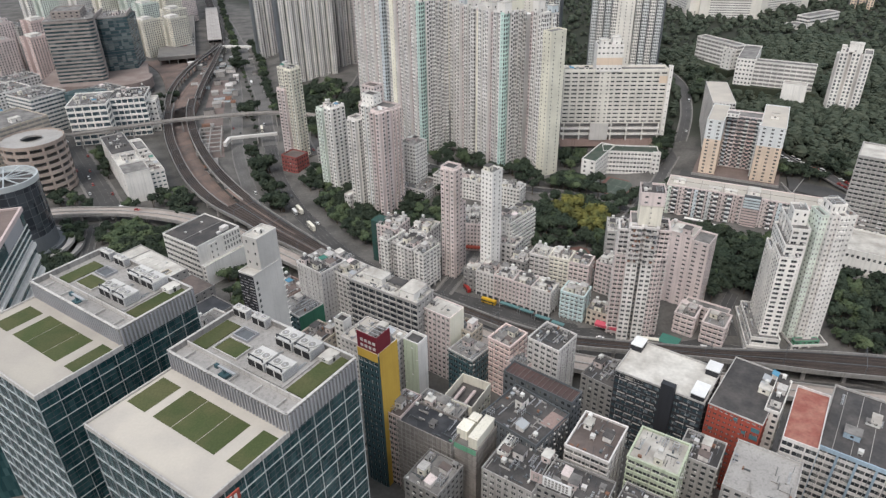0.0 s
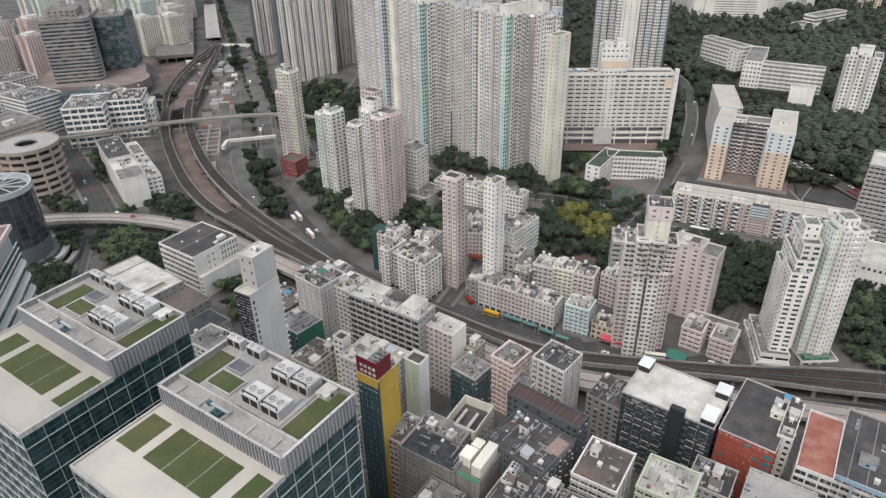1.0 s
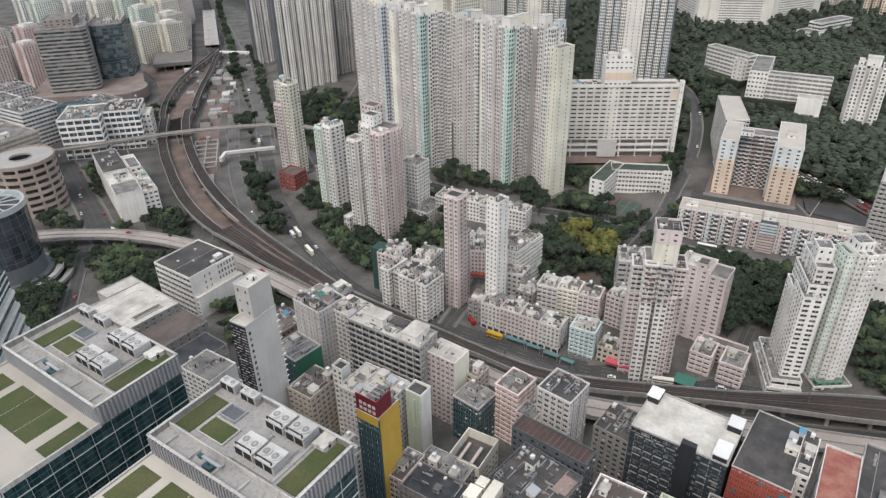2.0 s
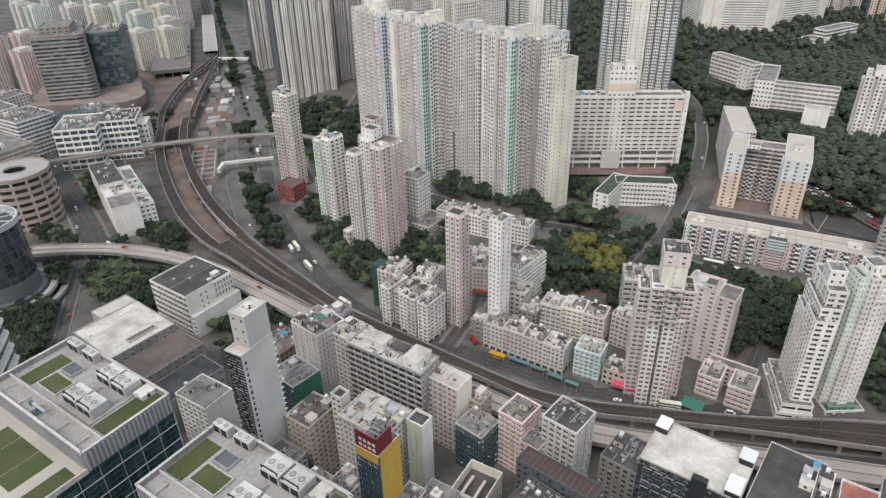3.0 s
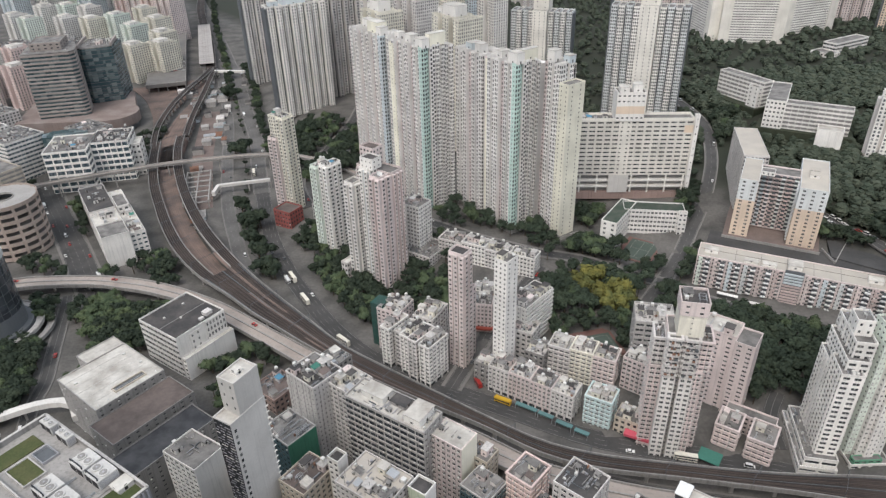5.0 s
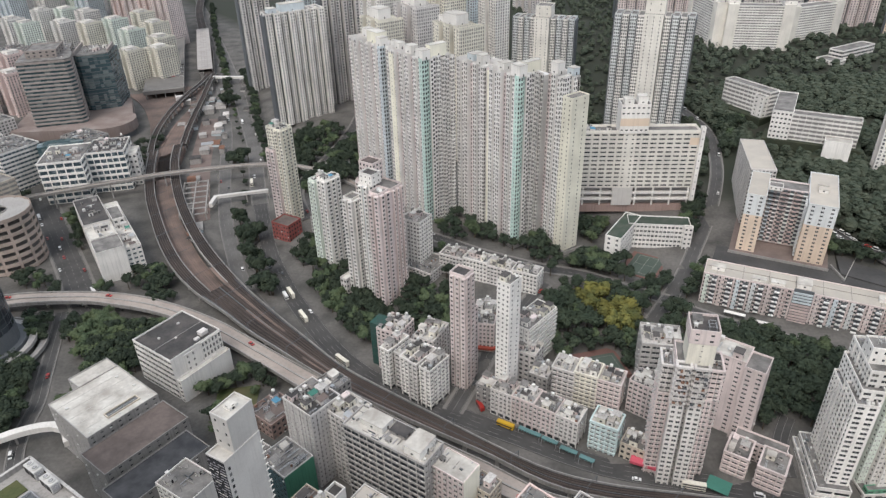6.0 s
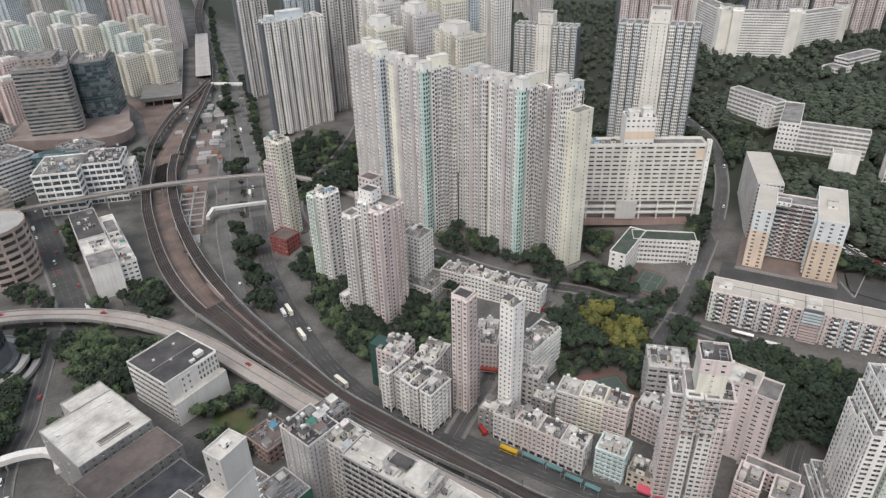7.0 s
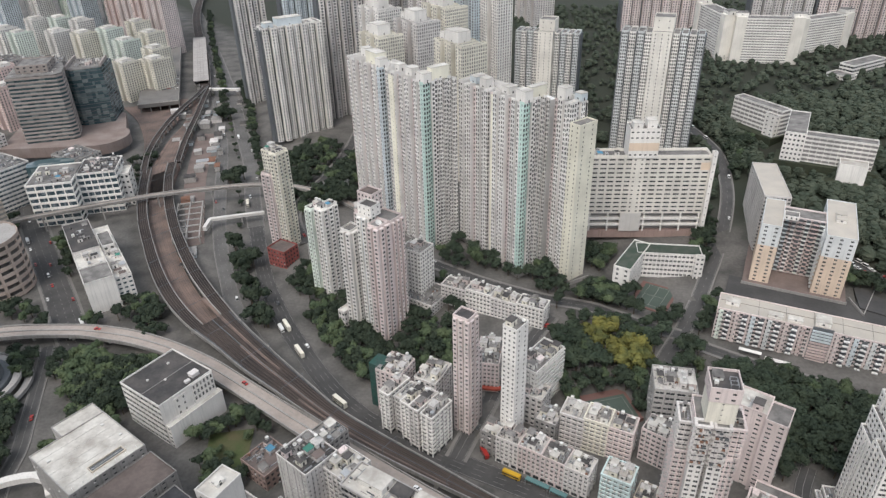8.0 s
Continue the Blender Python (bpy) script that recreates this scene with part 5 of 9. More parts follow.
scaffold(-8.6, 207.8, 14, 26.6, 58, 41.5)
block("netted_block", "grey block behind scaffold netting with tanks on top", 8.6, 202.4, 19, 12.5, 58, 40.4, "scrim", FG, fh=3.2, bw=2.2, wf=0.86, hv=0.3, ac=0, roof="roof", n=0, tall=0, glass=M["scrim"])
tanks = thing("roof_tanks", "tall cream water tanks standing on a netted roof", "water tanks", 8.5, 202.5, 40.5, 58)
for x0, x1, y0, y1, hh in ((-7.5, 7, -5.6, -1.6, 5.4), (-5.0, 1.2, 0.4, 5.4, 4.8), (2.6, 7, 0.2, 4.2, 4.2)):
    ta = Acc()
    ta.box(x0, x1, y0, y1, 0.05, hh)
    ta.box(x0 - 0.15, x1 + 0.15, y0 - 0.15, y1 + 0.15, hh, hh + 0.2)
    ta.box(x0 + 0.6, x0 + 1.5, y0 + 0.6, y0 + 1.5, hh + 0.2, hh + 0.45)
    part("tank", ta, M["cream"], tanks)
ta = Acc()
ta.box(-9.6, -9.4, -6.2, 6.2, -1.0, 1.6)
part("mesh_sheet", ta, M["greenpaint"], tanks, "green safety mesh at the roof edge")
block("dark_block", "sooty dark block with ribbed brown roof", 30.3, 210.5, 24, 28, 48, 43, "darkgrey", FG, near=True, fh=3.4, bw=3.0, wf=0.6, ac=0.4, n=5, tall=1, roof="roofdark")
block("dark_block", "block with a long brown ribbed roof", 39.5, 229.5, 9, 35, 52, 44, "darkgrey", FG, fh=3.4, bw=3.0, roof="maroonroof", n=0, tall=0)
ribs = thing("roof_ribs", "ribs of a long brown sheet roof", "roof ribs", 39.5, 229.5, 44.07, 52)
for k in range(14):
    ta = Acc()
    ta.box(-4.3, 4.3, -16.5 + k * 2.45, -16.25 + k * 2.45, 0, 0.3)
    part("rib", ta, M["roofbrown"], ribs)
red_patch = thing("roof_patch", "faded red painted patch on a dark roof", "roof paint", 37, 210, 43.1, 48)
sa = Acc()
sa.box(-4, 5, -9, -2, 0, 0.05)
part("patch", sa, M["brickpink"], red_patch)
block("white_block", "white banded block with a brown flat roof", 58.0, 198.5, 22, 18, 58, 42, "offwhite", FG, near=True, fh=3.5, bw=3.4, wf=0.88, hv=0.55, ac=0.3, out=0.3, n=2, tall=1, roof="roofbrown")
block("pale_block", "pale green banded block with a bright roof", 80.3, 188.5, 18, 19, 58, 44, "sage", FG, near=True, fh=3.5, bw=3.4, wf=0.88, hv=0.58, ac=0.3, out=0.4, n=3, tall=1, roof="roofwhite")
block("grey_block", "grey block with a white rooftop frame", 26, 187, 22, 22, R, 40, "midgrey", FG, near=True, n=6, tall=2, roof="roofdark", bw=3)
block("sign_block", "grey block with a white rooftop sign frame", 46, 176, 16, 26, 60, 40, "grey", FG, n=7, tall=1, roof="roofdark", bw=3)
block("grey_block", "grey block at the street corner", 70, 165, 18, 22, R, 38, "midgrey", FG, n=6, tall=1, roof="roofdark")
block("grey_block", "grey block with pale roof rooms", -8, 186, 18, 16, R, 36, "grey", FG, n=6, tall=1)
vents = thing("roof_vents", "rows of white square roof vents", "roof vents", 20.2, 193.6, 41.0, 58)
for k in range(2):
    ta = Acc()
    ta.box(-3 + k * 7, 3 + k * 7, -1.8, 1.8, -0.9, 1.0, 0)
    for i in range(4):
        for j in range(2):
            ta.box(-2.7 + k * 7 + i * 1.45, -1.6 + k * 7 + i * 1.45, -1.5 + j * 1.6, -0.3 + j * 1.6, 1.0, 1.03, 1)
    part("vent_box", ta, [M["unit"], M["black"]], vents)


def black_block():
    b = thing("black_block", "black office block with a white flat roof", "office block", 99.6, 239.9, -1, 55, FG)
    wing(b, -16, 11, -20, 20, 0, 44, "dark", fh=3.7, bw=4.4, wf=0.84, hv=0.5, ac=0.0, near=True, roof="roofwhite", par=0.9, glass=M["glassblue"])
    a = Acc()
    a.box(-18.6, -15.7, -7.5, -1.5, 0, 49)
    part("stair_shaft", a, M["dark"], b)
    for k in range(11):
        z = 3.2 + k * 3.7
        a = Acc()
        for y in (-18.2, -13.6, 0.4, 5.0, 9.6, 14.2):
            a.box(-16.25, -16.02, y, y + 3.6, z, z + 0.55)
        part("balcony_rail", a, M["midgrey"] if k % 3 else M["darkgrey"], b, "", "stuff")
    for xx, yy, ww, dd in ((6, 17.5, 7, 5), (-11, -16.5, 9, 5.5), (7.5, -17, 6.5, 5.5)):
        a = Acc()
        a.box(xx - ww / 2, xx + ww / 2, yy - dd / 2, yy + dd / 2, 44.1, 47.2, 0)
        a.box(xx - ww / 2 - 0.3, xx + ww / 2 + 0.3, yy - dd / 2 - 0.3, yy + dd / 2 + 0.3, 47.2, 47.7, 1)
        part("roof_room", a, [M["dark"], M["carwhite"]], b, "black roof room with a bright white roof")


black_block()


def red_block():
    b = thing("red_block", "red-orange painted block with blue window patches", "building", 128.5, 223.5, -1, 53, FG)
    wing(b, -19, 19, -11, 11, 0, 45, "red", fh=2.6, bw=2.1, wf=0.6, hv=0.34, ac=0.0, near=True, roof="roofdark", par=0.0, blank="bd")
    a = Acc()
    for q in ((-19.1, 19.1, -11.1, -10.8), (-19.1, 19.1, 10.8, 11.1), (-19.1, -18.8, -10.8, 10.8), (18.8, 19.1, -10.8, 10.8)):
        a.box(*q, 45.07, 45.7)
    part("parapet", a, M["parapet"], b, "low grey parapet")
    for k in range(7):
        a = Acc()
        zz = 12 + (k * 5) % 31
        yy = -9 + (k * 4.1) % 17
        a.box(-19.12, -19.02, yy, yy + 1.7, zz, zz + 1.5)
        part("blue_panel", a, M["tealpanel"], b)
    for k in range(4):
        a = Acc()
        a.box(-19.14, -19.04, -10.4, -7.2, 28 + k * 4.0, 30.2 + k * 4.0)
        part("blue_window", a, M["tealpanel"], b)
    clutter(b, -2, 19, -11, -2, 45, 4, 1, 8)


red_block()
block("stepped_block", "narrow white stepped block with sheds on its roof", 139.5, 219, 24, 6, 55, 44.5, "white", FG, n=4, tall=3, roof="roof", near=False)
block("red_roof_block", "white factory block with a red painted flat roof", 146.0, 206.5, 36, 13, 57, 44, "offwhite", FG, near=True, fh=3.6, bw=4.2, wf=0.86, hv=0.6, ac=0.1, roof="redroof", n=0, tall=0, par=1.2)
def blue_factory():
    b = thing("blue_block", "white banded factory block with light blue pilasters", "factory", 169, 203, -1, 55, FG)
    wing(b, -21, 21, -14, 14, 0, 42, "offwhite", fh=3.6, bw=3.3, wf=0.9, hv=0.56, ac=0.25, near=True, roof="roofdark", par=0.0)
    for k in range(5):
        a = Acc()
        y = -14 + k * 6.8
        a.box(-21.7, -21.02, y, y + 0.9, 0, 42)
        part("pilaster", a, M["blue"], b)
    for k in range(7):
        a = Acc()
        x = -21 + k * 6.84
        a.box(x, x + 0.9, -14.7, -14.02, 0, 42)
        part("pilaster", a, M["blue"], b)
    for q in ((-21.6, 21.6, -14.6, -14.1), (-21.6, 21.6, 14.1, 14.6), (-21.6, -21.1, -14.1, 14.1), (21.1, 21.6, -14.1, 14.1)):
        a = Acc()
        a.box(*q, 41.0, 43.0)
        part("parapet", a, M["blue"] if q[1] < -20 else M["concrete"], b)
    roof_room(b, -8, 4, 42.1, 5, 6, 2.8, "blue", "roof")
    roof_room(b, 6, -3, 42.1, 7, 3.4, 1.6, "unit", "roofwhite")
    roof_tank(b, -17, 0, 42.1, 1.8)
    clutter(b, 0, 20, -13, 13, 42, 4, 0, 5)
    for k in range(4):
        a = Acc()
        a.box(-20, 20, -10 + k * 6.4, -9.8 + k * 6.4, 42.07, 42.2)
        part("roof_joint", a, M["concrete"], b)


blue_factory()
block("white_roof_block", "block with a blank pale roof", 118, 180, 27, 24, 57, 40, "midgrey", FG, roof="concrete", n=1, tall=0, bw=4)
block("grey_block", "grey block with roof yard", 101, 197, 16, 16, 57, 36, "midgrey", FG, n=5, tall=1, roof="roofdark")
block("blue_block", "grey factory block with a long roof", 205, 190, 30, 40, 55, 40, "bluegrey", FG, roof="roofdark", n=6, tall=1, bw=4)
block("grey_block", "grey factory block with a long roof", 240, 215, 30, 40, 55, 36, "grey", FG, roof="roof", n=6, tall=1, bw=4)
# blocks under the camera's way, mostly hidden
for k, (xx, yy, tt, ww) in enumerate(((100, 150, 36, "grey"), (135, 150, 38, "midgrey"), (20, 155, 34, "grey"), (-10, 150, 38, "beige"), (170, 160, 38, "white"), (205, 150, 36, "grey"))):
    block("city_block", "weathered grey city block", xx, yy, 26, 24, R, tt, ww, FG, n=5, tall=1, roof="roofdark")

# left of the towers
MID = "blocks by the gardens"
block("factory_block", "white factory block with a dark stained roof and banded windows", -172, 406, 35.5, 36, 56, 28.5, "white", MID, near=True, fh=4.0, bw=3.6, wf=0.9, hv=0.5, roof="roofdark", n=0, tall=0, blank="b")
fw = thing("stair_wing", "white projecting wing with columns of tall windows", "factory wing", -172, 406, 0, 56, MID)
wing(fw, 3, 17.4, -18.6, -18.05, 12, 28.3, "white", fh=4.0, bw=2.3, wf=0.5, hv=0.62, ac=0.1, near=True, par=0.3)
wing(fw, -9, -1, -18.5, -18.05, 14, 27, "white", fh=4.0, bw=4.0, wf=0.3, hv=0.4, ac=0.1, near=True, par=0.2)
block("annex_block", "white annex with a blank wall and roof edge", -154.4, 394.5, 36, 4, 56, 15, "white", MID, blank="bd", roof="roofwhite", n=0, tall=0)
block("hall_block", "wide hall with a stained white flat roof", -190.5, 348.5, 39, 40, 53, 30.5, "midgrey", MID, bw=5, wf=0.3, hv=0.3, roof="roofwhite", n=0, tall=0, par=0.7)
hs = thing("hall_block", "rear part of the hall with a stained white flat roof", "building", -190.5, 348.5, 0, 53, MID)
wing(hs, -3, 19.5, 20.1, 31.5, 0, 30.3, "midgrey", bw=5, wf=0.3, hv=0.3, roof="roofwhite", par=0.7)
block("hall_block", "low hall with a brown flat roof", -165, 326, 46, 22, 54, 27, "grey", MID, bw=5, wf=0.3, hv=0.3, roof="roofbrown", n=0, tall=0, par=0.6)
block("hall_block", "low hall with a dark stained roof", -148, 308, 46, 19, 54, 24, "grey", MID, bw=5, wf=0.3, hv=0.3, roof="roofblack", n=0, tall=0, par=0.6)
block("white_block", "white office block with a grey roof", -126.5, 292, 17, 22, 58, 33, "white", MID, near=True, bw=3.6, wf=0.7, fh=3.2, blank="b", n=1, tall=1, roof="roof")
block("brick_block", "low red brick block with small courtyards", -106, 362, 20, 20, 52, 10, "brickpink", MID, n=5, tall=1, roof="roofbrown")
block("low_block", "low pale roof block by the gardens", -107, 322, 16, 16, 55, 18, "offwhite", MID, n=4, tall=1)
block("low_block", "low pale block with a flat grey roof", -110, 300, 14, 14, 55, 22, "white", MID, n=3, tall=1)


def hall_roof_works():
    """Seams, a sunken light well, hatches and lamps on the hall roofs."""
    b = thing("roof_works", "weathered seams and hatches on the hall roofs", "roof fittings", -190.5, 348.5, 30.57, 53, MID)
    for y in (-13, -6.5, 0, 6.5, 13):
        a = Acc()
        a.box(-19, 19, y, y + 0.25, 0, 0.12)
        part("roof_seam", a, M["parapet"], b)
    a = Acc()
    for q in ((-6, 12, -15.5, -15.0), (-6, 12, -11.5, -11.0), (-6, -5.5, -15.0, -11.5), (11.5, 12, -15.0, -11.5)):
        a.box(*q, 0, 0.9)
    part("light_well_kerb", a, M["beige"], b)
    a = Acc()
    a.box(-5.5, 11.5, -15.0, -11.5, 0, 0.06)
    part("light_well", a, M["darkgrey"], b)
    for x, y in ((-15, 9), (14, 11), (16, -3)):
        a = Acc()
        a.box(x - 0.8, x + 0.8, y - 0.6, y + 0.6, 0, 0.7)
        part("hatch", a, M["unit"], b)
    for k in range(7):
        a = Acc()
        a.box(-17 + k * 5.5, -16.6 + k * 5.5, -17.6, -17.2, 0, 0.9)
        part("flood_lamp", a, M["carwhite"], b)
    c = thing("roof_works", "small vents and parapet steps on a factory roof", "roof fittings", -172, 406, 28.57, 56, MID)
    for x, y, w, d, h in ((10, -12, 5, 4, 2.2), (4, -14, 3, 2, 1.2), (-8, 6, 1.2, 1.2, 0.8), (-2, -2, 1.0, 1.0, 0.7), (8, 9, 1.4, 1.0, 0.8)):
        a = Acc()
        a.box(x - w / 2, x + w / 2, y - d / 2, y + d / 2, 0, h)
        a.box(x - w / 2 - 0.1, x + w / 2 + 0.1, y - d / 2 - 0.1, y + d / 2 + 0.1, h, h + 0.12)
        part("vent_house", a, M["offwhite"], c)
    a = Acc()
    a.box(-17, 17, -1.2, -0.9, 0, 0.4)
    part("roof_joint", a, M["concrete"], c)


hall_roof_works()


def sign_frame():
    b = thing("rooftop_sign", "white framed rooftop sign with a brown emblem panel", "sign", 36.0, 174.0, 40.2, -30)
    a = Acc()
    a.box(-8, -3.4, -0.2, 0.2, 1.0, 5.6)
    part("emblem_panel", a, M["brownband"], b)
    a = Acc()
    a.box(-3.2, 8, -0.2, 0.2, 1.0, 5.6)
    part("white_panel", a, M["carwhite"], b)
    for i in range(3):
        for k in range(7):
            a = Acc()
            a.box(-2.4 + k * 1.4, -1.5 + k * 1.4, -0.27, -0.2, 1.5 + i * 1.3, 2.4 + i * 1.3)
            part("letter_bar", a, M["grey"], b)
    for x0, x1, z0, z1 in ((-7, -6.5, 2, 4.6), (-5, -4.5, 2, 4.6), (-6.5, -5, 3.1, 3.5)):
        a = Acc()
        a.box(x0, x1, -0.28, -0.2, z0, z1)
        part("emblem_bar", a, M["grey"], b)
    for x in (-8.2, -2, 4, 8.2):
        a = Acc()
        a.box(x - 0.15, x + 0.15, -0.1, 0.1, -0.2, 6.2)
        a.box(x - 0.12, x + 0.12, 0.1, 3.4, 0, 0.25)
        part("post", a, M["unit"], b)


sign_frame()

# ---------------------------------------------------------------- tenements across the railway
TEN = "old tenements by the railway"
# long street row, unit by unit
for k, (wl, tp) in enumerate((("offwhite", 17.6), ("pinkish", 18.2), ("pinkish", 17.8), ("offwhite", 17.2))):
    s = -19.5 + k * 13.0
    cx, cy = 41.1 + s * math.cos(radians(-32)), 358.5 + s * math.sin(radians(-32))
    block("tenement", ("pale pink" if wl == "pinkish" else "grey-white") + " six storey tenement with shops below", cx, cy, 13, 13, 58, tp, wl, TEN, near=True, fh=2.9, bw=2.6, wf=0.55, ac=0.5, n=6, tall=2, base=4, dishes=1 if k == 0 else 0)
block("tenement", "grey tenement at the street corner with roof dishes", 15.5, 376, 12, 11, 58, 15, "grey", TEN, near=True, n=4, tall=1, dishes=2, ac=0.4, fh=3)
block("tenement", "cyan and white tiled tenement", 75.5, 342, 12.5, 14.5, 60, 18.5, "cyan", TEN, near=True, fh=2.9, bw=2.8, wf=0.6, ac=0.6, n=5, tall=2, out=0.4)
for k in range(3):
    s = -13 + k * 13.0
    cx, cy = 71.7 + s * math.cos(radians(-25)), 376 + s * math.sin(radians(-25))
    block("tenement", "cream-white tenement with stacked roof rooms", cx, cy, 13, 13, 63, 22.5 + (k % 2), ("offwhite", "cream", "pinkish")[k], TEN, near=True, fh=2.9, bw=3, wf=0.65, ac=0.5, n=5, tall=2, out=0.4)
block("tenement", "grey-white tenement behind the street row", 46, 381, 14, 12, 60, 19, "grey", TEN, n=5, tall=2, ac=0.4)
block("tenement", "pale tenement with open roof rooms", 40, 398, 14, 14, 60, 22, "offwhite", TEN, n=5, tall=2, ac=0.4)
slim = block("slim_tower", "slim plain white residential tower with small windows", 25.5, 381.5, 10.5, 8.5, 50, 81, "white", TEN, near=False, fh=3.0, bw=4.4, wf=0.24, hv=0.42, ac=0.0, n=0, tall=1, dishes=1, over={"a": dict(bw=2.8, wf=0.4)}, roof="roof")
pt = thing("slim_tower", "slim pale pink residential tower with balcony bays", "residential tower", 0.5, 392.0, -1, 56, TEN)
bayed(pt, -5.0, 5.0, -5.5, 5.5, 0, 80, "pinkish", 3, 2, wf=0.62, hv=0.42, ac=0.35, gap=1.3, roof="roofdark", slot="white")
wing(pt, 5.0, 11.5, -3.5, 4.0, 0, 52, "pinkish", fh=3.0, bw=3.2, wf=0.5, ac=0.25)
# white slabs behind the slim towers
block("tenement", "pinkish corner tenement with stepped roof rooms and a red canopy", 15.8, 430.5, 25, 14.5, 79, 24, "pinkish", TEN, near=True, fh=2.9, bw=2.4, wf=0.5, ac=0.5, n=5, tall=4)
block("tenement", "white tenement with striped balconies", 43.5, 411.5, 30, 14, 50, 35.5, "white", TEN, near=True, fh=2.9, bw=3.6, wf=0.36, hv=0.42, ac=0.3, n=6, tall=4, over={"b": dict(bw=3.4, wf=0.82, hv=0.55, out=0.9)})
for k in range(4):
    q = (k + 0.5) / 4
    cx, cy = -14.2 + 67 * q + 6 * 0.463, 502.2 - 35.1 * q + 6 * 0.886
    block("tenement", "pale tenement row with crowded roof rooms behind the slim towers", cx, cy, 12, 18.6, 62.4, 25.4 + (k % 2) * 1.4, ("offwhite", "white", "offwhite", "white")[k], TEN, fh=2.9, bw=2.8, wf=0.6, ac=0.5, n=6, tall=3, out=0.3)
red_can = thing("shop_canopy", "orange-red curved shop canopy", "canopy", 14.4, 418.0, height(14.4, 418), -11)
ra = Acc()
ra.hexa([(-7.6, 1.2), (-8.2, -0.6), (-5.5, -1.9), (0, -2.3), (5.5, -1.9), (8.2, -0.6), (7.6, 1.2)], 3.4, 4.9)
part("canopy", ra, M["red"], red_can)
# five linked blocks
for k, (s, wd, back, tp) in enumerate(((-16.2, 6.6, 0.0, 28.2), (-9.2, 4.6, 3.2, 26.6), (-2.4, 5.8, 1.4, 27.6), (5.0, 6.6, 0.0, 28.8), (13.6, 7.6, 0.6, 28.0))):
    dp = 18 - back
    ox, oy = (9.0 + back / 2) * math.cos(radians(52)), (9.0 + back / 2) * math.sin(radians(52))
    cx, cy = -32.3 + s * math.cos(radians(-38)) + ox, 379.5 + s * math.sin(radians(-38)) + oy
    block("apartment_block", "cream-white apartment block with projecting bays", cx, cy, dp, wd, 52, tp, "offwhite" if k % 2 else "white", TEN, near=True, fh=2.95, bw=3.2, wf=0.62, hv=0.52, ac=0.5, n=3, tall=1, base=3.5, out=0.25, dishes=k % 2, blank="d")
block("apartment_block", "pinkish apartment block behind the linked row", -40, 412, 18, 16, 62, 30, "pinkish", TEN, fh=2.95, ac=0.4, n=5, tall=2)
block("apartment_block", "cream apartment block behind the linked row", -18, 408, 20, 14, 62, 28, "offwhite", TEN, fh=2.95, ac=0.4, n=5, tall=2)
gs = thing("scaffolded_tower", "narrow building wrapped in dark green netting", "scaffolded building", -49, 414, -1, 60)
ga = Acc()
ga.box(-5, 5, -4.5, 4.5, 0, 33)
for i in range(6):
    ga.box(-5.2, 5.2, -4.7, 4.7, 3 + i * 5.4, 3.25 + i * 5.4)
part("netting", ga, M["netting"], gs, "dark green debris netting")


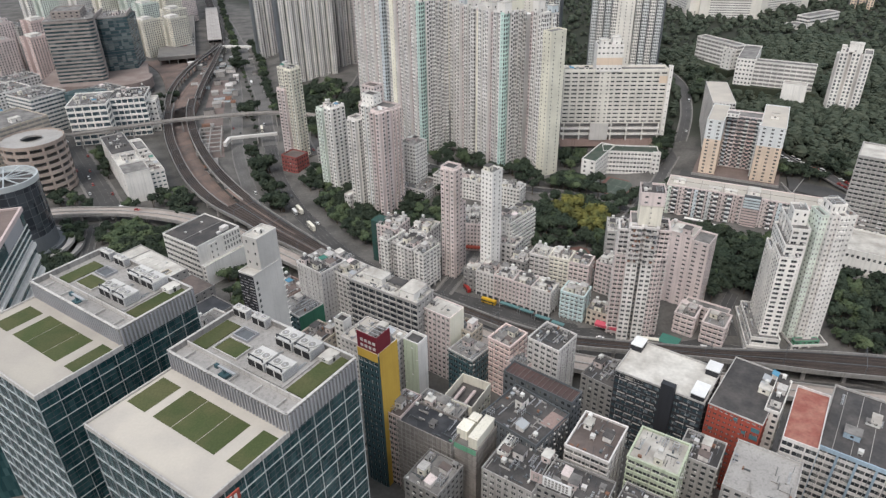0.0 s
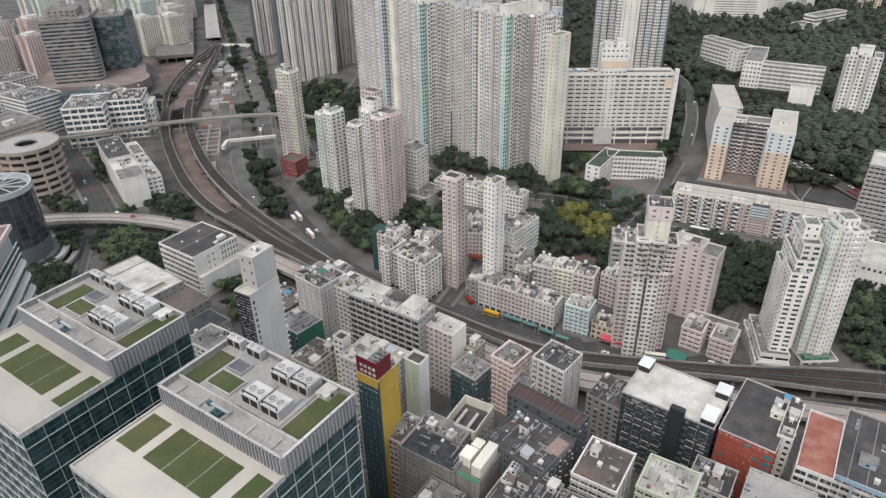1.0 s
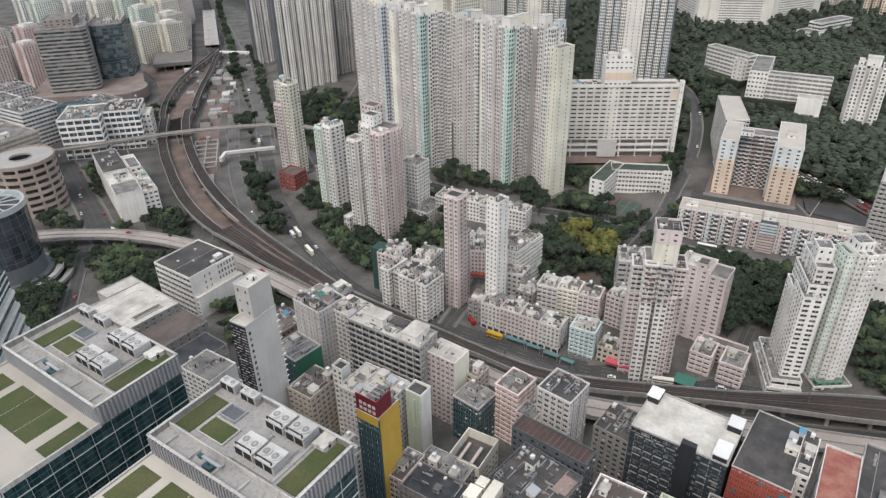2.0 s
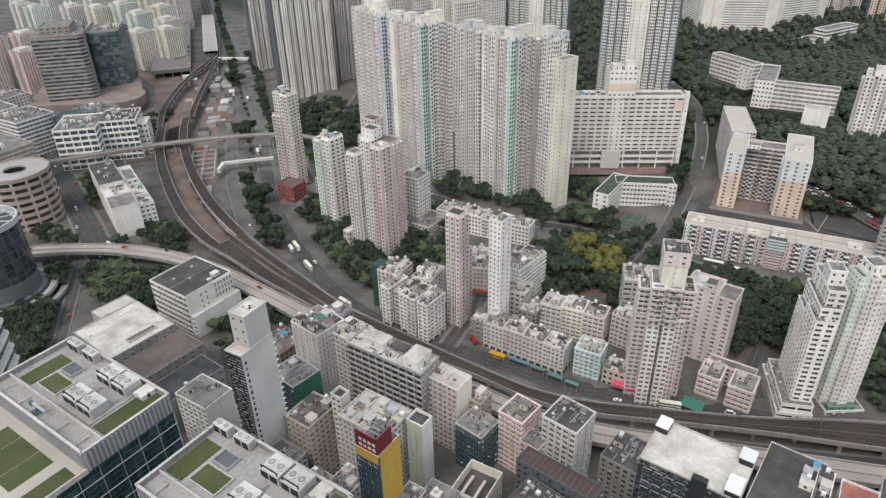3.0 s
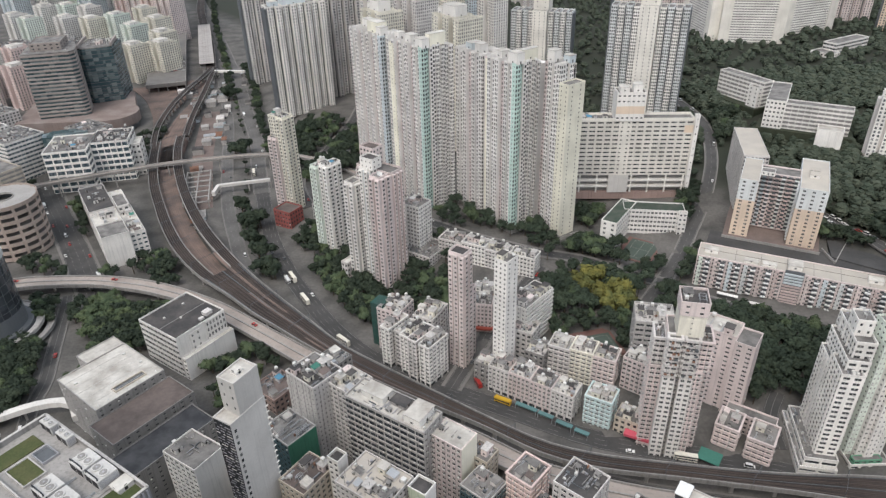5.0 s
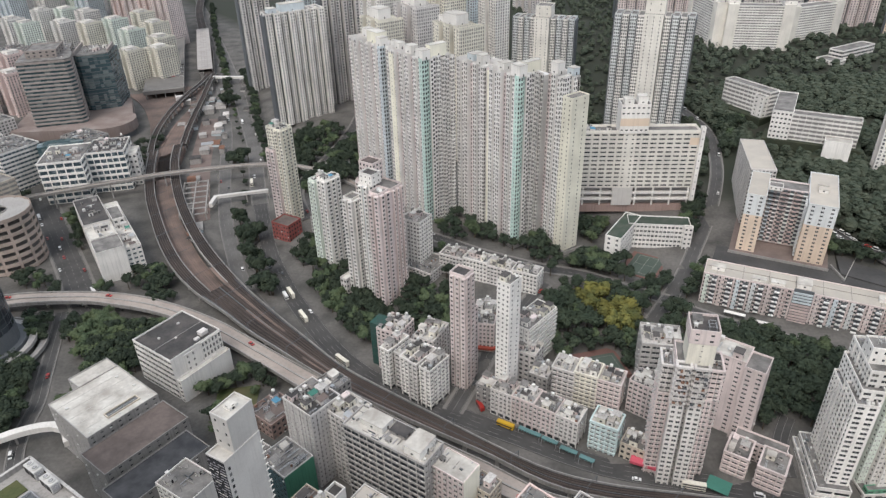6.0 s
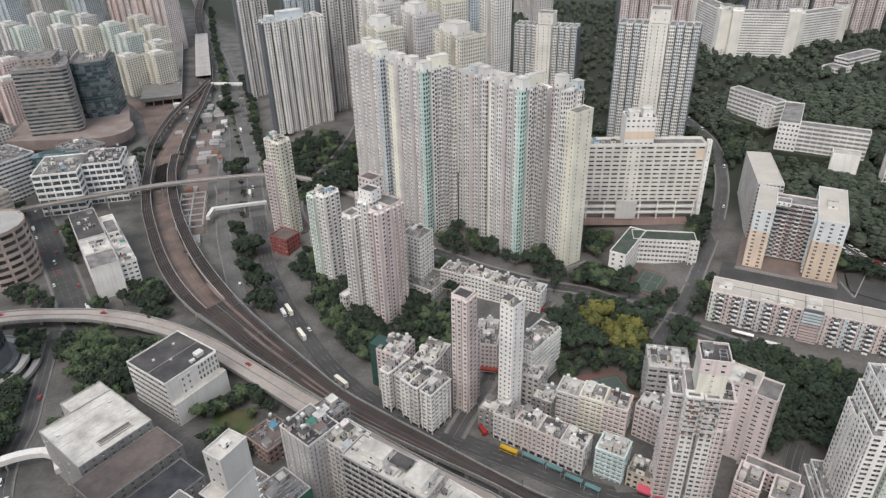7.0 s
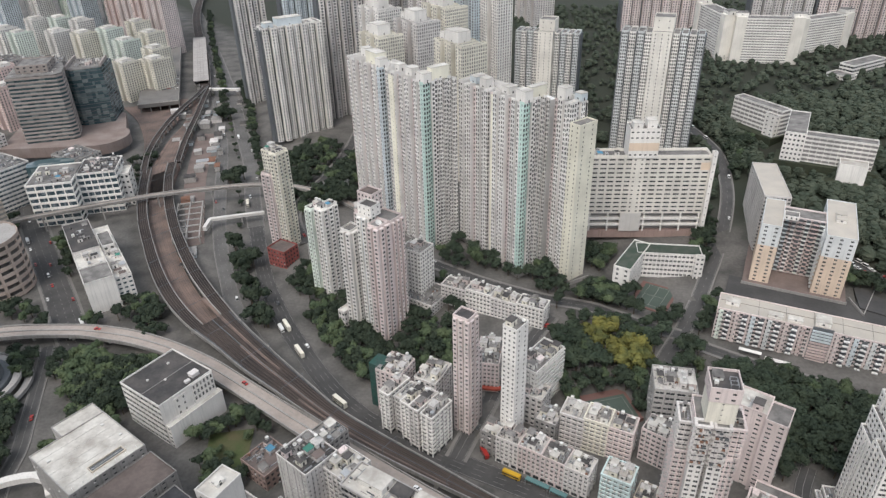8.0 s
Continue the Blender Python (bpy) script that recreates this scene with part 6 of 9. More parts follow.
def corner_tower():
    b = thing("residential_tower", "pink and white twin fronted tower with a tall cream stair head", "residential tower", 102.5, 314.3, -1, 78, TEN)
    rng = random.Random(44)
    # two clean white window strips with a dark slot between them
    for y0, y1 in ((0.9, 6.9), (-6.9, -0.9)):
        wing(b, 0, 4, y0, y1, 0, 54, "white", fh=2.95, bw=3.0, wf=0.62, hv=0.5, ac=0.1, near=True, par=0.0, over={"d": dict(bw=2.0, wf=0.4)})
        wing(b, 0.9, 4, y0 + 0.2, y1 - 0.2, 54.1, 76, "offwhite", fh=2.95, bw=2.8, wf=0.8, hv=0.62, ac=0.7, par=0.9, out=0.9, over={"d": dict(bw=2.8)})
        a = Acc()
        for k in range(26):
            f = rng.randrange(7)
            yy = rng.uniform(y0, y1 - 1.6)
            zz = 55.4 + f * 3.1
            a.box(-0.7, rng.uniform(-0.3, 0.1), yy, yy + rng.uniform(0.7, 1.6), zz, zz + rng.uniform(0.4, 1.3), rng.randrange(3))
        part("drying_rack", a, [M["unit"], M["rust"], M["darkgrey"]], b, "racks, cages and boxes on old balconies", "stuff")
    # slot wall in dark grey, standing for the shade between the fronts
    a = Acc()
    a.box(3.6, 4.0, -0.9, 0.9, 0, 75)
    part("slot", a, M["darkgrey"], b, "dark recessed light slot")
    a = Acc()
    for k in range(25):
        a.box(1.6, 3.6, -0.88, 0.88, 1.5 + k * 2.95, 1.9 + k * 2.95)
    part("slot_beams", a, M["midgrey"], b, "", "stuff")
    wing(b, 4.05, 20, -6.9, 6.9, 0, 75.5, "pinkish", fh=2.95, bw=3.0, ac=0.2, par=1.0)
    # pink flanks with deep balconies
    wing(b, 5.8, 20, 6.95, 12.6, 0, 55, "pinkish", fh=2.95, bw=2.8, wf=0.7, hv=0.52, ac=0.6, near=True, par=0.9, out=0.3, over={"d": dict(bw=3.0, wf=0.6)})
    wing(b, 8.5, 20, 6.95, 12.0, 55.1, 70, "offwhite", fh=2.95, bw=2.5, wf=0.8, hv=0.6, ac=0.6, par=0.9, out=0.7, over={"d": dict(bw=3.0, wf=0.6)})
    wing(b, 3.2, 18, -11.0, -6.95, 0, 56, "pinkish", fh=2.95, bw=2.0, wf=0.66, hv=0.52, ac=0.6, near=True, par=0.9, out=0.3)
    wing(b, 4.6, 18, -13.6, -6.95, 56.1, 73, "pinkish", fh=2.95, bw=2.2, wf=0.8, hv=0.6, ac=0.6, par=0.9, out=0.8)
    wing(b, 9.0, 22, -15.2, -11.05, 0, 56, "pinkish", fh=2.95, bw=2.1, wf=0.6, hv=0.52, ac=0.6, par=0.9, out=0.3)
    clutter(b, 8.5, 20, 6.95, 12.0, 70, 5, 1, 3)
    clutter(b, 6, 18, -13.6, -6.95, 73, 6, 1, 4)
    junk(b, 6, 18, -13.6, -6.95, 73, 14, 4)
    junk(b, 8.5, 20, 6.95, 12.0, 70, 12, 5)
    # stair head, a smooth cream shaft under a pale water-tank storey
    wing(b, 3.6, 16, -8.2, 3.6, 76.1, 88, "cream", fh=3.2, bw=12, wf=0.07, hv=0.22, blank="bd", ac=0, par=0.0)
    wing(b, 3.2, 16.4, -8.6, 4.0, 88.1, 94.5, "pinkish", fh=3.7, bw=5.5, wf=0.26, hv=0.36, ac=0, par=1.3, roof="roofdark")
    roof_frame(b, 8, -5.5, 94.5, 5, 3, 1.8)
    roof_room(b, 12, 0.5, 94.6, 5, 4, 1.7, "unit", "roof")
    roof_tank(b, 7, 1.6, 94.6, 1.5)


corner_tower()
sl = thing("residential_slab", "plain pinkish white slab tower with rows of small windows", "residential tower", 144.5, 350, -1, 54, TEN)
wing(sl, -6, 9, -1, 17, 0, 53, "pinkish", fh=2.95, bw=5.2, wf=0.32, hv=0.4, ac=0.05, near=True, roof="roofwhite")
wing(sl, -8, 7, -11, -1, 0, 52, "pinkish", fh=2.95, bw=4.6, wf=0.45, hv=0.4, ac=0.05, near=True, roof="roof")
clutter(sl, -6, 9, 0, 17, 53, 3, 1, 2, 1)
block("apartment_block", "grey-white apartment block with window bands", 112.7, 386.7, 20, 22, 79, 38, "midgrey", TEN, near=True, fh=3.4, bw=5.2, wf=0.8, hv=0.45, n=4, tall=3, over={"d": dict(bw=4.5, wf=0.5)})
block("tenement", "pinkish tenement with a dish on its roof", 101, 366, 13, 14, 52, 24, "pinkish", TEN, near=True, fh=2.95, bw=3, wf=0.65, ac=0.5, n=4, tall=2, dishes=1)
block("shop_block", "low pale building with a magenta canopy", 91, 334, 12, 16, 58, 10, "beige", TEN, n=2, tall=0)
for hx, hy, hl in ((36, 348.5, 13), (46, 342, 9), (55, 335, 9.5), (63.5, 329, 8)):
    hb = thing("shop_canopy", "faded teal awning over shop fronts", "canopy", hx, hy, 3.2, -32)
    ha = Acc()
    ha.hexa([(-hl / 2, -0.9), (hl / 2, -0.9), (hl / 2, 1.6), (-hl / 2, 1.6)], 0, 0.35)
    for q in range(int(hl / 1.6)):
        ha.box(-hl / 2 + q * 1.6, -hl / 2 + q * 1.6 + 0.9, -0.95, -0.9, -0.5, 0.3)
    part("canopy", ha, M["canopyteal"], hb)
    for e in (-1, 1):
        ha = Acc()
        ha.box(e * (hl / 2 - 0.3) - 0.1, e * (hl / 2 - 0.3) + 0.1, -1.3, -1.1, -3.2, 0)
        part("post", ha, M["metal"], hb)
mc = thing("shop_canopy", "long faded magenta shop canopy", "canopy", 95, 323.5, 3.4, -26)
ma = Acc()
ma.box(-10, 9, -2.2, 1.5, 0, 1.6)
ma.box(-10.2, 9.2, -2.6, 1.9, 1.6, 1.9)
part("canopy", ma, M["magenta"], mc)
lo = thing("apartment_block", "low pinkish apartment block with balconies round a court", "apartment block", 147, 322, -1, 56, TEN)
wing(lo, -9, 5, 3, 14, 0, 15.5, "pinkish", fh=2.95, bw=3.2, wf=0.75, ac=0.3, near=True, out=0.6)
wing(lo, -10, 5, -14, -2, 0, 15.5, "pinkish", fh=2.95, bw=3.2, wf=0.75, ac=0.3, near=True, out=0.6)
wing(lo, 5, 12, -12, 13, 0, 15.0, "pinkish", fh=2.95, bw=3.2, wf=0.6, ac=0.3)
clutter(lo, -9, 5, 3, 14, 15.5, 4, 1, 12)
clutter(lo, -10, 5, -14, -2, 15.5, 4, 1, 13)
ygs = thing("sports_cover", "bright green sheet over a yard", "canopy", 124.5, 310.5, 4.0, 56)
ya = Acc()
ya.box(-4, 5, -6, 5, 0, 0.2)
for xx in (-3.8, 4.8):
    for yy in (-5.8, 4.8):
        ya.box(xx - 0.1, xx + 0.1, yy - 0.1, yy + 0.1, -4.2, 0)
part("sheet", ya, M["greensheet"], ygs)


def white_twin():
    b = thing("residential_tower", "bright white stepped residential tower on a podium", "residential tower", 178.6, 310.8, -1, 78, "white twin towers")
    left = {"d": dict(bw=2.9, wf=0.6, hv=0.55)}
    wing(b, -12.8, 26, -6.0, 11.5, 0, 8, "white", fh=4, bw=7, wf=0.86, hv=0.3, ac=0, par=0.9, roof="roof", over={"d": dict(bw=7, wf=0.86, hv=0.3)})
    wing(b, -11.5, 25, -5.6, 9.6, 8.1, 13, "white", fh=4.8, bw=7, wf=0.86, hv=0.35, ac=0, par=0.9, roof="roof", over={"d": dict(bw=7, wf=0.86, hv=0.35)})
    junk(b, -11, 25, 5.0, 9.4, 13, 26, 31)
    junk(b, -12.8, 26, 9.8, 11.4, 8, 12, 33)
    # lower body, then the setbacks that climb to the front
    wing(b, -7.8, 8, -4.9, 4.7, 13.1, 63, "white", fh=3.0, bw=4.4, wf=0.62, hv=0.52, ac=0.2, near=True, par=1.1, over=left)
    wing(b, 8.05, 22.5, -4.9, 4.7, 13.1, 58, "white", fh=3.0, bw=3.4, wf=0.62, hv=0.52, ac=0.2, par=1.1, over=left)
    wing(b, -3.5, 24, -7.5, 2.4, 13.1, 68, "white", fh=3.0, bw=4.4, wf=0.62, hv=0.52, ac=0.2, par=1.1, over=left)
    wing(b, 0, 26, -9.0, 0, 13.1, 76, "white", fh=3.0, bw=4.4, wf=0.62, hv=0.52, ac=0.2, near=True, par=1.3, over=left)
    wing(b, 6.5, 16, -8.2, -0.6, 76.1, 84, "white", fh=4.0, bw=3.6, wf=0.3, hv=0.36, ac=0, par=1.0, over={"d": dict(bw=4, wf=0.3)})
    # white fins between the window columns of the long flank
    for k in range(8):
        a = Acc()
        xx = -6.4 + k * 3.5
        a.box(xx, xx + 0.5, 4.72, 5.25, 13.2, 58 if xx > 8 else 63)
        part("fin", a, M["white"], b)
    for k in range(4):
        a = Acc()
        xx = 2.0 + k * 6.2
        a.box(xx, xx + 0.5, 0.02, 0.5, 68.2, 76)
        part("fin", a, M["white"], b)
    junk(b, -7.5, -3.6, -4.6, 4.4, 63, 12, 7)
    junk(b, 8.2, 22, 2.5, 4.5, 58, 10, 8)
    junk(b, 16.2, 25.8, -8.6, -0.4, 76, 12, 9)
    roof_dish(b, 11, -4, 84.1, 1.0)
    roof_frame(b, 12, -6, 84.1, 5, 2.4, 1.8)
    c = thing("residential_tower", "slender white residential tower with balcony bays", "residential tower", 191.8, 306.4, -1, 92, "white twin towers")
    wing(c, -4, 16, -20, 0.5, 0, 6, "white", fh=4, bw=5, wf=0.7, hv=0.4, ac=0, par=0.9, roof="roof")
    wing(c, -3.4, 0, -15, -1, 6.1, 8.6, "greenpaint", fh=3, bw=4, wf=0.7, hv=0.4, ac=0, par=0.5, roof="roof")
    for x0, y0, y1, m, top in ((3.5, -3.6, 0, "mint", 84), (0.6, -6.6, -3.65, "white", 85), (-1.2, -11.2, -6.65, "white", 85.5), (0.2, -16.2, -11.25, "white", 85)):
        wing(c, x0, 14.5, y0, y1, 6.1, top, m, fh=3.0, bw=2.3, wf=0.4, hv=0.4, ac=0.05, near=True, par=1.2, over={"d": dict(bw=3.0, wf=0.4, hv=0.4), "b": dict(bw=3.0, wf=0.45, hv=0.42)})
    for k in range(4):
        a = Acc()
        zz = 74.0 + k * 3.0
        a.box(-2.2, -1.25, -10.6, -7.2, zz, zz + 1.0)
        part("balcony", a, M["white"], c, "curved white balcony front")
    wing(c, 4, 13, -12, -4, 85.6, 90, "white", fh=3, bw=2.5, wf=0.3, ac=0, par=0.9)
    roof_frame(c, 8, -8, 90.1, 7, 5, 2.0)
    roof_frame(c, 2.5, -13.5, 85.1, 2.6, 4, 1.8)
    junk(c, 0.6, 14, -16, -12.2, 85.2, 8, 4)


white_twin()

# ---------------------------------------------------------------- public housing on the slope
def slab_block():
    g = height(190, 446) - 3
    b = thing("housing_slab", "long seven storey housing slab with stacked pastel balconies", "housing block", 200.7, 443.3, g, 65, "old public housing")
    h = 36.4 - g
    y0, y1 = -98, 42
    wing(b, -7.5, 11, y0, y1, 0, h, "pinkish", fh=2.9, bw=3.1, wf=0.66, hv=0.6, ac=0.3, near=True, roof="paving", par=0.7, over={"d": dict(bw=3.4, wf=0.5)})
    rng = random.Random(9)
    fl = h / 7.2
    cols = ("bluegrey", "pinkish", "mint", "brownband", "pinkish", "paleblue")
    k = 0
    y = y0 + 1.2
    while y < y1 - 3:
        if -23.5 < y < -10.5:
            y += 4.65
            k += 1
            continue
        a = Acc()
        if k % 2 == 0:
            # open balconies hung with white racks
            for f in range(7):
                z = 0.7 + f * fl
                a.box(-9.0, -7.55, y, y + 3.2, z - 0.15, z + 0.12, 0)
                a.box(-9.0, -8.86, y, y + 3.2, z + 0.12, z + 0.85, 0)
                a.box(-7.72, -7.56, y + 0.1, y + 3.1, z + 0.12, z + 2.5, 2)
                for q in (0.15, 1.75):
                    zz = z + rng.uniform(0.5, 1.0)
                    a.box(-10.5, -9.02, y + q, y + q + rng.uniform(1.1, 1.5), zz, zz + rng.uniform(0.45, 0.9), 1)
            part("balcony", a, [M[cols[(k // 2 + 2) % 6]], M["carwhite"], M["darkgrey"]], b, "pastel balconies with white drying racks", "stuff")
        else:
            # plain pastel wall strip, faded in bands, with coolers
            for f in range(7):
                z = 0.5 + f * fl
                a.box(-8.3, -7.56, y + 0.2, y + 2.6, z, z + fl - 0.25, 0)
                a.box(-8.36, -8.31, y + 0.55, y + 1.25, z + 1.2, z + 2.3, 2)
                if rng.random() < 0.6:
                    a.box(-8.8, -8.32, y + 1.5, y + 2.3, z + 0.9, z + 1.4, 1)
            part("wall_strip", a, [M[cols[(k // 2) % 6]], M["acunit"], M["darkgrey"]], b, "faded pastel wall strip with air conditioners", "stuff")
        y += 4.65
        k += 1
    a = Acc()
    a.box(-8.2, -7.56, -22.6, -11.4, 0, h + 2.0)
    part("stair_tower", a, M["darkgrey"], b, "dark recessed stair tower")
    for f in range(12):
        a = Acc()
        a.box(-9.0, -8.21, -22.4, -11.6, 0.8 + f * h / 12, 2.0 + f * h / 12)
        part("stair_parapet", a, M["bluegrey" if f > 7 else "brownband"], b)
    for yy, w, d, hh in ((34, 5, 8, 2.6), (9, 4, 8, 1.6), (-2, 4, 8, 1.6), (-17, 9, 8, 3.0), (-62, 5, 8, 2.4)):
        roof_room(b, 1 if w > 4 else -3, yy, h + 0.07, w, d, hh, "white", "roofwhite")
    a = Acc()
    for k in range(9):
        a.box(-7.0, 10.6, y0 + 8 + k * 15.5, y0 + 8.25 + k * 15.5, h + 0.07, h + 0.2)
    a.box(3.2, 3.4, y0 + 1, y1 - 1, h + 0.07, h + 0.28)
    part("roof_joints", a, M["roof"], b, "", "stuff")
    sh = thing("walkway_cover", "long low white walkway roof below the housing slab", "canopy", 183, 432, height(183, 432), -27)
    for x0, x1, y in ((-14, -1, 0), (1, 15, -3)):
        a = Acc()
        a.box(x0, x1, y - 1.4, y + 1.4, 3.0, 3.3)
        part("roof", a, M["white"], sh)
        for xx in (x0 + 0.4, (x0 + x1) / 2, x1 - 0.4):
            a = Acc()
            a.box(xx - 0.1, xx + 0.1, y - 0.1, y + 0.1, -0.4, 3.0)
            part("post", a, M["concrete"], sh)


slab_block()


def peach_block():
    g = 24
    b = thing("housing_block", "grey-white housing block with peach lower gables and a balcony court", "housing block", 232, 510, g, 64, "old public housing")
    h = 68 - g
    over = {"a": dict(bw=5.6, wf=0.3), "b": dict(bw=3.4, wf=0.4)}
    for x0, x1, y0, y1 in ((-19, 38, -30.5, -12.5), (-19, 24, 13.5, 26)):
        wing(b, x0, x1, y0, y1, 0, 29, "orange", fh=3.0, bw=3.2, wf=0.42, hv=0.45, ac=0.05, near=True, roof="paving", par=0.0, over=over)
        wing(b, x0, x1, y0, y1, 29, h, "paleblue", fh=3.0, bw=3.2, wf=0.42, hv=0.45, ac=0.05, near=True, roof="paving", par=0.8, over=over)
    wing(b, 2, 16, -12.4, 13.4, 0, h - 1, "pinkish", fh=3.0, bw=2.8, wf=0.84, hv=0.58, ac=0.7, near=False, roof="roof", par=0.8, out=0.9)
    # stacked balconies of the court
    for k in range(6):
        a = Acc()
        y = -11.8 + k * 4.25
        for f in range(13):
            z = 1.6 + f * 3.25
            a.box(-0.4, 1.05, y, y + 2.6, z, z + 1.1, 0)
            a.box(-0.1, 1.04, y + 0.1, y + 2.5, z + 1.1, z + 2.6, 2)
            if k % 2 == 0:
                a.box(-1.5, -0.4, y + 0.1, y + 2.5, z + 0.5, z + 0.85, 1)
        part("balcony", a, [M[("mint", "pink", "mint", "brownband", "pinkish", "bluegrey")[k]], M["carwhite"], M["darkgrey"]], b, "pastel balconies with white drying racks", "stuff")
    # drying racks along the inner flank of the court
    for k in range(4):
        a = Acc()
        x = -16 + k * 4.6
        for f in range(13):
            a.box(x, x + 2.8, -12.3, -11.2, 2.0 + f * 3.25, 2.4 + f * 3.25)
        part("drying_rack", a, M["carwhite"], b, "stacked white drying racks", "stuff")
    wing(b, -6, 1.9, 4.5, 13.4, h + 0.4, h + 3.0, "white", fh=3, bw=3, wf=0.3, ac=0, par=0.5)
    for xx, yy in ((6, -21), (14, -21)):
        roof_room(b, xx, yy, h + 0.07, 6, 6, 2.4, "white", "paving")
    c = thing("housing_block", "long grey-white housing slab with dense small balconies", "housing block", 233.8, 571.4, g, 76.6, "old public housing")
    wing(c, -30.5, 31, -9, 9, 0, h + 1, "offwhite", fh=3.0, bw=2.6, wf=0.7, hv=0.55, ac=0.5, roof="paving", par=0.8, over={"d": dict(bw=2.6, wf=0.66, hv=0.6, ac=0.5)})


peach_block()
pl = thing("podium", "bare brown concrete court below the peach housing", "podium", 232, 510, 10, 64, kind="structure")
pa = Acc()
pa.box(-24, 40, -34, 30, 0, 14.3)
part("slab", pa, M["earth"], pl)
pa = Acc()
pa.box(-24.4, -24, -34.4, 30.4, 0, 15.4)
part("retaining_wall", pa, M["concrete"], pl)
tr = thing("asphalt_terrace", "dark asphalt terrace road between the housing blocks", "road", 0, 0, 4, 0, kind="structure")
pa = Acc()
pa.hexa([(176, 484), (262, 436), (300, 420), (312, 452), (268, 472), (190, 512)], 0, 19.4)
part("slab", pa, M["asphalt"], tr)
pa = Acc()
pa.hexa([(176, 483.4), (262, 435.4), (262, 436), (176, 484)], 17.2, 20.4)
part("kerb_wall", pa, M["concrete"], tr)
pa = Acc()
pa.hexa([(256.8, 480), (256.8, 461), (257.4, 461), (257.4, 480)], 17, 21)
part("dividing_wall", pa, M["concrete"], tr)
pa = Acc()
pa.hexa([(257.5, 461), (284, 494.4), (284, 495.2), (257.5, 461.8)], 17, 21)
part("dividing_wall", pa, M["concrete"], tr)
cv = thing("covered_slope", "dark sprayed concrete hillside cut", "slope", 276, 470, 8, 58, kind="structure")
pa = Acc()
pa.hexa([(-14, -30), (14, -40), (16, 20), (-10, 14)], 0, 16.2)
part("slab", pa, M["asphalt"], cv)

def school():
    g = 12
    b = thing("school", "white five storey school building with green roof edges", "school", 132, 520, g, 57, "school")
    wing(b, -24, 18, 3, 15, 0, 23, "white", fh=3.6, bw=3.4, wf=0.6, hv=0.45, ac=0.0, near=True, roof="wood_roof", par=1.0, over={"a": dict(bw=5, wf=0.3)})
    b2 = thing("school", "white school wing with rows of dark windows", "school", 147, 529, g, -8, "school")
    wing(b2, -19, 26, -6, 8, 0, 22.5, "white", fh=3.7, bw=2.9, wf=0.7, hv=0.45, ac=0.0, near=True, roof="wood_roof", par=1.0)
    wing(b2, 21, 27, -9, -6, 0, 23, "white", fh=3.7, bw=2.9, wf=0.5, hv=0.4, ac=0, near=False, roof="roof")
    ct = thing("sports_court", "green and red painted school sports court with white lines", "sports court", 135, 502, 14.4, 57, kind="structure")
    a = Acc()
    a.box(-19, 14, -14, 12, -3.0, 0)
    part("red_surround", a, M["courtred"], ct)
    a = Acc()
    a.box(-17, 12, -12, 9, 0, 0.05)
    part("green_court", a, M["court"], ct)
    a = Acc()
    for q in ((-14, 11, -8, -7.8), (-14, 11, 5.8, 6), (-14, -13.8, -8, 6), (10.8, 11, -8, 6), (-1.6, -1.4, -8, 6), (-14, 11, -1.1, -0.9)):
        a.box(*q, 0.05, 0.1)
    part("court_lines", a, M["paint"], ct)


school()


def park_court():
    ct = thing("sports_court", "dull green park ball court with a red surround", "sports court", 84, 397, height(84, 397) + 1.2, 14, kind="structure")
    a = Acc()
    a.box(-14, 14, -12, 14, -6, 1.4)
    part("red_surround", a, M["courtred"], ct)
    a = Acc()
    a.box(-12, 12, -10, 9, 1.4, 1.45)
    part("green_court", a, M["court"], ct)
    for q in ((-10, 10, -8, -7.8), (-10, 10, 6.8, 7), (-10, -9.8, -8, 7), (9.8, 10, -8, 7), (-0.1, 0.1, -8, 7)):
        a = Acc()
        a.box(*q, 1.45, 1.49)
        part("court_line", a, M["paint"], ct)
    lw = thing("garden_lawn", "patchy garden lawn with a low kerb", "lawn", -132, 378, 0, 14, kind="structure")
    a = Acc()
    a.hexa([(-12, 14), (-14, -9), (8, -17), (13, 12)], 0.0, 0.3)
    part("turf", a, M["lawn"], lw)


park_court()


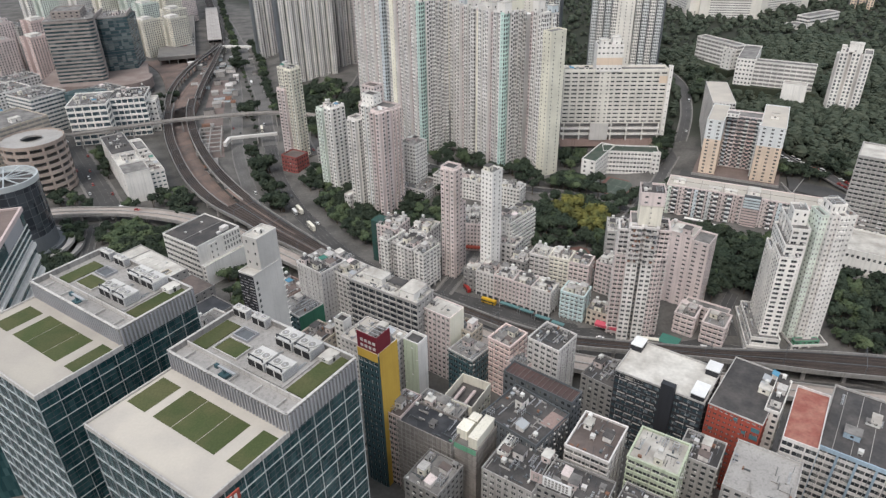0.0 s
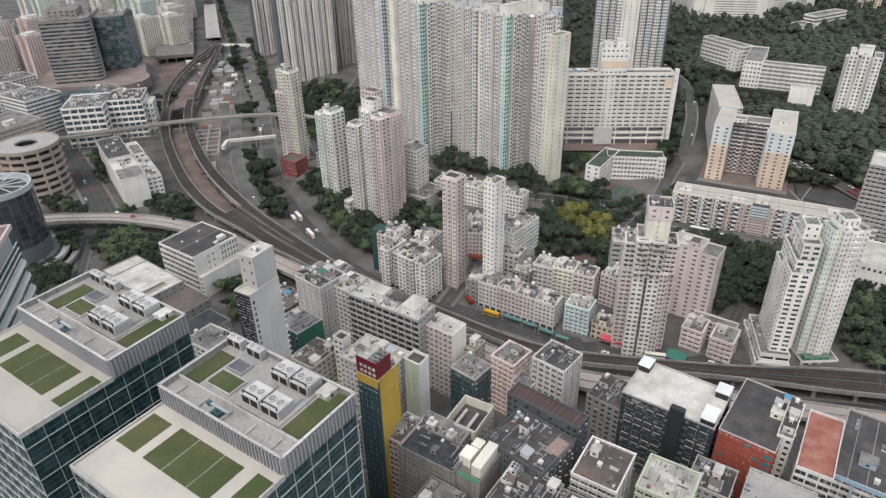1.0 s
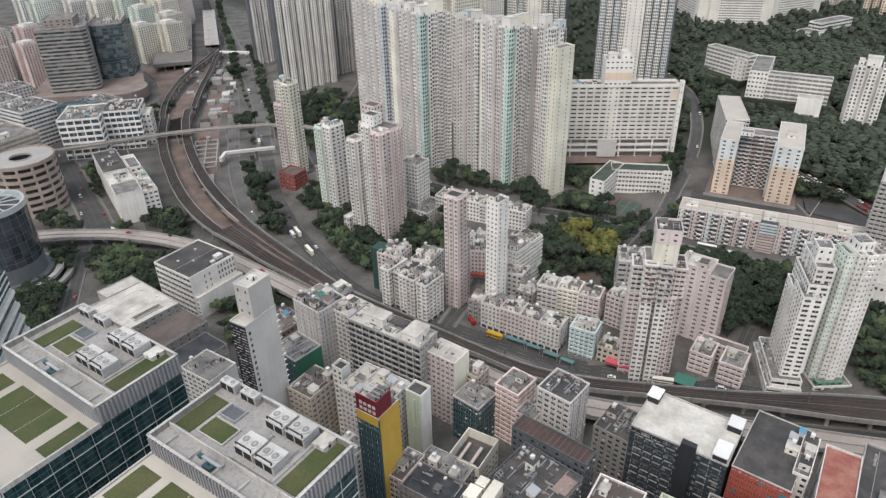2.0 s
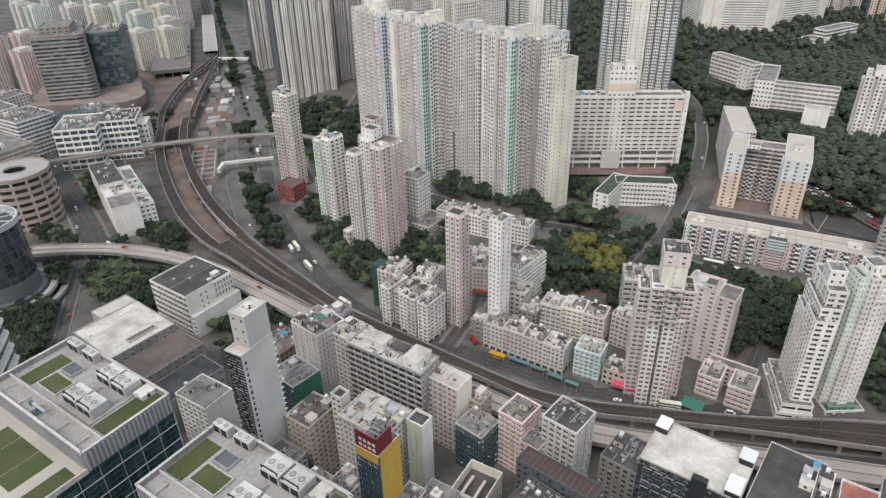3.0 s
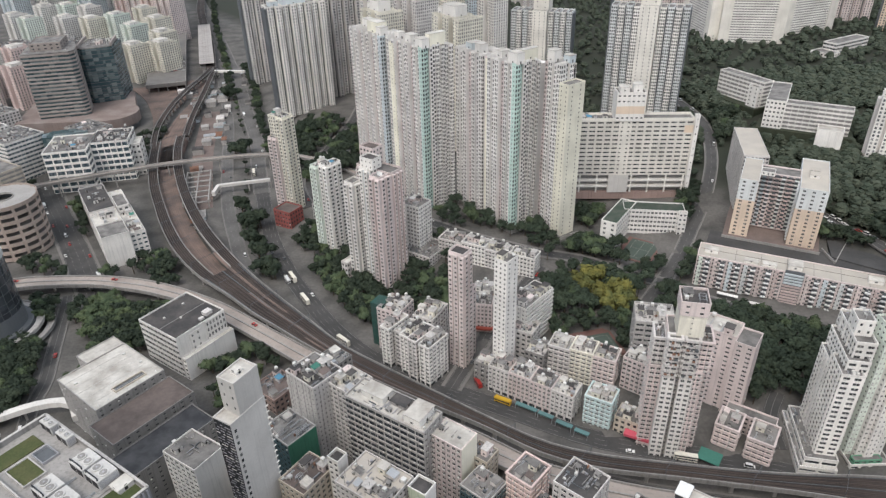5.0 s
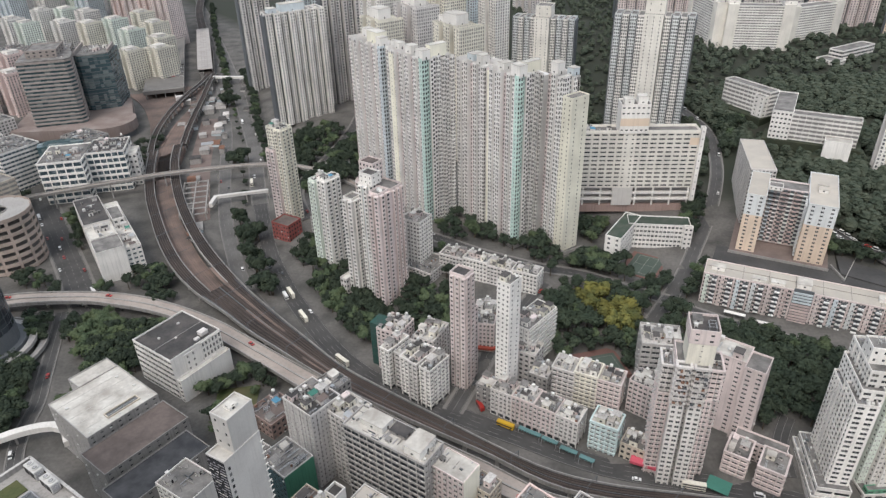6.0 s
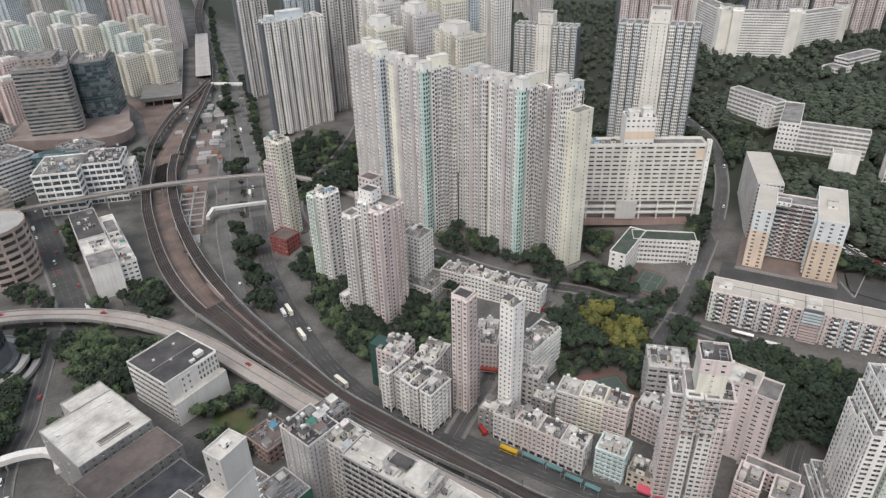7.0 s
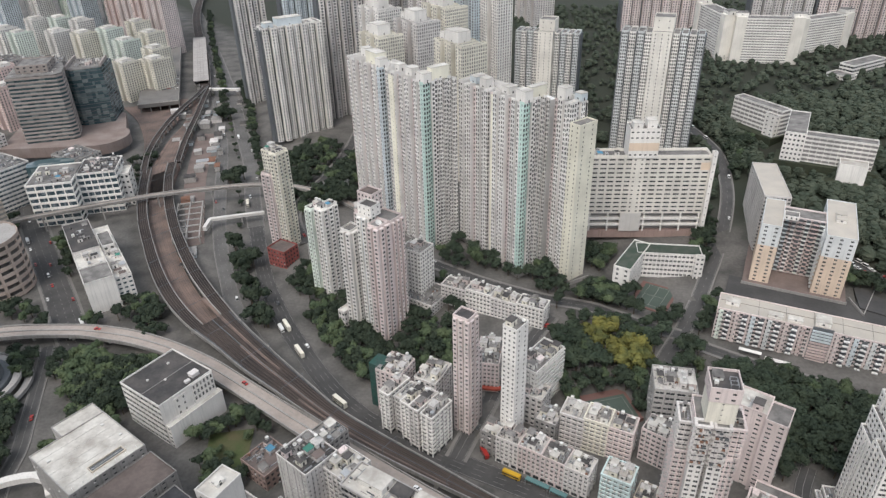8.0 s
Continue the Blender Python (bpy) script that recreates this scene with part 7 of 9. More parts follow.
def white_factory():
    g = 20
    b = thing("flatted_factory", "long white factory building with ribbon windows on a brown base", "factory", 143, 584, g, 88, "flatted factory")
    # the long side faces the camera
    wing(b, -11, 3, -44, 44, 22, 68, "ivory", fh=3.55, bw=6.3, wf=0.72, hv=0.36, ac=0.0, glass=M["glass"], near=False, roof="roof", par=2.2)
    a = Acc()
    a.box(-10, 3, -43, 43, 0, 6.5)
    part("brick_base", a, M["brickpink"], b)
    for k in range(7):
        a = Acc()
        y = -43 + k * 13.9
        a.box(-10.8, -9.6, y, y + 1.2, 6.5, 22)
        part("column", a, M["white"], b)
    # set-back level; its shade is put into the grey
    a = Acc()
    a.box(-7, 2.6, -43.4, 43.4, 6.5, 22)
    part("shaded_level", a, M["shadegrey"], b)
    for z in (11.2, 16.4):
        a = Acc()
        a.box(-11.2, -7, -43.5, 43.5, z, z + 1.5)
        part("ledge", a, M["white"], b)
    a = Acc()
    a.box(-11.3, -6.9, 2, 18, 6.5, 22)
    part("stair_hall", a, M["palestone"], b)
    # stair column with small windows up the middle of the front
    wing(b, -11.5, -11.05, 4, 14, 22, 68, "ivory", fh=3.55, bw=5, wf=0.3, hv=0.3, ac=0, par=0)
    a = Acc()
    a.box(-11.06, -11.0, -43.8, -37, 58, 64)
    part("orange_patch", a, M["orange"], b)
    wing(b, -12, 3, -4, 18, 68.1, 90, "white", fh=4.6, bw=4, wf=0.5, hv=0.25, ac=0, blank="d")
    a = Acc()
    a.box(-12.1, -12.02, -3.8, 17.8, 74, 80)
    a.box(-12.1, 2.8, -4.16, -4.04, 74, 80)
    part("orange_band", a, M["orange"], b)
    wing(b, -13.5, -9.5, -47, -43.9, 0, 72, "white", fh=6, bw=3, wf=0.2, hv=0.2, ac=0)
    roof_room(b, -5, 2, 90.1, 8, 7, 6, "white", "roofwhite")
    roof_room(b, -5, 12, 90.1, 8, 7, 4, "white", "roofwhite")
    clutter(b, -11, 3, 19, 44, 68, 5, 1, 4)


white_factory()


# ---------------------------------------------------------------- tall estate
def estate():
    ROT = 37
    g = 11
    top = 147 - g
    common = dict(fh=3.3, bw=1.95, wf=0.64, hv=0.62, ac=0.12)
    cx, cy = math.cos(radians(ROT)), math.sin(radians(ROT))

    def place(x, y):
        """Position of an estate corner in the frame of the estate."""
        dx, dy = x - 0, y - 560
        return dx * cx + dy * cy, -dx * cy + dy * cx

    def slab(label, front, end, depth, width, h, accent, roofs, yellow=False):
        """A slab whose long front runs from front (its far corner) to end (its near corner)."""
        b = thing("estate_tower", label, "residential tower", 0, 560, g, ROT, "high housing estate")
        x0, y1 = place(*front)
        x1b, y0 = place(*end)
        xa = (x0 + x1b) / 2
        # the front is a rhythm of projecting bays and narrow recesses
        L = y1 - y0
        n = max(3, round(L / 4.7))
        for i in range(n):
            ya = y0 + L * i / n
            yb = y0 + L * (i + 1) / n
            deep = (0.0, 1.9, 0.7, 2.6)[i % 4]
            hh = h - (0 if i % 2 == 0 else 2)
            mat = accent if i == 0 else ("pinkish" if i % 4 == 3 else "estate")
            if i == 0:
                # the near corner: a narrow coloured shaft, then white bays on the short side
                wing(b, xa, xa + 4.6, ya, yb - 0.9, 0, hh, mat, par=1.2, roof="roofwhite", blank="d", over={"a": dict(bw=4.0, wf=0.2, hv=0.5)} if accent != "estate" else {}, **common)
                m = 3 if depth > 14 else 2
                for j in range(m):
                    p, q = xa + 4.65 + (depth - 4.65) * j / m, xa + 4.65 + (depth - 4.65) * (j + 1) / m
                    wing(b, p, q - 0.8, ya + (1.5, 0.3, 1.9)[j], yb - 0.9, 0, hh - j % 2, accent if j == 0 else "estate", par=1.2, roof="roofwhite", blank="ad", **common)
                    # recess wall in a grey that stands for shade between bays
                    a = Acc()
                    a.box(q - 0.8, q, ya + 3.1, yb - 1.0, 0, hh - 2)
                    part("recess_wall", a, M["shadegrey"], b)
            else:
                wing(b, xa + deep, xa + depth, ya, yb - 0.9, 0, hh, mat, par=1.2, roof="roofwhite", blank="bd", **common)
            # every other recess wall is grey, its shade put into the colour
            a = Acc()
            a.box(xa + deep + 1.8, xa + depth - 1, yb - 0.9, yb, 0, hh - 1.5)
            part("recess_wall", a, M["shadegrey"] if i % 2 else M["estate"], b)
        # return wing behind the near corner
        k = max(2, round(width / 7))
        for i in range(k):
            x2 = xa + depth + (width - depth) * i / k
            x3 = xa + depth + (width - depth) * (i + 1) / k
            wing(b, x2 + 0.05, x3 - 0.8, y0 + (1.6 if i % 2 == 0 else 0.2), y0 + 15, 0, h - (i % 2) * 2, "estate", par=1.2, roof="roofwhite", **common)
            # grey recess wall, with the shade of the gap painted in
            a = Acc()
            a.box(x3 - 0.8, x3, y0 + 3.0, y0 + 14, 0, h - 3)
            part("recess_wall", a, M["shadegrey"], b)
        # roof houses
        for px, py, w, d, hh, m in roofs:
            roof_room(b, xa + px, y0 + py, h + 0.1, w, d, hh, m, "roofwhite")
        a = Acc()
        a.box(xa - 1.6, xa - 0.4, y0 - 2, y1, 0.0, 3.6)
        part("podium_wall", a, M["concrete"], b)
        return b, xa, y0, y1

    slab("white and blue-grey forty storey estate tower", (-92, 655), (-58, 612), 16, 26, top, "bluegrey",
         ((5, 4, 7, 7, 7, "white"), (9, 18, 9, 16, 9, "paleyellow"), (14, 40, 7, 7, 7, "white")))
    slab("white and teal forty storey estate tower", (-56, 612), (-24, 572), 15, 31, top, "teal",
         ((4, 4, 7, 9, 7, "white"), (17, 5, 15, 6, 9, "paleyellow"), (8, 24, 7, 8, 6, "white"), (8, 40, 6, 6, 5, "white")))
    slab("white forty storey estate tower with a beige stripe", (0, 592), (20, 564), 14, 22, top - 4, "estate",
         ((6, 8, 7, 7, 7, "white"), (10, 22, 10, 7, 5, "bluegrey")))
    b, xa, y0, y1 = slab("white and mint green forty storey estate tower", (20, 563), (42, 533), 15, 25, top - 3, "teal",
         ((4, 4, 7, 9, 8, "white"), (17, 6, 14, 5, 8, "paleyellow"), (9, 24, 8, 7, 5, "white")))
    a = Acc()
    a.box(xa + 21, xa + 34, y0 + 3.4, y0 + 14, 0, top - 7)
    part("corner_wall", a, M["estate"], b)
    b, xa, y0, y1 = slab("white estate tower with a blank pale yellow gable", (63, 547), (72, 530), 14, 16, top - 3, "estate",
                         ((5, 12, 7, 7, 8, "white"), (11, 3, 6, 6, 5, "bluegrey")))
    # yellow end block, lower than the rest
    e = thing("estate_tower", "pale yellow blank gable block of the estate", "residential tower", 0, 560, g, ROT, "high housing estate")
    x0, y0 = place(77.7, 521.6)
    x1, _ = place(91, 531)
    wing(e, x0, x1, y0, y0 + 9, 0, 121, "paleyellow", fh=3.3, bw=2.35, wf=0.5, hv=0.45, ac=0, par=1.0, roof="roof",
         over={"b": dict(bw=(x1 - x0) * 0.5, wf=0.12, hv=0.4), "a": dict(bw=4.4, wf=0.2, hv=0.4)})
    # beige and yellow stripes in the deep corners
    for px, py, m, hh in ((-50, 604, "paleyellow", top - 3), (24, 560, "paleyellow", top - 6)):
        s = thing("estate_stair", "pale yellow stair shaft of the estate", "residential tower", px, py, g, ROT, "high housing estate")
        wing(s, 0, 5, -3, 2.5, 0, hh, m, fh=3.3, bw=6, wf=0.12, hv=0.4, ac=0, par=1)


estate()
for k in range(5):
    bw_ = thing("boundary_wall", "pale concrete boundary wall with planting", "wall", 0, 0, 0, 0, kind="structure")
    wa = Acc()
    P = ((-24, 566), (2, 586), (42, 528), (64, 543), (79, 517), (93, 525))
    p, q = P[k], P[k + 1]
    L = math.hypot(q[0] - p[0], q[1] - p[1])
    u = ((q[0] - p[0]) / L, (q[1] - p[1]) / L)
    wa.obox(p, u, (u[1], -u[0]), 0, L, 0, 0.5, 8, 17)
    part("wall", wa, M["concrete"], bw_)


# ---------------------------------------------------------------- towers along the highway
HW = "towers along the highway"


def highway_towers():
    b = thing("residential_tower", "tall cream-pink residential tower with a red brick base", "residential tower", -145, 602, 2, 60, HW)
    bayed(b, -7, 7, -9.5, -1, 0, 86, "cream", 2, 3, fh=3.1)
    bayed(b, -9, 7, -1, 9, 0, 68, "pinkish", 2, 1, fh=3.1)
    wing(b, -4, 9, -1, 9, 68.2, 86, "cream", fh=3.1, bw=2.7, wf=0.5, ac=0.3)
    clutter(b, -7, 7, -9.5, -1, 86, 2, 1, 4)
    clutter(b, -4, 9, -1, 9, 86, 2, 1, 5)
    clutter(b, -9, -4, -1, 9, 68, 2, 0, 6)
    r = thing("brick_block", "low red brick block at the tower's foot", "building", -143, 578, 0, 60, HW)
    wing(r, -8, 8, -9, 9, 0, 15, "brick", fh=3.5, bw=3, wf=0.5, ac=0.1, roof="roofbrown")
    c = thing("residential_tower", "pale green tiled residential tower", "residential tower", -97, 529, 4, 50, HW)
    bayed(c, -6.5, 9, -8, 1, 0, 72, "white", 2, 3, fh=3.1)
    bayed(c, -8.5, 7, 1, 9, 0, 70, "mint", 2, 1, fh=3.1, wf=0.45, ac=0.1)
    clutter(c, -6.5, 9, -8, 1, 72, 3, 1, 9)
    clutter(c, -8.5, 7, 1, 9, 70, 2, 1, 10, 1)
    d = thing("residential_tower", "brown-pink and white twin core residential tower", "residential tower", -57, 486, 5, 54, HW)
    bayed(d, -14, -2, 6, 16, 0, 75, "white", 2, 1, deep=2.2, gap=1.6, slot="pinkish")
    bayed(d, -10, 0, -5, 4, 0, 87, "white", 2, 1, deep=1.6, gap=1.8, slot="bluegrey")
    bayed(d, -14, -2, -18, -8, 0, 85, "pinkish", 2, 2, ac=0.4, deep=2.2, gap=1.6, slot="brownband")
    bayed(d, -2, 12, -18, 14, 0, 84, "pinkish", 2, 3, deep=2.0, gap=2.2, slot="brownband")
    wing(d, -7, 2, -7, 4, 87.2, 94, "white", fh=3.4, bw=4, wf=0.25, hv=0.4, ac=0, roof="roofdark")
    wing(d, 2, 12, 0, 12, 84.2, 97, "pinkish", fh=3.2, bw=3, wf=0.5, ac=0.2, roof="roofbrown")
    roof_dish(d, -8, -13, 85.1, 2.2)
    wing(d, -17, 6, 16.2, 22, 0, 12, "offwhite", fh=3.5, bw=3, ac=0.2, roof="roofwhite")
    e = block("apartment_block", "white apartment block with window columns", -30.5, 514, 16, 17, 56, 50, "white", HW, near=True, fh=3.0, bw=2.7, wf=0.55, ac=0.4, n=3, tall=2)
    block("apartment_block", "low pale podium with parked cars", -24, 505, 26, 26, 56, 17, "offwhite", HW, n=3, tall=0, fh=3)
    block("apartment_block", "small pale block beside the tower", -110, 560, 12, 10, 56, 28, "midgrey", HW, n=3, tall=1)


highway_towers()


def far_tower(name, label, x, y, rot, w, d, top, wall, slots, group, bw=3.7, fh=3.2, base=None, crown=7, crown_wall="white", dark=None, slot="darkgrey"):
    """A high block with deep slots between its bays; the slots' dark default colour stands for shade."""
    g = (height(x, y) if base is None else base) - 2
    b = thing(name, label, "residential tower", x, y, g, rot, group)
    n = slots
    for i in range(n):
        ya, yb = -d / 2 + d * i / n, -d / 2 + d * (i + 1) / n
        o = 3.0 if i % 2 else 0
        wing(b, -w / 2 + o, w / 2 - o, ya, yb - 2.6, 0, top - g, wall if not (dark and i % 2) else dark, fh=fh, bw=bw, wf=0.5, hv=0.62, ac=0.0, par=1.2, blank=("" if i == 0 else "b") + ("" if i == n - 1 else "d"), over={"c": dict(bw=bw * 2, fh=fh * 2, hv=0.7)}, glass=M["glasshaze"])
        # gap wall; dark grey by default to put the shade into its colour
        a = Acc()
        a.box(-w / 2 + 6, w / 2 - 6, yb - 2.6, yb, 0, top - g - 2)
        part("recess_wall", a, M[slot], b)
    if crown:
        roof_room(b, 0, 0, top - g + 0.1, w * 0.5, d * 0.4, crown, crown_wall, "roofwhite")
        roof_room(b, 0, d * 0.33, top - g + 0.1, w * 0.4, d * 0.14, crown * 0.6, crown_wall, "roofwhite")
    return b


FAR = "distant high housing"
far_tower("far_tower", "grey-white high-rise slab with dark vertical slots", -177, 846, 123, 24, 68, 133, "white", 8, FAR, crown=8, crown_wall="bluegrey")
far_tower("far_tower", "grey high-rise slab with dark vertical slots", -128, 905, 123, 22, 62, 152, "offwhite", 8, FAR)
far_tower("far_tower", "pale high-rise slab at the highway", -262, 1000, 123, 22, 40, 150, "offwhite", 5, FAR)
far_tower("far_tower", "grey-green high-rise with dark slots", -195, 1010, 123, 24, 60, 168, "bluegrey", 7, FAR)
far_tower("far_tower", "grey high-rise with vertical bands", -75, 1000, 123, 22, 60, 172, "midgrey", 7, FAR)


def cross_tower(x, y, top):
    g = height(x, y) - 2
    b = thing("far_tower", "cruciform white high-rise with grey balcony wings and a cream core", "residential tower", x, y, g, 70, FAR)
    h = top - g
    wing(b, -19, 10, -8.2, 8.2, 0, h + 2, "ivory", fh=3.2, bw=5.4, wf=0.13, hv=0.4, ac=0, par=1.2)
    for s in (-1, 1):
        for i in range(4):
            ya = 8.8 + i * 6.8
            y0, y1 = (ya, ya + 5.4) if s > 0 else (-ya - 5.4, -ya)
            wing(b, -13 + 2.2 * (i % 2), 9, y0, y1, 0, h, "paleblue" if i % 2 else "white", fh=3.0, bw=1.8, wf=0.6, hv=0.6, ac=0, par=1.2)
            # dark grey recess wall stands for shade between the wings
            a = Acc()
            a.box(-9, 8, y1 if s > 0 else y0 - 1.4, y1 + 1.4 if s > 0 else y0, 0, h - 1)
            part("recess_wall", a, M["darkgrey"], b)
    wing(b, -12, 8, -8.5, 8.5, h + 2.2, h + 13, "ivory", fh=5.5, bw=8, wf=0.1, hv=0.2, ac=0)


cross_tower(104, 866, 116)
cross_tower(183, 716, 147)
for fx, fy, ft, fw, fd, fn in ((2, 716, 142, "cream", 48, 6), (-38, 790, 146, "offwhite", 44, 5), (-72, 770, 138, "cream", 40, 5), (-78, 836, 150, "white", 44, 5), (-12, 840, 150, "cream", 50, 6), (-30, 910, 150, "offwhite", 50, 6)):
    far_tower("far_tower", "cream and white high-rise of the estate's rear row", fx, fy, 37, 28, fd, ft, fw, fn, FAR, crown=10, bw=2.6)
far_tower("far_tower", "grey-banded high-rise on the hill foot", 44, 868, 40, 22, 34, 182, "white", 4, FAR)
far_tower("far_tower", "grey-banded high-rise beyond the estate", 20, 960, 40, 22, 40, 190, "bluegrey", 5, FAR)
far_tower("far_tower", "red-brown high-rise row in the distance", -60, 1080, 20, 26, 130, 110, "brickpink", 10, FAR)
far_tower("far_tower", "pale high-rise row in the distance", 120, 1150, 20, 26, 80, 120, "offwhite", 7, FAR)


def hill_slab(x, y, rot, L, top, base):
    b = thing("hill_slab", "curved pale housing slab with continuous balcony bands", "housing block", x, y, base - 4, rot, "hill housing")
    h = top - base + 4
    # no glass here: the grey core stands for shade behind the balcony bands
    wing(b, -9, 9, -L / 2, L / 2, 0, h, "white", fh=3.0, bw=3.2, wf=0.86, hv=0.46, ac=0, par=1, out=0.5, roof="roof", glass=M["shadegrey"])
    for s in (-1, 1):
        a = Acc()
        a.box(-10.5, 6, s * (L / 2 + 6) - 6, s * (L / 2 + 6) + 6, 0, h + 2.5)
        part("stair_core", a, M["ivory"], b)
        roof_room(b, -2, s * (L / 2 + 6), h + 2.6, 11, 14, 4, "white", "roof")


hill_slab(364, 915, 79, 50, 114, 52)
hill_slab(322, 962, 4, 62, 115, 52)
hill_slab(450, 962, 112, 60, 104, 54)
far_tower("far_tower", "pale pink high-rise row behind the hill", 290, 1080, 90, 26, 120, 150, "pinkish", 9, FAR)
far_tower("far_tower", "grey-pink high-rise on the hill", 430, 1040, 90, 26, 80, 145, "offwhite", 6, FAR)
far_tower("far_tower", "grey-pink high-rise row on the hill", 520, 1030, 80, 26, 90, 140, "pinkish", 7, FAR)
far_tower("far_tower", "peach high-rise at the hill's edge", 560, 960, 60, 24, 30, 120, "orange", 3, FAR)


def hill_school():
    g = 56
    for tx, ty, tr_, x0, x1, y0, y1, zt in ((292, 640, -28, -22, 54, -12, 14, g), (292, 640, -28, 18, 52, -28, -12.1, g - 6), (286, 716, -63, -34, 26, -16, 10, g)):
        t = thing("school_bank", "overgrown green bank carrying a hillside school", "bank", tx, ty, 20, tr_, kind="structure")
        a = Acc()
        a.box(x0, x1, y0, y1, 0, zt - 20 - 0.05)
        part("slab", a, M["bank"], t)
    b = thing("school", "white stepped school with open balcony corridors on the hillside", "school", 292, 640, g, -28, "hill school")
    # grey core in place of glass, standing for shade in the open corridors
    wing(b, -2, 50, -6, 6, 0, 22, "white", fh=3.7, bw=5, wf=0.93, hv=0.55, ac=0, par=1, glass=M["shadegrey"], roof="roof")
    wing(b, -18, -2.1, -9, 50, 0, 24, "white", fh=3.7, bw=3.4, wf=0.5, hv=0.4, ac=0, par=1, roof="roof")
    wing(b, 26, 46, -24, -10, -6, 9, "white", fh=5, bw=8, wf=0.4, hv=0.25, ac=0, par=0.6, roof="roofwhite", blank="b")
    c = thing("school", "white school wing with corridor balconies", "school", 286, 716, g, -63, "hill school")
    # corridor shade is again painted as a grey core
    wing(c, -30, 24, -6, 6, 0, 23, "white", fh=3.7, bw=5, wf=0.93, hv=0.55, ac=0, par=1, glass=M["shadegrey"], roof="roof")
    wing(c, 12, 23.5, -12, -6.1, -4, 19, "white", fh=3.7, bw=6, wf=0.3, hv=0.35, ac=0, par=1)
    d = thing("school", "low white school block among trees", "school", 456, 864, 60, 30, "hill school")
    wing(d, -30, 30, -8, 8, 0, 16, "white", fh=4, bw=4, wf=0.9, hv=0.5, ac=0, par=1, roof="roof")
    wing(d, -48, -30, -14, 10, -6, 8, "white", fh=4, bw=4, wf=0.6, hv=0.4, ac=0, par=1, roof="roof")


hill_school()
b1 = far_tower("residential_tower", "white residential tower with balcony stacks on the hillside", 350, 588, 60, 20, 27, 98, "white", 3, "hillside towers", base=42, slot="offwhite")
far_tower("residential_tower", "grey residential tower on the hillside", 395, 570, 60, 18, 26, 105, "midgrey", 3, "hillside towers", base=42, slot="grey")


def right_block():
    b = thing("housing_block", "grey balcony block with a peach gable", "housing block", 300, 400, 10, 56, "old public housing")
    wing(b, -14, 14, -12, 34, 0, 66, "midgrey", fh=3.0, bw=3.0, wf=0.8, hv=0.5, ac=0.5, near=False, roof="roofwhite", out=0.5)
    wing(b, -14, 14, -24, -12, 0, 67, "orange", fh=3.0, bw=3.4, wf=0.4, hv=0.4, ac=0.1, roof="roofwhite")
    c = thing("community_hall", "white hall with a cut-out roof court and glazed grid", "hall", 262, 372, 8, 56, "old public housing")
    wing(c, -16, 16, -18, 18, 0, 24, "white", fh=8, bw=3, wf=0.5, hv=0.25, ac=0, roof="roofwhite")
    block("hall", "white hall with a blue glazed grid", 296, 345, 22, 22, 56, 26, "white", "", fh=4, bw=4, wf=0.85, hv=0.7, ac=0, glass=M["glassblue"], roof="roof")


right_block()

# ---------------------------------------------------------------- left side
LEFT = "left bank blocks"


def ring_wall(a, r0, r1, z0, z1, n=40, mi=0, arc=(0, 360)):
    k = len(a.v)
    full = arc == (0, 360)
    for i in range(n + 1):
        t = radians(arc[0] + (arc[1] - arc[0]) * i / n)
        c, s = math.cos(t), math.sin(t)
        a.v += [(r0 * c, r0 * s, z0), (r1 * c, r1 * s, z0), (r1 * c, r1 * s, z1), (r0 * c, r0 * s, z1)]
    for i in range(n):
        o = k + 4 * i
        for e in range(4):
            a.f.append((o + e, o + (e + 1) % 4, o + 4 + (e + 1) % 4, o + 4 + e))
            a.m.append(mi)


def spiral_carpark():
    b = thing("spiral_car_park", "brown concrete round car park ramp with open decks", "car park", -359, 545, 0, 0, LEFT)
    R1, R0, P = 25.5, 8.8, 6.1
    for k in range(8):
        a = Acc()
        z = k * P + 2.2
        ring_wall(a, R0, R1 - 0.3, z - 0.3, z + 0.3, 48)
        part("ramp_deck", a, M["concrete"], b, "grey concrete ramp deck")
        a = Acc()
        ring_wall(a, R1 - 0.3, R1, z - 1.4, z + 1.7, 48)
        part("deck_parapet", a, M["taupe"], b, "brown-beige concrete parapet band")
        a = Acc()
        ring_wall(a, R0 - 0.3, R0, z - 0.4, z + 1.3, 32)
        part("inner_parapet", a, M["concrete"], b)
    for k in range(14):
        t = 2 * math.pi * (k + 0.3) / 14
        a = Acc()
        c, q = math.cos(t), math.sin(t)
        a.obox(((R1 - 0.75) * c, (R1 - 0.75) * q), (c, q), (-q, c), -0.6, 0.6, -1.0, 1.0, 0, 46.2)
        part("column", a, M["taupe"], b)
    a = Acc()
    ring_wall(a, 14.5, 15.0, 0, 44.0, 32)
    part("inner_wall", a, M["darkgrey"], b)
    c = thing("car_park", "beige multi-storey car park with a rooftop deck", "car park", -410, 590, 0, 60, LEFT)
    # grey core stands for the shade inside the open decks
    wing(c, -30, 30, -22, 26, 0, 46, "beige", fh=4, bw=7, wf=0.92, hv=0.5, ac=0, glass=M["shadegrey"], roof="roof", par=1.2)
    for x, y in ((-14, 8), (6, -10)):
        roof_room(c, x, y, 46.1, 9, 6, 3.5, "white", "roofwhite")
    a = Acc()
    a.box(-24, -10, 16, 24, 46.1, 48.5)
    part("yellow_canopy", a, M["caryellow"], c)


spiral_carpark()


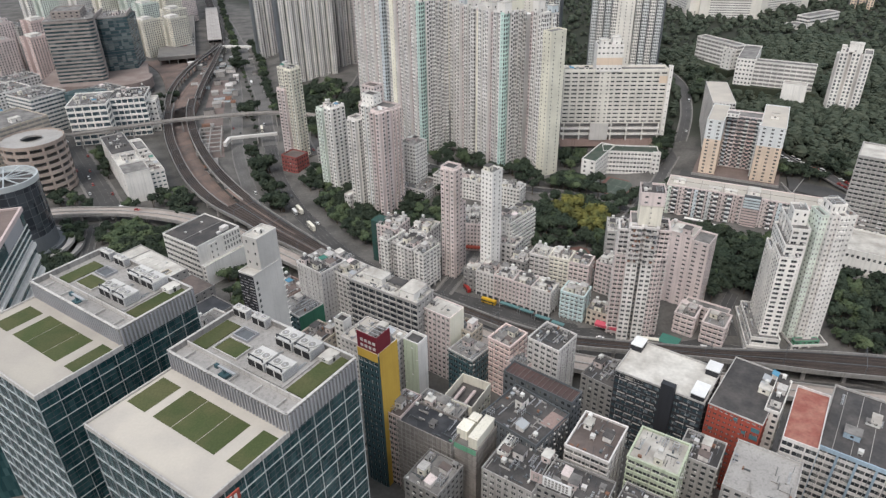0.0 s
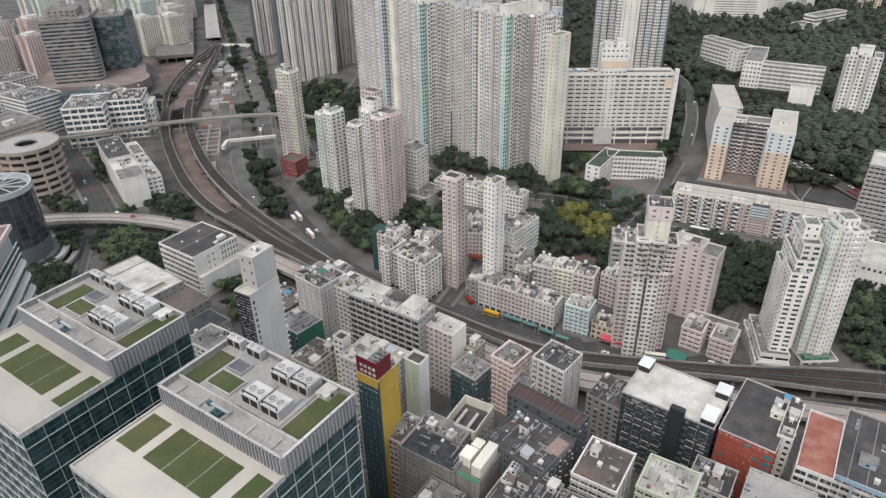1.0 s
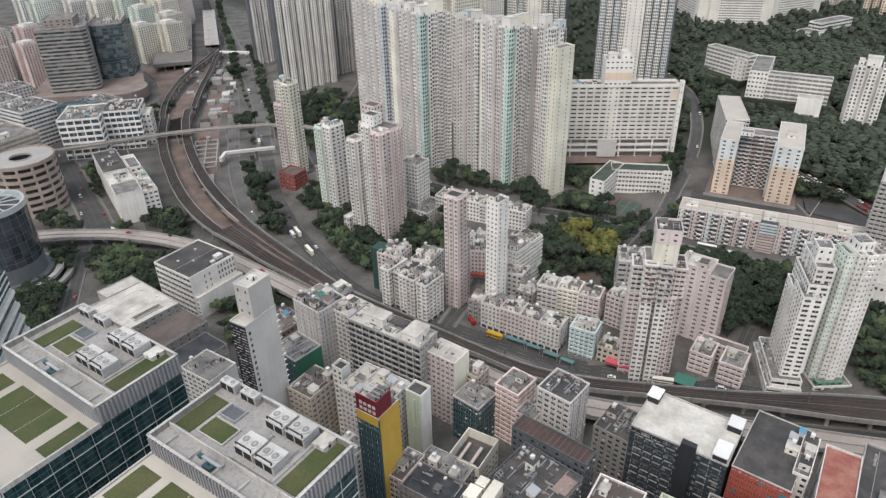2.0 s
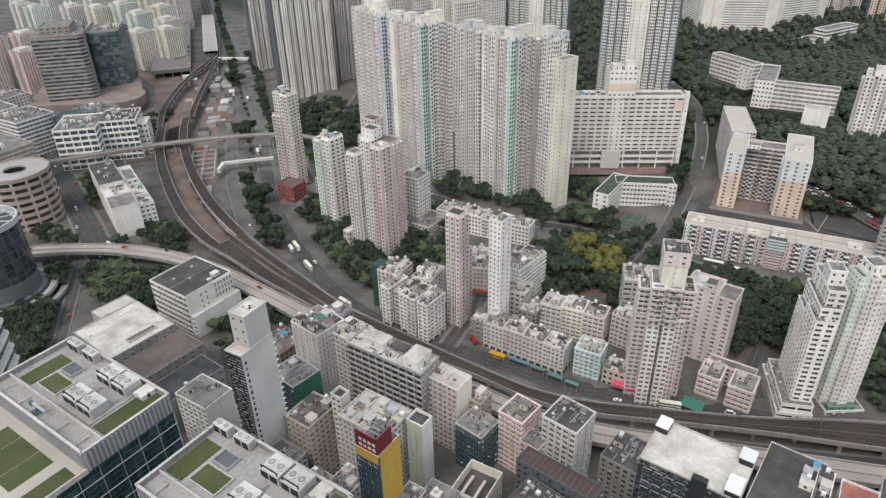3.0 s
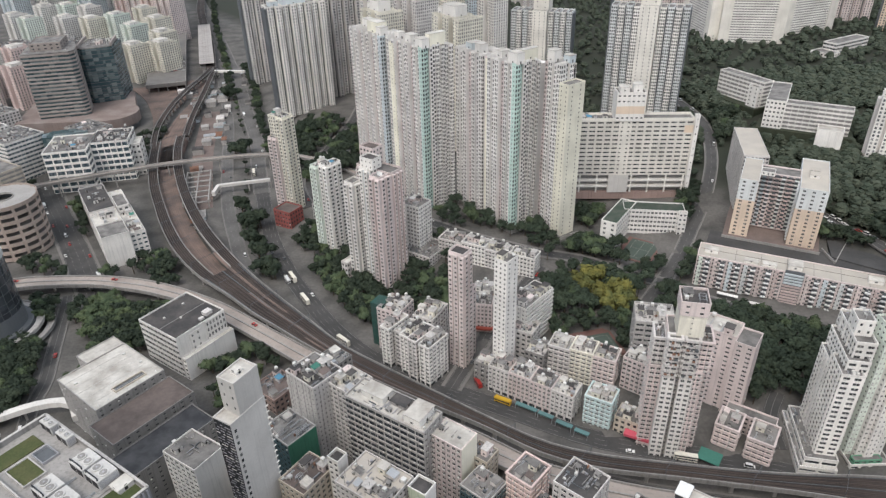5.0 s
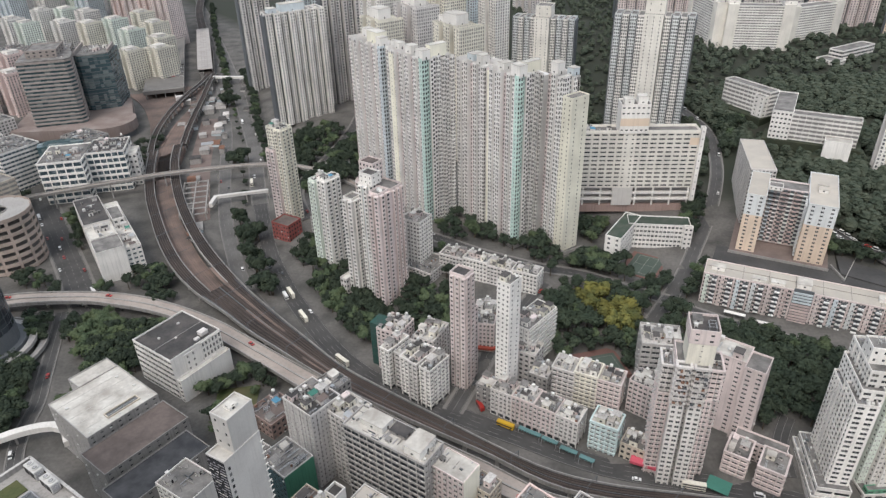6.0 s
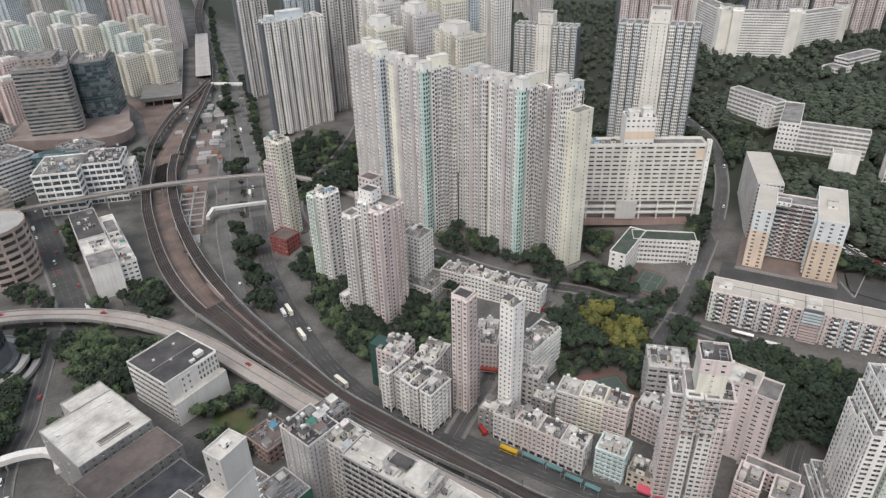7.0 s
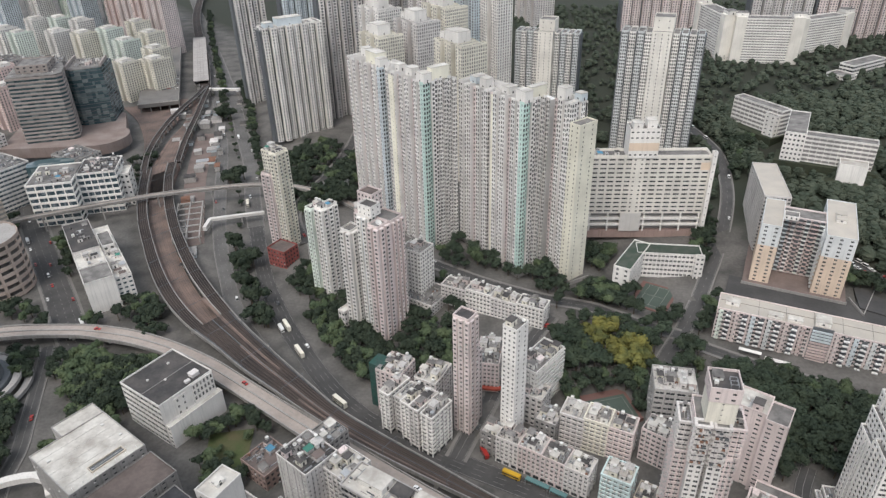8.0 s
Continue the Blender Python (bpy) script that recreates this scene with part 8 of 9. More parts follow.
def round_tower():
    b = thing("round_office_tower", "dark round glass office tower with a ringed roof", "office tower", -309, 425, 0, 0, LEFT)
    a = Acc()
    a.tube(0, 0, 20, 58, 21, n=48)
    part("glazing", a, M["drumglass"], b)
    a = Acc()
    a.tube(0, 0, 9, 20, 21.3, n=48)
    part("blank_drum", a, M["darkgrey"], b, "smooth dark grey drum wall")
    for k in range(6):
        a = Acc()
        ring_wall(a, 20.9, 21.15, 24 + k * 6, 24.25 + k * 6, 48)
        part("floor_band", a, M["darkgrey"], b)
    for k in range(24):
        t = 2 * math.pi * k / 24
        a = Acc()
        a.tube(21.0 * math.cos(t), 21.0 * math.sin(t), 20, 58, 0.16, n=6)
        part("mullion", a, M["darkgrey"], b)
    a = Acc()
    ring_wall(a, 18, 21.6, 58, 59, 48)
    ring_wall(a, 20.6, 21.6, 59, 62, 48)
    part("roof_ring", a, M["mullion"], b)
    a = Acc()
    a.tube(0, 0, 58, 58.3, 18.5, n=40)
    part("roof_deck", a, M["roofdark"], b)
    for k in range(6):
        t = math.pi * k / 6
        a = Acc()
        u = (math.cos(t), math.sin(t))
        a.obox((0, 0), u, (u[1], -u[0]), -20, 20, -0.35, 0.35, 60.5 + k * 0.02, 61.2 + k * 0.02)
        part("roof_beam", a, M["mullion"], b)
    for k, r in enumerate((26, 31.5)):
        a = Acc()
        ring_wall(a, r, r + 5, 2 + 4 * (1 - k), 3.2 + 4 * (1 - k), 48)
        ring_wall(a, r + 4.6, r + 5, 3.2 + 4 * (1 - k), 4.4 + 4 * (1 - k), 48)
        part("ramp_ring", a, M["concrete"], b)
    a = Acc()
    a.tube(0, 0, 0, 9, 25, n=40)
    part("podium", a, M["darkgrey"], b)


round_tower()


def finned_tower():
    b = thing("office_tower", "dark glass office tower with rounded white fins and brown roof", "office tower", -191.8, 268.5, 0, 16, LEFT)
    a = Acc()
    a.box(-40, -0.2, -58, -0.2, 0, 113.6)
    part("glazing", a, M["curtain"], b)
    for k in range(15):
        z = 97 - k * 6.6
        for reach, z0, z1 in ((1.3, -0.9, 0.4), (0.5, 1.4, 1.65)):
            a = Acc()
            nose = [(reach * math.cos(t), -2 + reach * math.sin(t)) for t in (0, 0.4, 0.8, 1.2, 1.57)]
            a.hexa([(-3, -58), (reach, -58)] + nose + [(-3, -2 + reach)], z + z0, z + z1)
            part("white_fin", a, M["white"], b)
            if k > 6:
                break
    for z0, z1 in ((100.6, 101.0), (103.4, 103.8), (106.2, 106.6)):
        a = Acc()
        a.box(-0.2, 0.25, -58, -0.4, z0, z1)
        part("white_fin", a, M["white"], b)
    a = Acc()
    a.box(-0.2, 0.1, -30, -6, 107.2, 113.4)
    part("cladding_panel", a, M["louvre"], b, "grey metal cladding panel")
    a = Acc()
    a.box(-39.5, -0.9, -57.5, -0.9, 113.6, 114.2)
    part("roof_slab", a, M["earth"], b, "brown tiled roof deck")
    for q in ((-40, 0.2, -0.8, 0.2), (-0.8, 0.2, -58, -0.81), (-40, -0.81, -58, -57.4)):
        a = Acc()
        a.box(*q, 113.0, 115.0)
        part("parapet", a, M["brownband"], b)
    roof_room(b, -16, -14, 114.2, 12, 12, 2.6, "offwhite", "roofwhite")


finned_tower()


def white_car_park():
    b = thing("factory_block", "white gridded factory block with a cluttered roof", "factory", -372.6, 649.4, -1, 13, LEFT)
    wing(b, -10, 28, 0, 46, 0, 41, "white", fh=5.6, bw=7, wf=0.86, hv=0.62, ac=0.0, glass=M["glassblue"], roof="roof", out=0.3)
    wing(b, 28.05, 62, 16.5, 53, 0, 41, "white", fh=5.6, bw=5.8, wf=0.86, hv=0.62, ac=0.0, glass=M["glassblue"], roof="roofdark", out=0.3)
    wing(b, 62.1, 70, 26, 46, 0, 33, "white", fh=5.6, bw=5, wf=0.5, hv=0.4, ac=0.0, roof="roofwhite")
    clutter(b, -8, 27, 3, 30, 41, 10, 4, 5)
    clutter(b, 29, 61, 18, 52, 41, 14, 5, 6)
    junk(b, 29, 61, 18, 52, 41, 50, 6)
    junk(b, -8, 27, 3, 34, 41, 40, 7)
    a = Acc()
    a.hexa([(-22, 46.1), (20, 46.1), (18, 58), (2, 66), (-16, 64), (-24, 56)], 0, 41.5)
    part("glazed_drum", a, M["mallglass"], b, "curved blue-green glazed roof hall")
    c = thing("factory_block", "white stepped block with a blank end wall", "building", -286, 563, -1, 34, LEFT)
    wing(c, -16, 4, -55, -30, 0, 27, "white", fh=4, bw=5, wf=0.4, hv=0.4, ac=0.1, glass=M["glassblue"], blank="b", roof="roof")
    wing(c, -16, 4, -30, -2, 0, 25, "white", fh=4, bw=5, wf=0.4, hv=0.4, ac=0.1, glass=M["glassblue"], roof="roofwhite")
    wing(c, -16, 4, -2, 54, 0, 27, "offwhite", fh=4, bw=5, wf=0.5, hv=0.4, ac=0.1, glass=M["glassblue"], roof="roofdark")
    wing(c, 4.1, 16, -52, 40, 0, 23, "white", fh=4, bw=4, wf=0.6, hv=0.4, ac=0.1, glass=M["glassblue"], roof="roofwhite")
    wing(c, 5, 14, -6, 20, 23.1, 28, "white", fh=5, bw=5, wf=0.5, hv=0.4, ac=0.0, roof="roof")
    clutter(c, -16, 4, -30, -2, 25, 6, 3, 3)
    clutter(c, -16, 4, 8, 54, 27, 6, 2, 4)
    clutter(c, 4.1, 16, -52, -8, 23, 8, 2, 5)
    junk(c, 4.1, 16, -52, -8, 23, 16, 5)
    block("factory_block", "white factory block with blue glass bands", -440, 700, 40, 44, 60, 40, "white", LEFT, fh=4, bw=4, wf=0.9, hv=0.5, n=7, tall=3, glass=M["glassblue"])
    block("factory_block", "grey factory block beside the street", -470, 640, 40, 40, 60, 36, "midgrey", LEFT, fh=4, bw=4, n=7, tall=2)
    block("factory_block", "pale block by the car park", -395, 760, 30, 40, 60, 26, "midgrey", LEFT, fh=4, bw=4, n=6, tall=2)


white_car_park()


def mall():
    b = thing("shopping_centre", "grey curved shopping centre with stacked terraces and a glass front", "shopping centre", -450, 862, 0, 15, LEFT)
    # podium with a rounded nose, its foot set back in shade
    nose = [(36 + 32 * math.cos(t), -40 + 32 * math.sin(t)) for t in [-1.57 + 2.2 * i / 12 for i in range(13)]]
    a = Acc()
    a.hexa([(-64, -52)] + nose + [(54, 36), (20, 66), (-60, 66)], 6.5, 18)
    part("podium", a, M["brownstone"], b)
    foot = [(36 + 28 * math.cos(t), -40 + 28 * math.sin(t)) for t in [-1.57 + 2.2 * i / 12 for i in range(13)]]
    a = Acc()
    a.hexa([(-62, -49)] + foot + [(50, 34), (20, 62), (-58, 62)], 0, 6.5)
    part("podium_foot", a, M["darkgrey"], b)
    body = [(-39, -44), (11, -44), (16.5, -38), (14, -16), (6.2, 14), (5, 36), (-44, 53)]
    inner = [(-38, -43), (10.6, -43), (15.4, -37.6), (13, -16), (5.4, 13.8), (4, 35), (-43, 52)]
    for k in range(17):
        a = Acc()
        z = 18 + k * 4.25
        a.hexa(body, z + 2.3, z + 4.1)
        part("floor_band", a, M["mallstone"], b, "grey-taupe terrace band")
    a = Acc()
    a.hexa(inner, 18, 90)
    part("glazing", a, M["mallglass"], b)
    tower = [(7.5, 6), (14, 2), (46, 8), (50, 52), (10, 62)]
    a = Acc()
    a.hexa(tower, 18, 82)
    part("glass_wing", a, M["mallglass"], b, "teal glass office wing")
    for k in range(15):
        a = Acc()
        a.hexa([(x + (0.35 if x > 12 else -0.3), y + (0.35 if y > 20 else -0.35)) for x, y in tower], 20.8 + k * 4.2, 21.4 + k * 4.2)
        part("floor_band", a, M["darkgrey"], b)
    a = Acc()
    a.hexa([(x * 0.98, y * 0.98) for x, y in body], 90.3, 91.5)
    part("roof_slab", a, M["roof"], b)
    a = Acc()
    a.hexa([(9, 8), (15, 4), (44, 10), (48, 50), (12, 59)], 82, 83)
    part("roof_slab", a, M["roof"], b)
    for wall in ((8, 10, 6, 60), (44.5, 46.5, 10, 50)):
        a = Acc()
        a.box(*wall, 83, 87)
        part("roof_screen", a, M["mallstone"], b)
    wing(b, -30, 2, -30, 6, 91.6, 99, "mallstone", fh=4, bw=6, wf=0.4, hv=0.4, ac=0, roof="roof")
    clutter(b, -38, 0, 8, 44, 91.5, 12, 5, 9)
    clutter(b, 14, 42, 12, 48, 83, 8, 3, 10)
    junk(b, -38, 8, -42, 44, 91.5, 60, 4)


mall()
LF = "distant left towers"
for k, (xx, yy, tt, ww) in enumerate(((-450, 1028, 51, "cream"), (-414, 1040, 51, "cream"), (-428, 1082, 56, "cream"), (-488, 1126, 58, "mint"), (-545, 1200, 60, "mint"), (-466, 1166, 60, "cream"), (-584, 1192, 56, "cream"), (-624, 1272, 60, "white"),
                                      (-672, 1296, 60, "mint"), (-716, 1300, 58, "white"), (-692, 1204, 56, "mint"), (-742, 1250, 54, "white"), (-640, 1220, 54, "white"), (-520, 1250, 60, "cream"))):
    far_tower("far_block", "cream and pale green mid-rise housing block", xx, yy, 58, 30, 34, tt, ww, 4, LF, crown=4)
for k in range(6):
    far_tower("far_tower", "pale blue-green high-rise housing tower", -850 + k * 50, 1440 + (k % 3) * 30, 62, 34, 44, 205 + (k % 3) * 8, ("bluegrey", "white", "mint", "bluegrey", "white", "teal")[k], 5, LF, crown=4, bw=4.2)
for k in range(4):
    far_tower("far_tower", "pink high-rise housing tower", -612 + k * 42, 1400 - k * 40, 62, 32, 40, 200, ("pink", "pinkish", "pink", "pinkish")[k], 5, LF, crown=4, bw=4.2)
for k, (xx, yy, tt) in enumerate(((-556, 920, 52), (-600, 908, 50), (-572, 958, 66), (-622, 950, 64), (-648, 900, 54), (-660, 1000, 60))):
    far_tower("far_block", "pale pink housing block with bay windows", xx, yy, 58, 30, 34, tt, "pinkish" if k % 2 else "pink", 4, LF, crown=4)


def station():
    b = thing("railway_station", "long pale roofed elevated railway station", "station", -405, 1192, 0, 18.2, LEFT)
    a = Acc()
    a.box(-10, 10, -140, 140, 8, 9.5, 0)
    a.box(-10, -9.3, -140, 140, 9.5, 14, 0)
    a.box(9.3, 10, -140, 140, 9.5, 14, 0)
    part("platform_level", a, M["concrete"], b)
    a = Acc()
    a.box(-10.6, 10.6, -143, 143, 14, 14.8)
    part("roof_slab", a, M["roofgrey"], b)
    for k in range(24):
        a = Acc()
        a.box(-10.7, 10.7, -142 + k * 12.2, -141.5 + k * 12.2, 14.8, 15.0)
        part("roof_rib", a, M["concrete"], b)
    for k in range(12):
        a = Acc()
        a.box(-8, 8, -138 + k * 24, -135 + k * 24, 0, 8)
        part("pier", a, M["concrete"], b)
    f = thing("footbridge", "pale covered footbridge by the station", "footbridge", -310, 1030, 0, -6, LEFT)
    a = Acc()
    a.box(-33, 12, -2.2, 2.2, 7.5, 10.5)
    part("deck", a, M["white"], f)
    a = Acc()
    for o in (-4, 0, 4):
        a.box(o - 0.25, o + 0.25, -142, 142, 14.8, 15.3)
    part("roof_ridge", a, M["concrete"], b)
    for x in (-28, -10, 10):
        a = Acc()
        a.box(x - 1, x + 1, -1, 1, 0, 7)
        part("pier", a, M["concrete"], f)


station()


def footbridges():
    f = thing("footbridge", "long pale concrete footbridge over the railway tracks", "footbridge", 0, 0, 0, 0, LEFT)
    line = sample([(-430, 605), (-378, 636), (-307, 668), (-274, 680), (-223, 692), (-188, 696), (-150, 688), (-110, 662), (-88, 640)], 40)
    a = Acc()
    z = 16.0
    strip(a, offset_line(line, -2.6), offset_line(line, 2.6), z - 1.2, z)
    part("deck", a, M["deck"], f)
    for s in (-1, 1):
        a = Acc()
        strip(a, offset_line(line, s * 2.6), offset_line(line, s * 2.3), z - 1.6, z + 1.2)
        part("parapet_wall", a, M["concrete"], f)
    for i in range(2, 40, 5):
        a = Acc()
        a.tube(line[i][0], line[i][1], 0, z - 1.2, 0.7, n=10)
        part("pier", a, M["concrete"], f)
    g = thing("footbridge", "short white covered footbridge with stairs over the highway", "footbridge", 0, 0, 0, 0, LEFT)
    line = sample([(-222, 640), (-200, 646), (-176, 652)], 8)
    a = Acc()
    strip(a, offset_line(line, -1.6), offset_line(line, 1.6), 7.0, 9.6)
    part("deck", a, M["palestone"], g)
    a = Acc()
    a.box(-223.6, -220.4, 624, 641, 5.6, 9.5)
    part("stair", a, M["palestone"], g)
    for p in (line[0], line[4], line[7]):
        a = Acc()
        a.tube(p[0], p[1], 0, 6.5, 0.7, n=10)
        part("pier", a, M["concrete"], g)
    h = thing("footbridge", "white covered footbridge beside the hall", "footbridge", 0, 0, 0, 0, LEFT)
    line = sample([(-300, 318), (-265, 336), (-240, 350), (-222, 352), (-212, 340)], 16)
    a = Acc()
    strip(a, offset_line(line, -2.2), offset_line(line, 2.2), 6.0, 9.5)
    part("deck", a, M["white"], h)
    for i in (1, 5, 9, 13):
        a = Acc()
        a.tube(line[i][0], line[i][1], 0, 6, 0.7, n=10)
        part("pier", a, M["concrete"], h)


footbridges()


def steel_yard():
    b = thing("steel_frames", "rows of pale steel roof frames in a yard beside the tracks", "steel frames", -246, 655, 0, 15, LEFT)
    for k in range(7):
        a = Acc()
        y = -48 + k * 12
        for x in (-11, 11):
            a.box(x - 0.5, x + 0.5, y - 0.5, y + 0.5, 0, 6)
        a.box(-11.5, 11.5, y - 0.6, y + 0.6, 6, 7)
        part("portal", a, M["concrete"], b)
    for x in (-11, 0, 11):
        a = Acc()
        a.box(x - 0.5, x + 0.5, -48, 24, 7, 7.7)
        part("beam", a, M["concrete"], b)


steel_yard()


# ---------------------------------------------------------------- yards and low fill
FILL = "low sheds and yards"
FR = random.Random(31)


def yard(x0, x1, y0, y1, n, slope, cols=("metal", "roof", "roofdark", "rust", "offwhite", "concrete", "midgrey")):
    """Small sheds and containers; the strip leans by slope metres to the left for each metre ahead."""
    for _ in range(n):
        y = FR.uniform(y0, y1)
        x = FR.uniform(x0, x1) - slope * (y - y0)
        w, d, h = FR.uniform(5, 13), FR.uniform(5, 18), FR.uniform(2.6, 6.5)
        b = thing("shed", "low grey utility shed in a yard", "shed", x, y, height(x, y) - 0.3, 15 + FR.uniform(-6, 6), FILL)
        a = Acc()
        a.box(-w / 2, w / 2, -d / 2, d / 2, 0, h)
        part("wall", a, M[FR.choice(("offwhite", "midgrey", "concrete", "bluegrey"))], b)
        a = Acc()
        a.box(-w / 2 - 0.3, w / 2 + 0.3, -d / 2 - 0.3, d / 2 + 0.3, h, h + 0.3)
        for k in range(int(d / 3)):
            a.box(-w / 2 + 0.5, w / 2 - 0.5, -d / 2 + 1 + k * 3, -d / 2 + 1.3 + k * 3, h + 0.3, h + 0.5)
        part("roof", a, M[FR.choice(cols)], b)


yard(-262, -232, 690, 990, 26, 0.26)
yard(-235, -215, 560, 640, 7, 0.3)
yard(-330, -300, 830, 1000, 10, 0.3)
yard(-290, -150, 900, 1250, 22, 0.2)
yard(-120, -20, 620, 700, 10, 0.1)
for k, (xx, yy, ww, dd, tt, m) in enumerate(((-420, 520, 40, 30, 24, "beige"), (-455, 560, 40, 40, 30, "midgrey"), (-500, 740, 40, 40, 34, "white"), (-520, 800, 40, 30, 30, "offwhite"),
                                             (-480, 955, 50, 40, 20, "midgrey"), (-540, 990, 50, 40, 24, "grey"), (-580, 1050, 50, 60, 24, "offwhite"), (-640, 1100, 50, 50, 26, "beige"), (-700, 1150, 60, 50, 26, "midgrey"))):
    block("low_block", "low pale commercial block with a grey roof", xx, yy, ww, dd, 58, tt, m, FILL, n=5, tall=2, bw=4, fh=3.6)
# car deck beside the station
dk = thing("car_deck", "elevated car deck beside the station", "car park", -364, 974, 0, 18.5, FILL)
for dx0, dx1, dy0, dy1 in ((-52, 0, 0, 190), (-26, 0, 190.1, 470)):
    da = Acc()
    da.box(dx0, dx1, dy0, dy1, 7.5, 12)
    part("deck", da, M["pave"], dk)
    da = Acc()
    da.box(-0.6, 0, dy0, dy1, 12, 13.3)
    part("parapet_wall", da, M["concrete"], dk)
da = Acc()
da.box(-52, -0.7, 0, 0.5, 12, 13.3)
part("parapet_wall", da, M["concrete"], dk)
for k in range(14):
    da = Acc()
    da.box(-50 + 12 * (k % 5), -48.6 + 12 * (k % 5), 3 + 40 * (k // 5), 4.4 + 40 * (k // 5), 0, 7.5)
    part("pier", da, M["concrete"], dk)



# ---------------------------------------------------------------- trees
def lump(a, rng, x, y, z, r, flat=0.8, n=7):
    """An uneven low mound of foliage."""
    k = len(a.v)
    a.v.append((x, y, z - r * flat * 0.7))
    for ring, (rr, up) in enumerate(((0.8, -0.45), (0.95, 0.1), (0.6, 0.72))):
        for i in range(n):
            t = 2 * math.pi * (i + 0.5 * ring) / n
            q = r * rng.uniform(0.8, 1.12)
            a.v.append((x + q * rr * math.cos(t), y + q * rr * math.sin(t), z + q * up * flat))
    a.v.append((x, y, z + r * flat * 0.95))
    top = k + 3 * n + 1
    for i in range(n):
        j = (i + 1) % n
        a.f.append((k, k + 1 + j, k + 1 + i))
        for ring in range(2):
            o = k + 1 + ring * n
            a.f.append((o + i, o + j, o + n + j, o + n + i))
        a.f.append((top - n + i, top - n + j, top))
        a.m += [0] * 4


def leaf(a, rng, c, nrm, s):
    t1 = nrm.orthogonal().normalized()
    t1.rotate(Matrix.Rotation(rng.uniform(0, 6.28), 3, nrm))
    t2 = nrm.cross(t1)
    k = len(a.v)
    for u, v, o in ((-1, -0.6, -0.25), (0.8, -0.9, 0.1), (1, 0.7, -0.25), (-0.6, 0.9, 0.1)):
        a.v.append(tuple(c + t1 * u * s * rng.uniform(0.7, 1.2) + t2 * v * s * rng.uniform(0.7, 1.2) + nrm * o * s))
    a.f.append((k, k + 1, k + 2, k + 3))
    a.m.append(0)


def leaf_cloud(rng, spread, count, size, mats):
    """A crown of many small leaf clumps round several boughs, with an uneven outline."""
    a = Acc()
    boughs = []
    for _ in range(8):
        t = rng.uniform(0, 6.28)
        r = spread * rng.uniform(0.15, 0.78)
        boughs.append((r * math.cos(t), r * math.sin(t), rng.uniform(0.45, 1.0) * spread, spread * rng.uniform(0.3, 0.52)))
    for bx, by, bz, br in boughs:
        lump(a, rng, bx, by, bz, br * 0.88)
    for _ in range(count):
        bx, by, bz, br = rng.choice(boughs)
        d = Vector((rng.gauss(0, 1), rng.gauss(0, 1), rng.gauss(0.25, 0.75)))
        d.normalize()
        c = Vector((bx, by, bz)) + Vector((d.x, d.y, d.z * 0.85)) * br * rng.uniform(0.85, 1.12)
        nrm = (d + Vector((rng.uniform(-0.6, 0.6), rng.uniform(-0.6, 0.6), rng.uniform(0, 0.8)))).normalized()
        leaf(a, rng, c, nrm, size * rng.uniform(0.55, 1.3))
    return a, boughs


def tree_kind(label, spread, tall, leafmat, seed, count=230):
    rng = random.Random(seed)
    t = thing("tree", label, "tree", 0, -800, -60, 0, "trees")
    crown, boughs = leaf_cloud(rng, spread, count, 0.62, None)
    trunk = Acc()
    trunk.tube(0, 0, -0.6, tall, 0.35, 0.2, 8)
    for bx, by, bz, br in boughs[:5]:
        k = len(trunk.v)
        top = (bx * 0.8, by * 0.8, tall - 0.6 + bz * 0.7)
        for cx, cy, cz, r in ((0, 0, tall - 0.8, 0.16), (*top, 0.06)):
            for i in range(5):
                trunk.v.append((cx + r * math.cos(i * 1.2566), cy + r * math.sin(i * 1.2566), cz))
        for i in range(5):
            trunk.f.append((k + i, k + (i + 1) % 5, k + 5 + (i + 1) % 5, k + 5 + i))
            trunk.m.append(0)
    part("trunk", trunk, M["bark"], t)
    for q in range(len(crown.v)):
        x, y, z = crown.v[q]
        crown.v[q] = (x, y, z + tall - spread * 0.35)
    part("crown", crown, M[leafmat], t)
    return t


KINDS = [tree_kind("broad dark green street tree with an uneven crown", 5.2, 4.0, "leaf", 1), tree_kind("dense dark green garden tree", 6.2, 4.6, "leaf", 2, 280),
         tree_kind("mid green garden tree with open crown", 5.4, 4.2, "leaf2", 3), tree_kind("tall dark green tree on a slope", 5.0, 6.2, "leaf", 4),
         tree_kind("broad tree covered in yellow blossom", 6.6, 4.2, "leaf3", 5, 320)]
PLACED = []
TREES = random.Random(21)


SPARE = {"leaf": Acc(), "leaf2": Acc(), "bark": Acc()}


def spare_tree(x, y, pick, k):
    """A tree of the farther belts, joined with its neighbours."""
    turn = TREES.uniform(0, 6.28)
    c, s, z = math.cos(turn) * k, math.sin(turn) * k, height(x, y)
    for ob in KINDS[pick].children:
        acc = SPARE[{"bark": "bark", "dark_foliage": "leaf", "mid_foliage": "leaf2"}[ob.data.materials[0].name]]
        o = len(acc.v)
        acc.v += [(x + v.co[0] * c - v.co[1] * s, y + v.co[0] * s + v.co[1] * c, z + v.co[2] * k) for v in ob.data.vertices]
        acc.f += [tuple(o + q for q in p.vertices) for i, p in enumerate(ob.data.polygons) if i < 224 or i % 3 > 0]


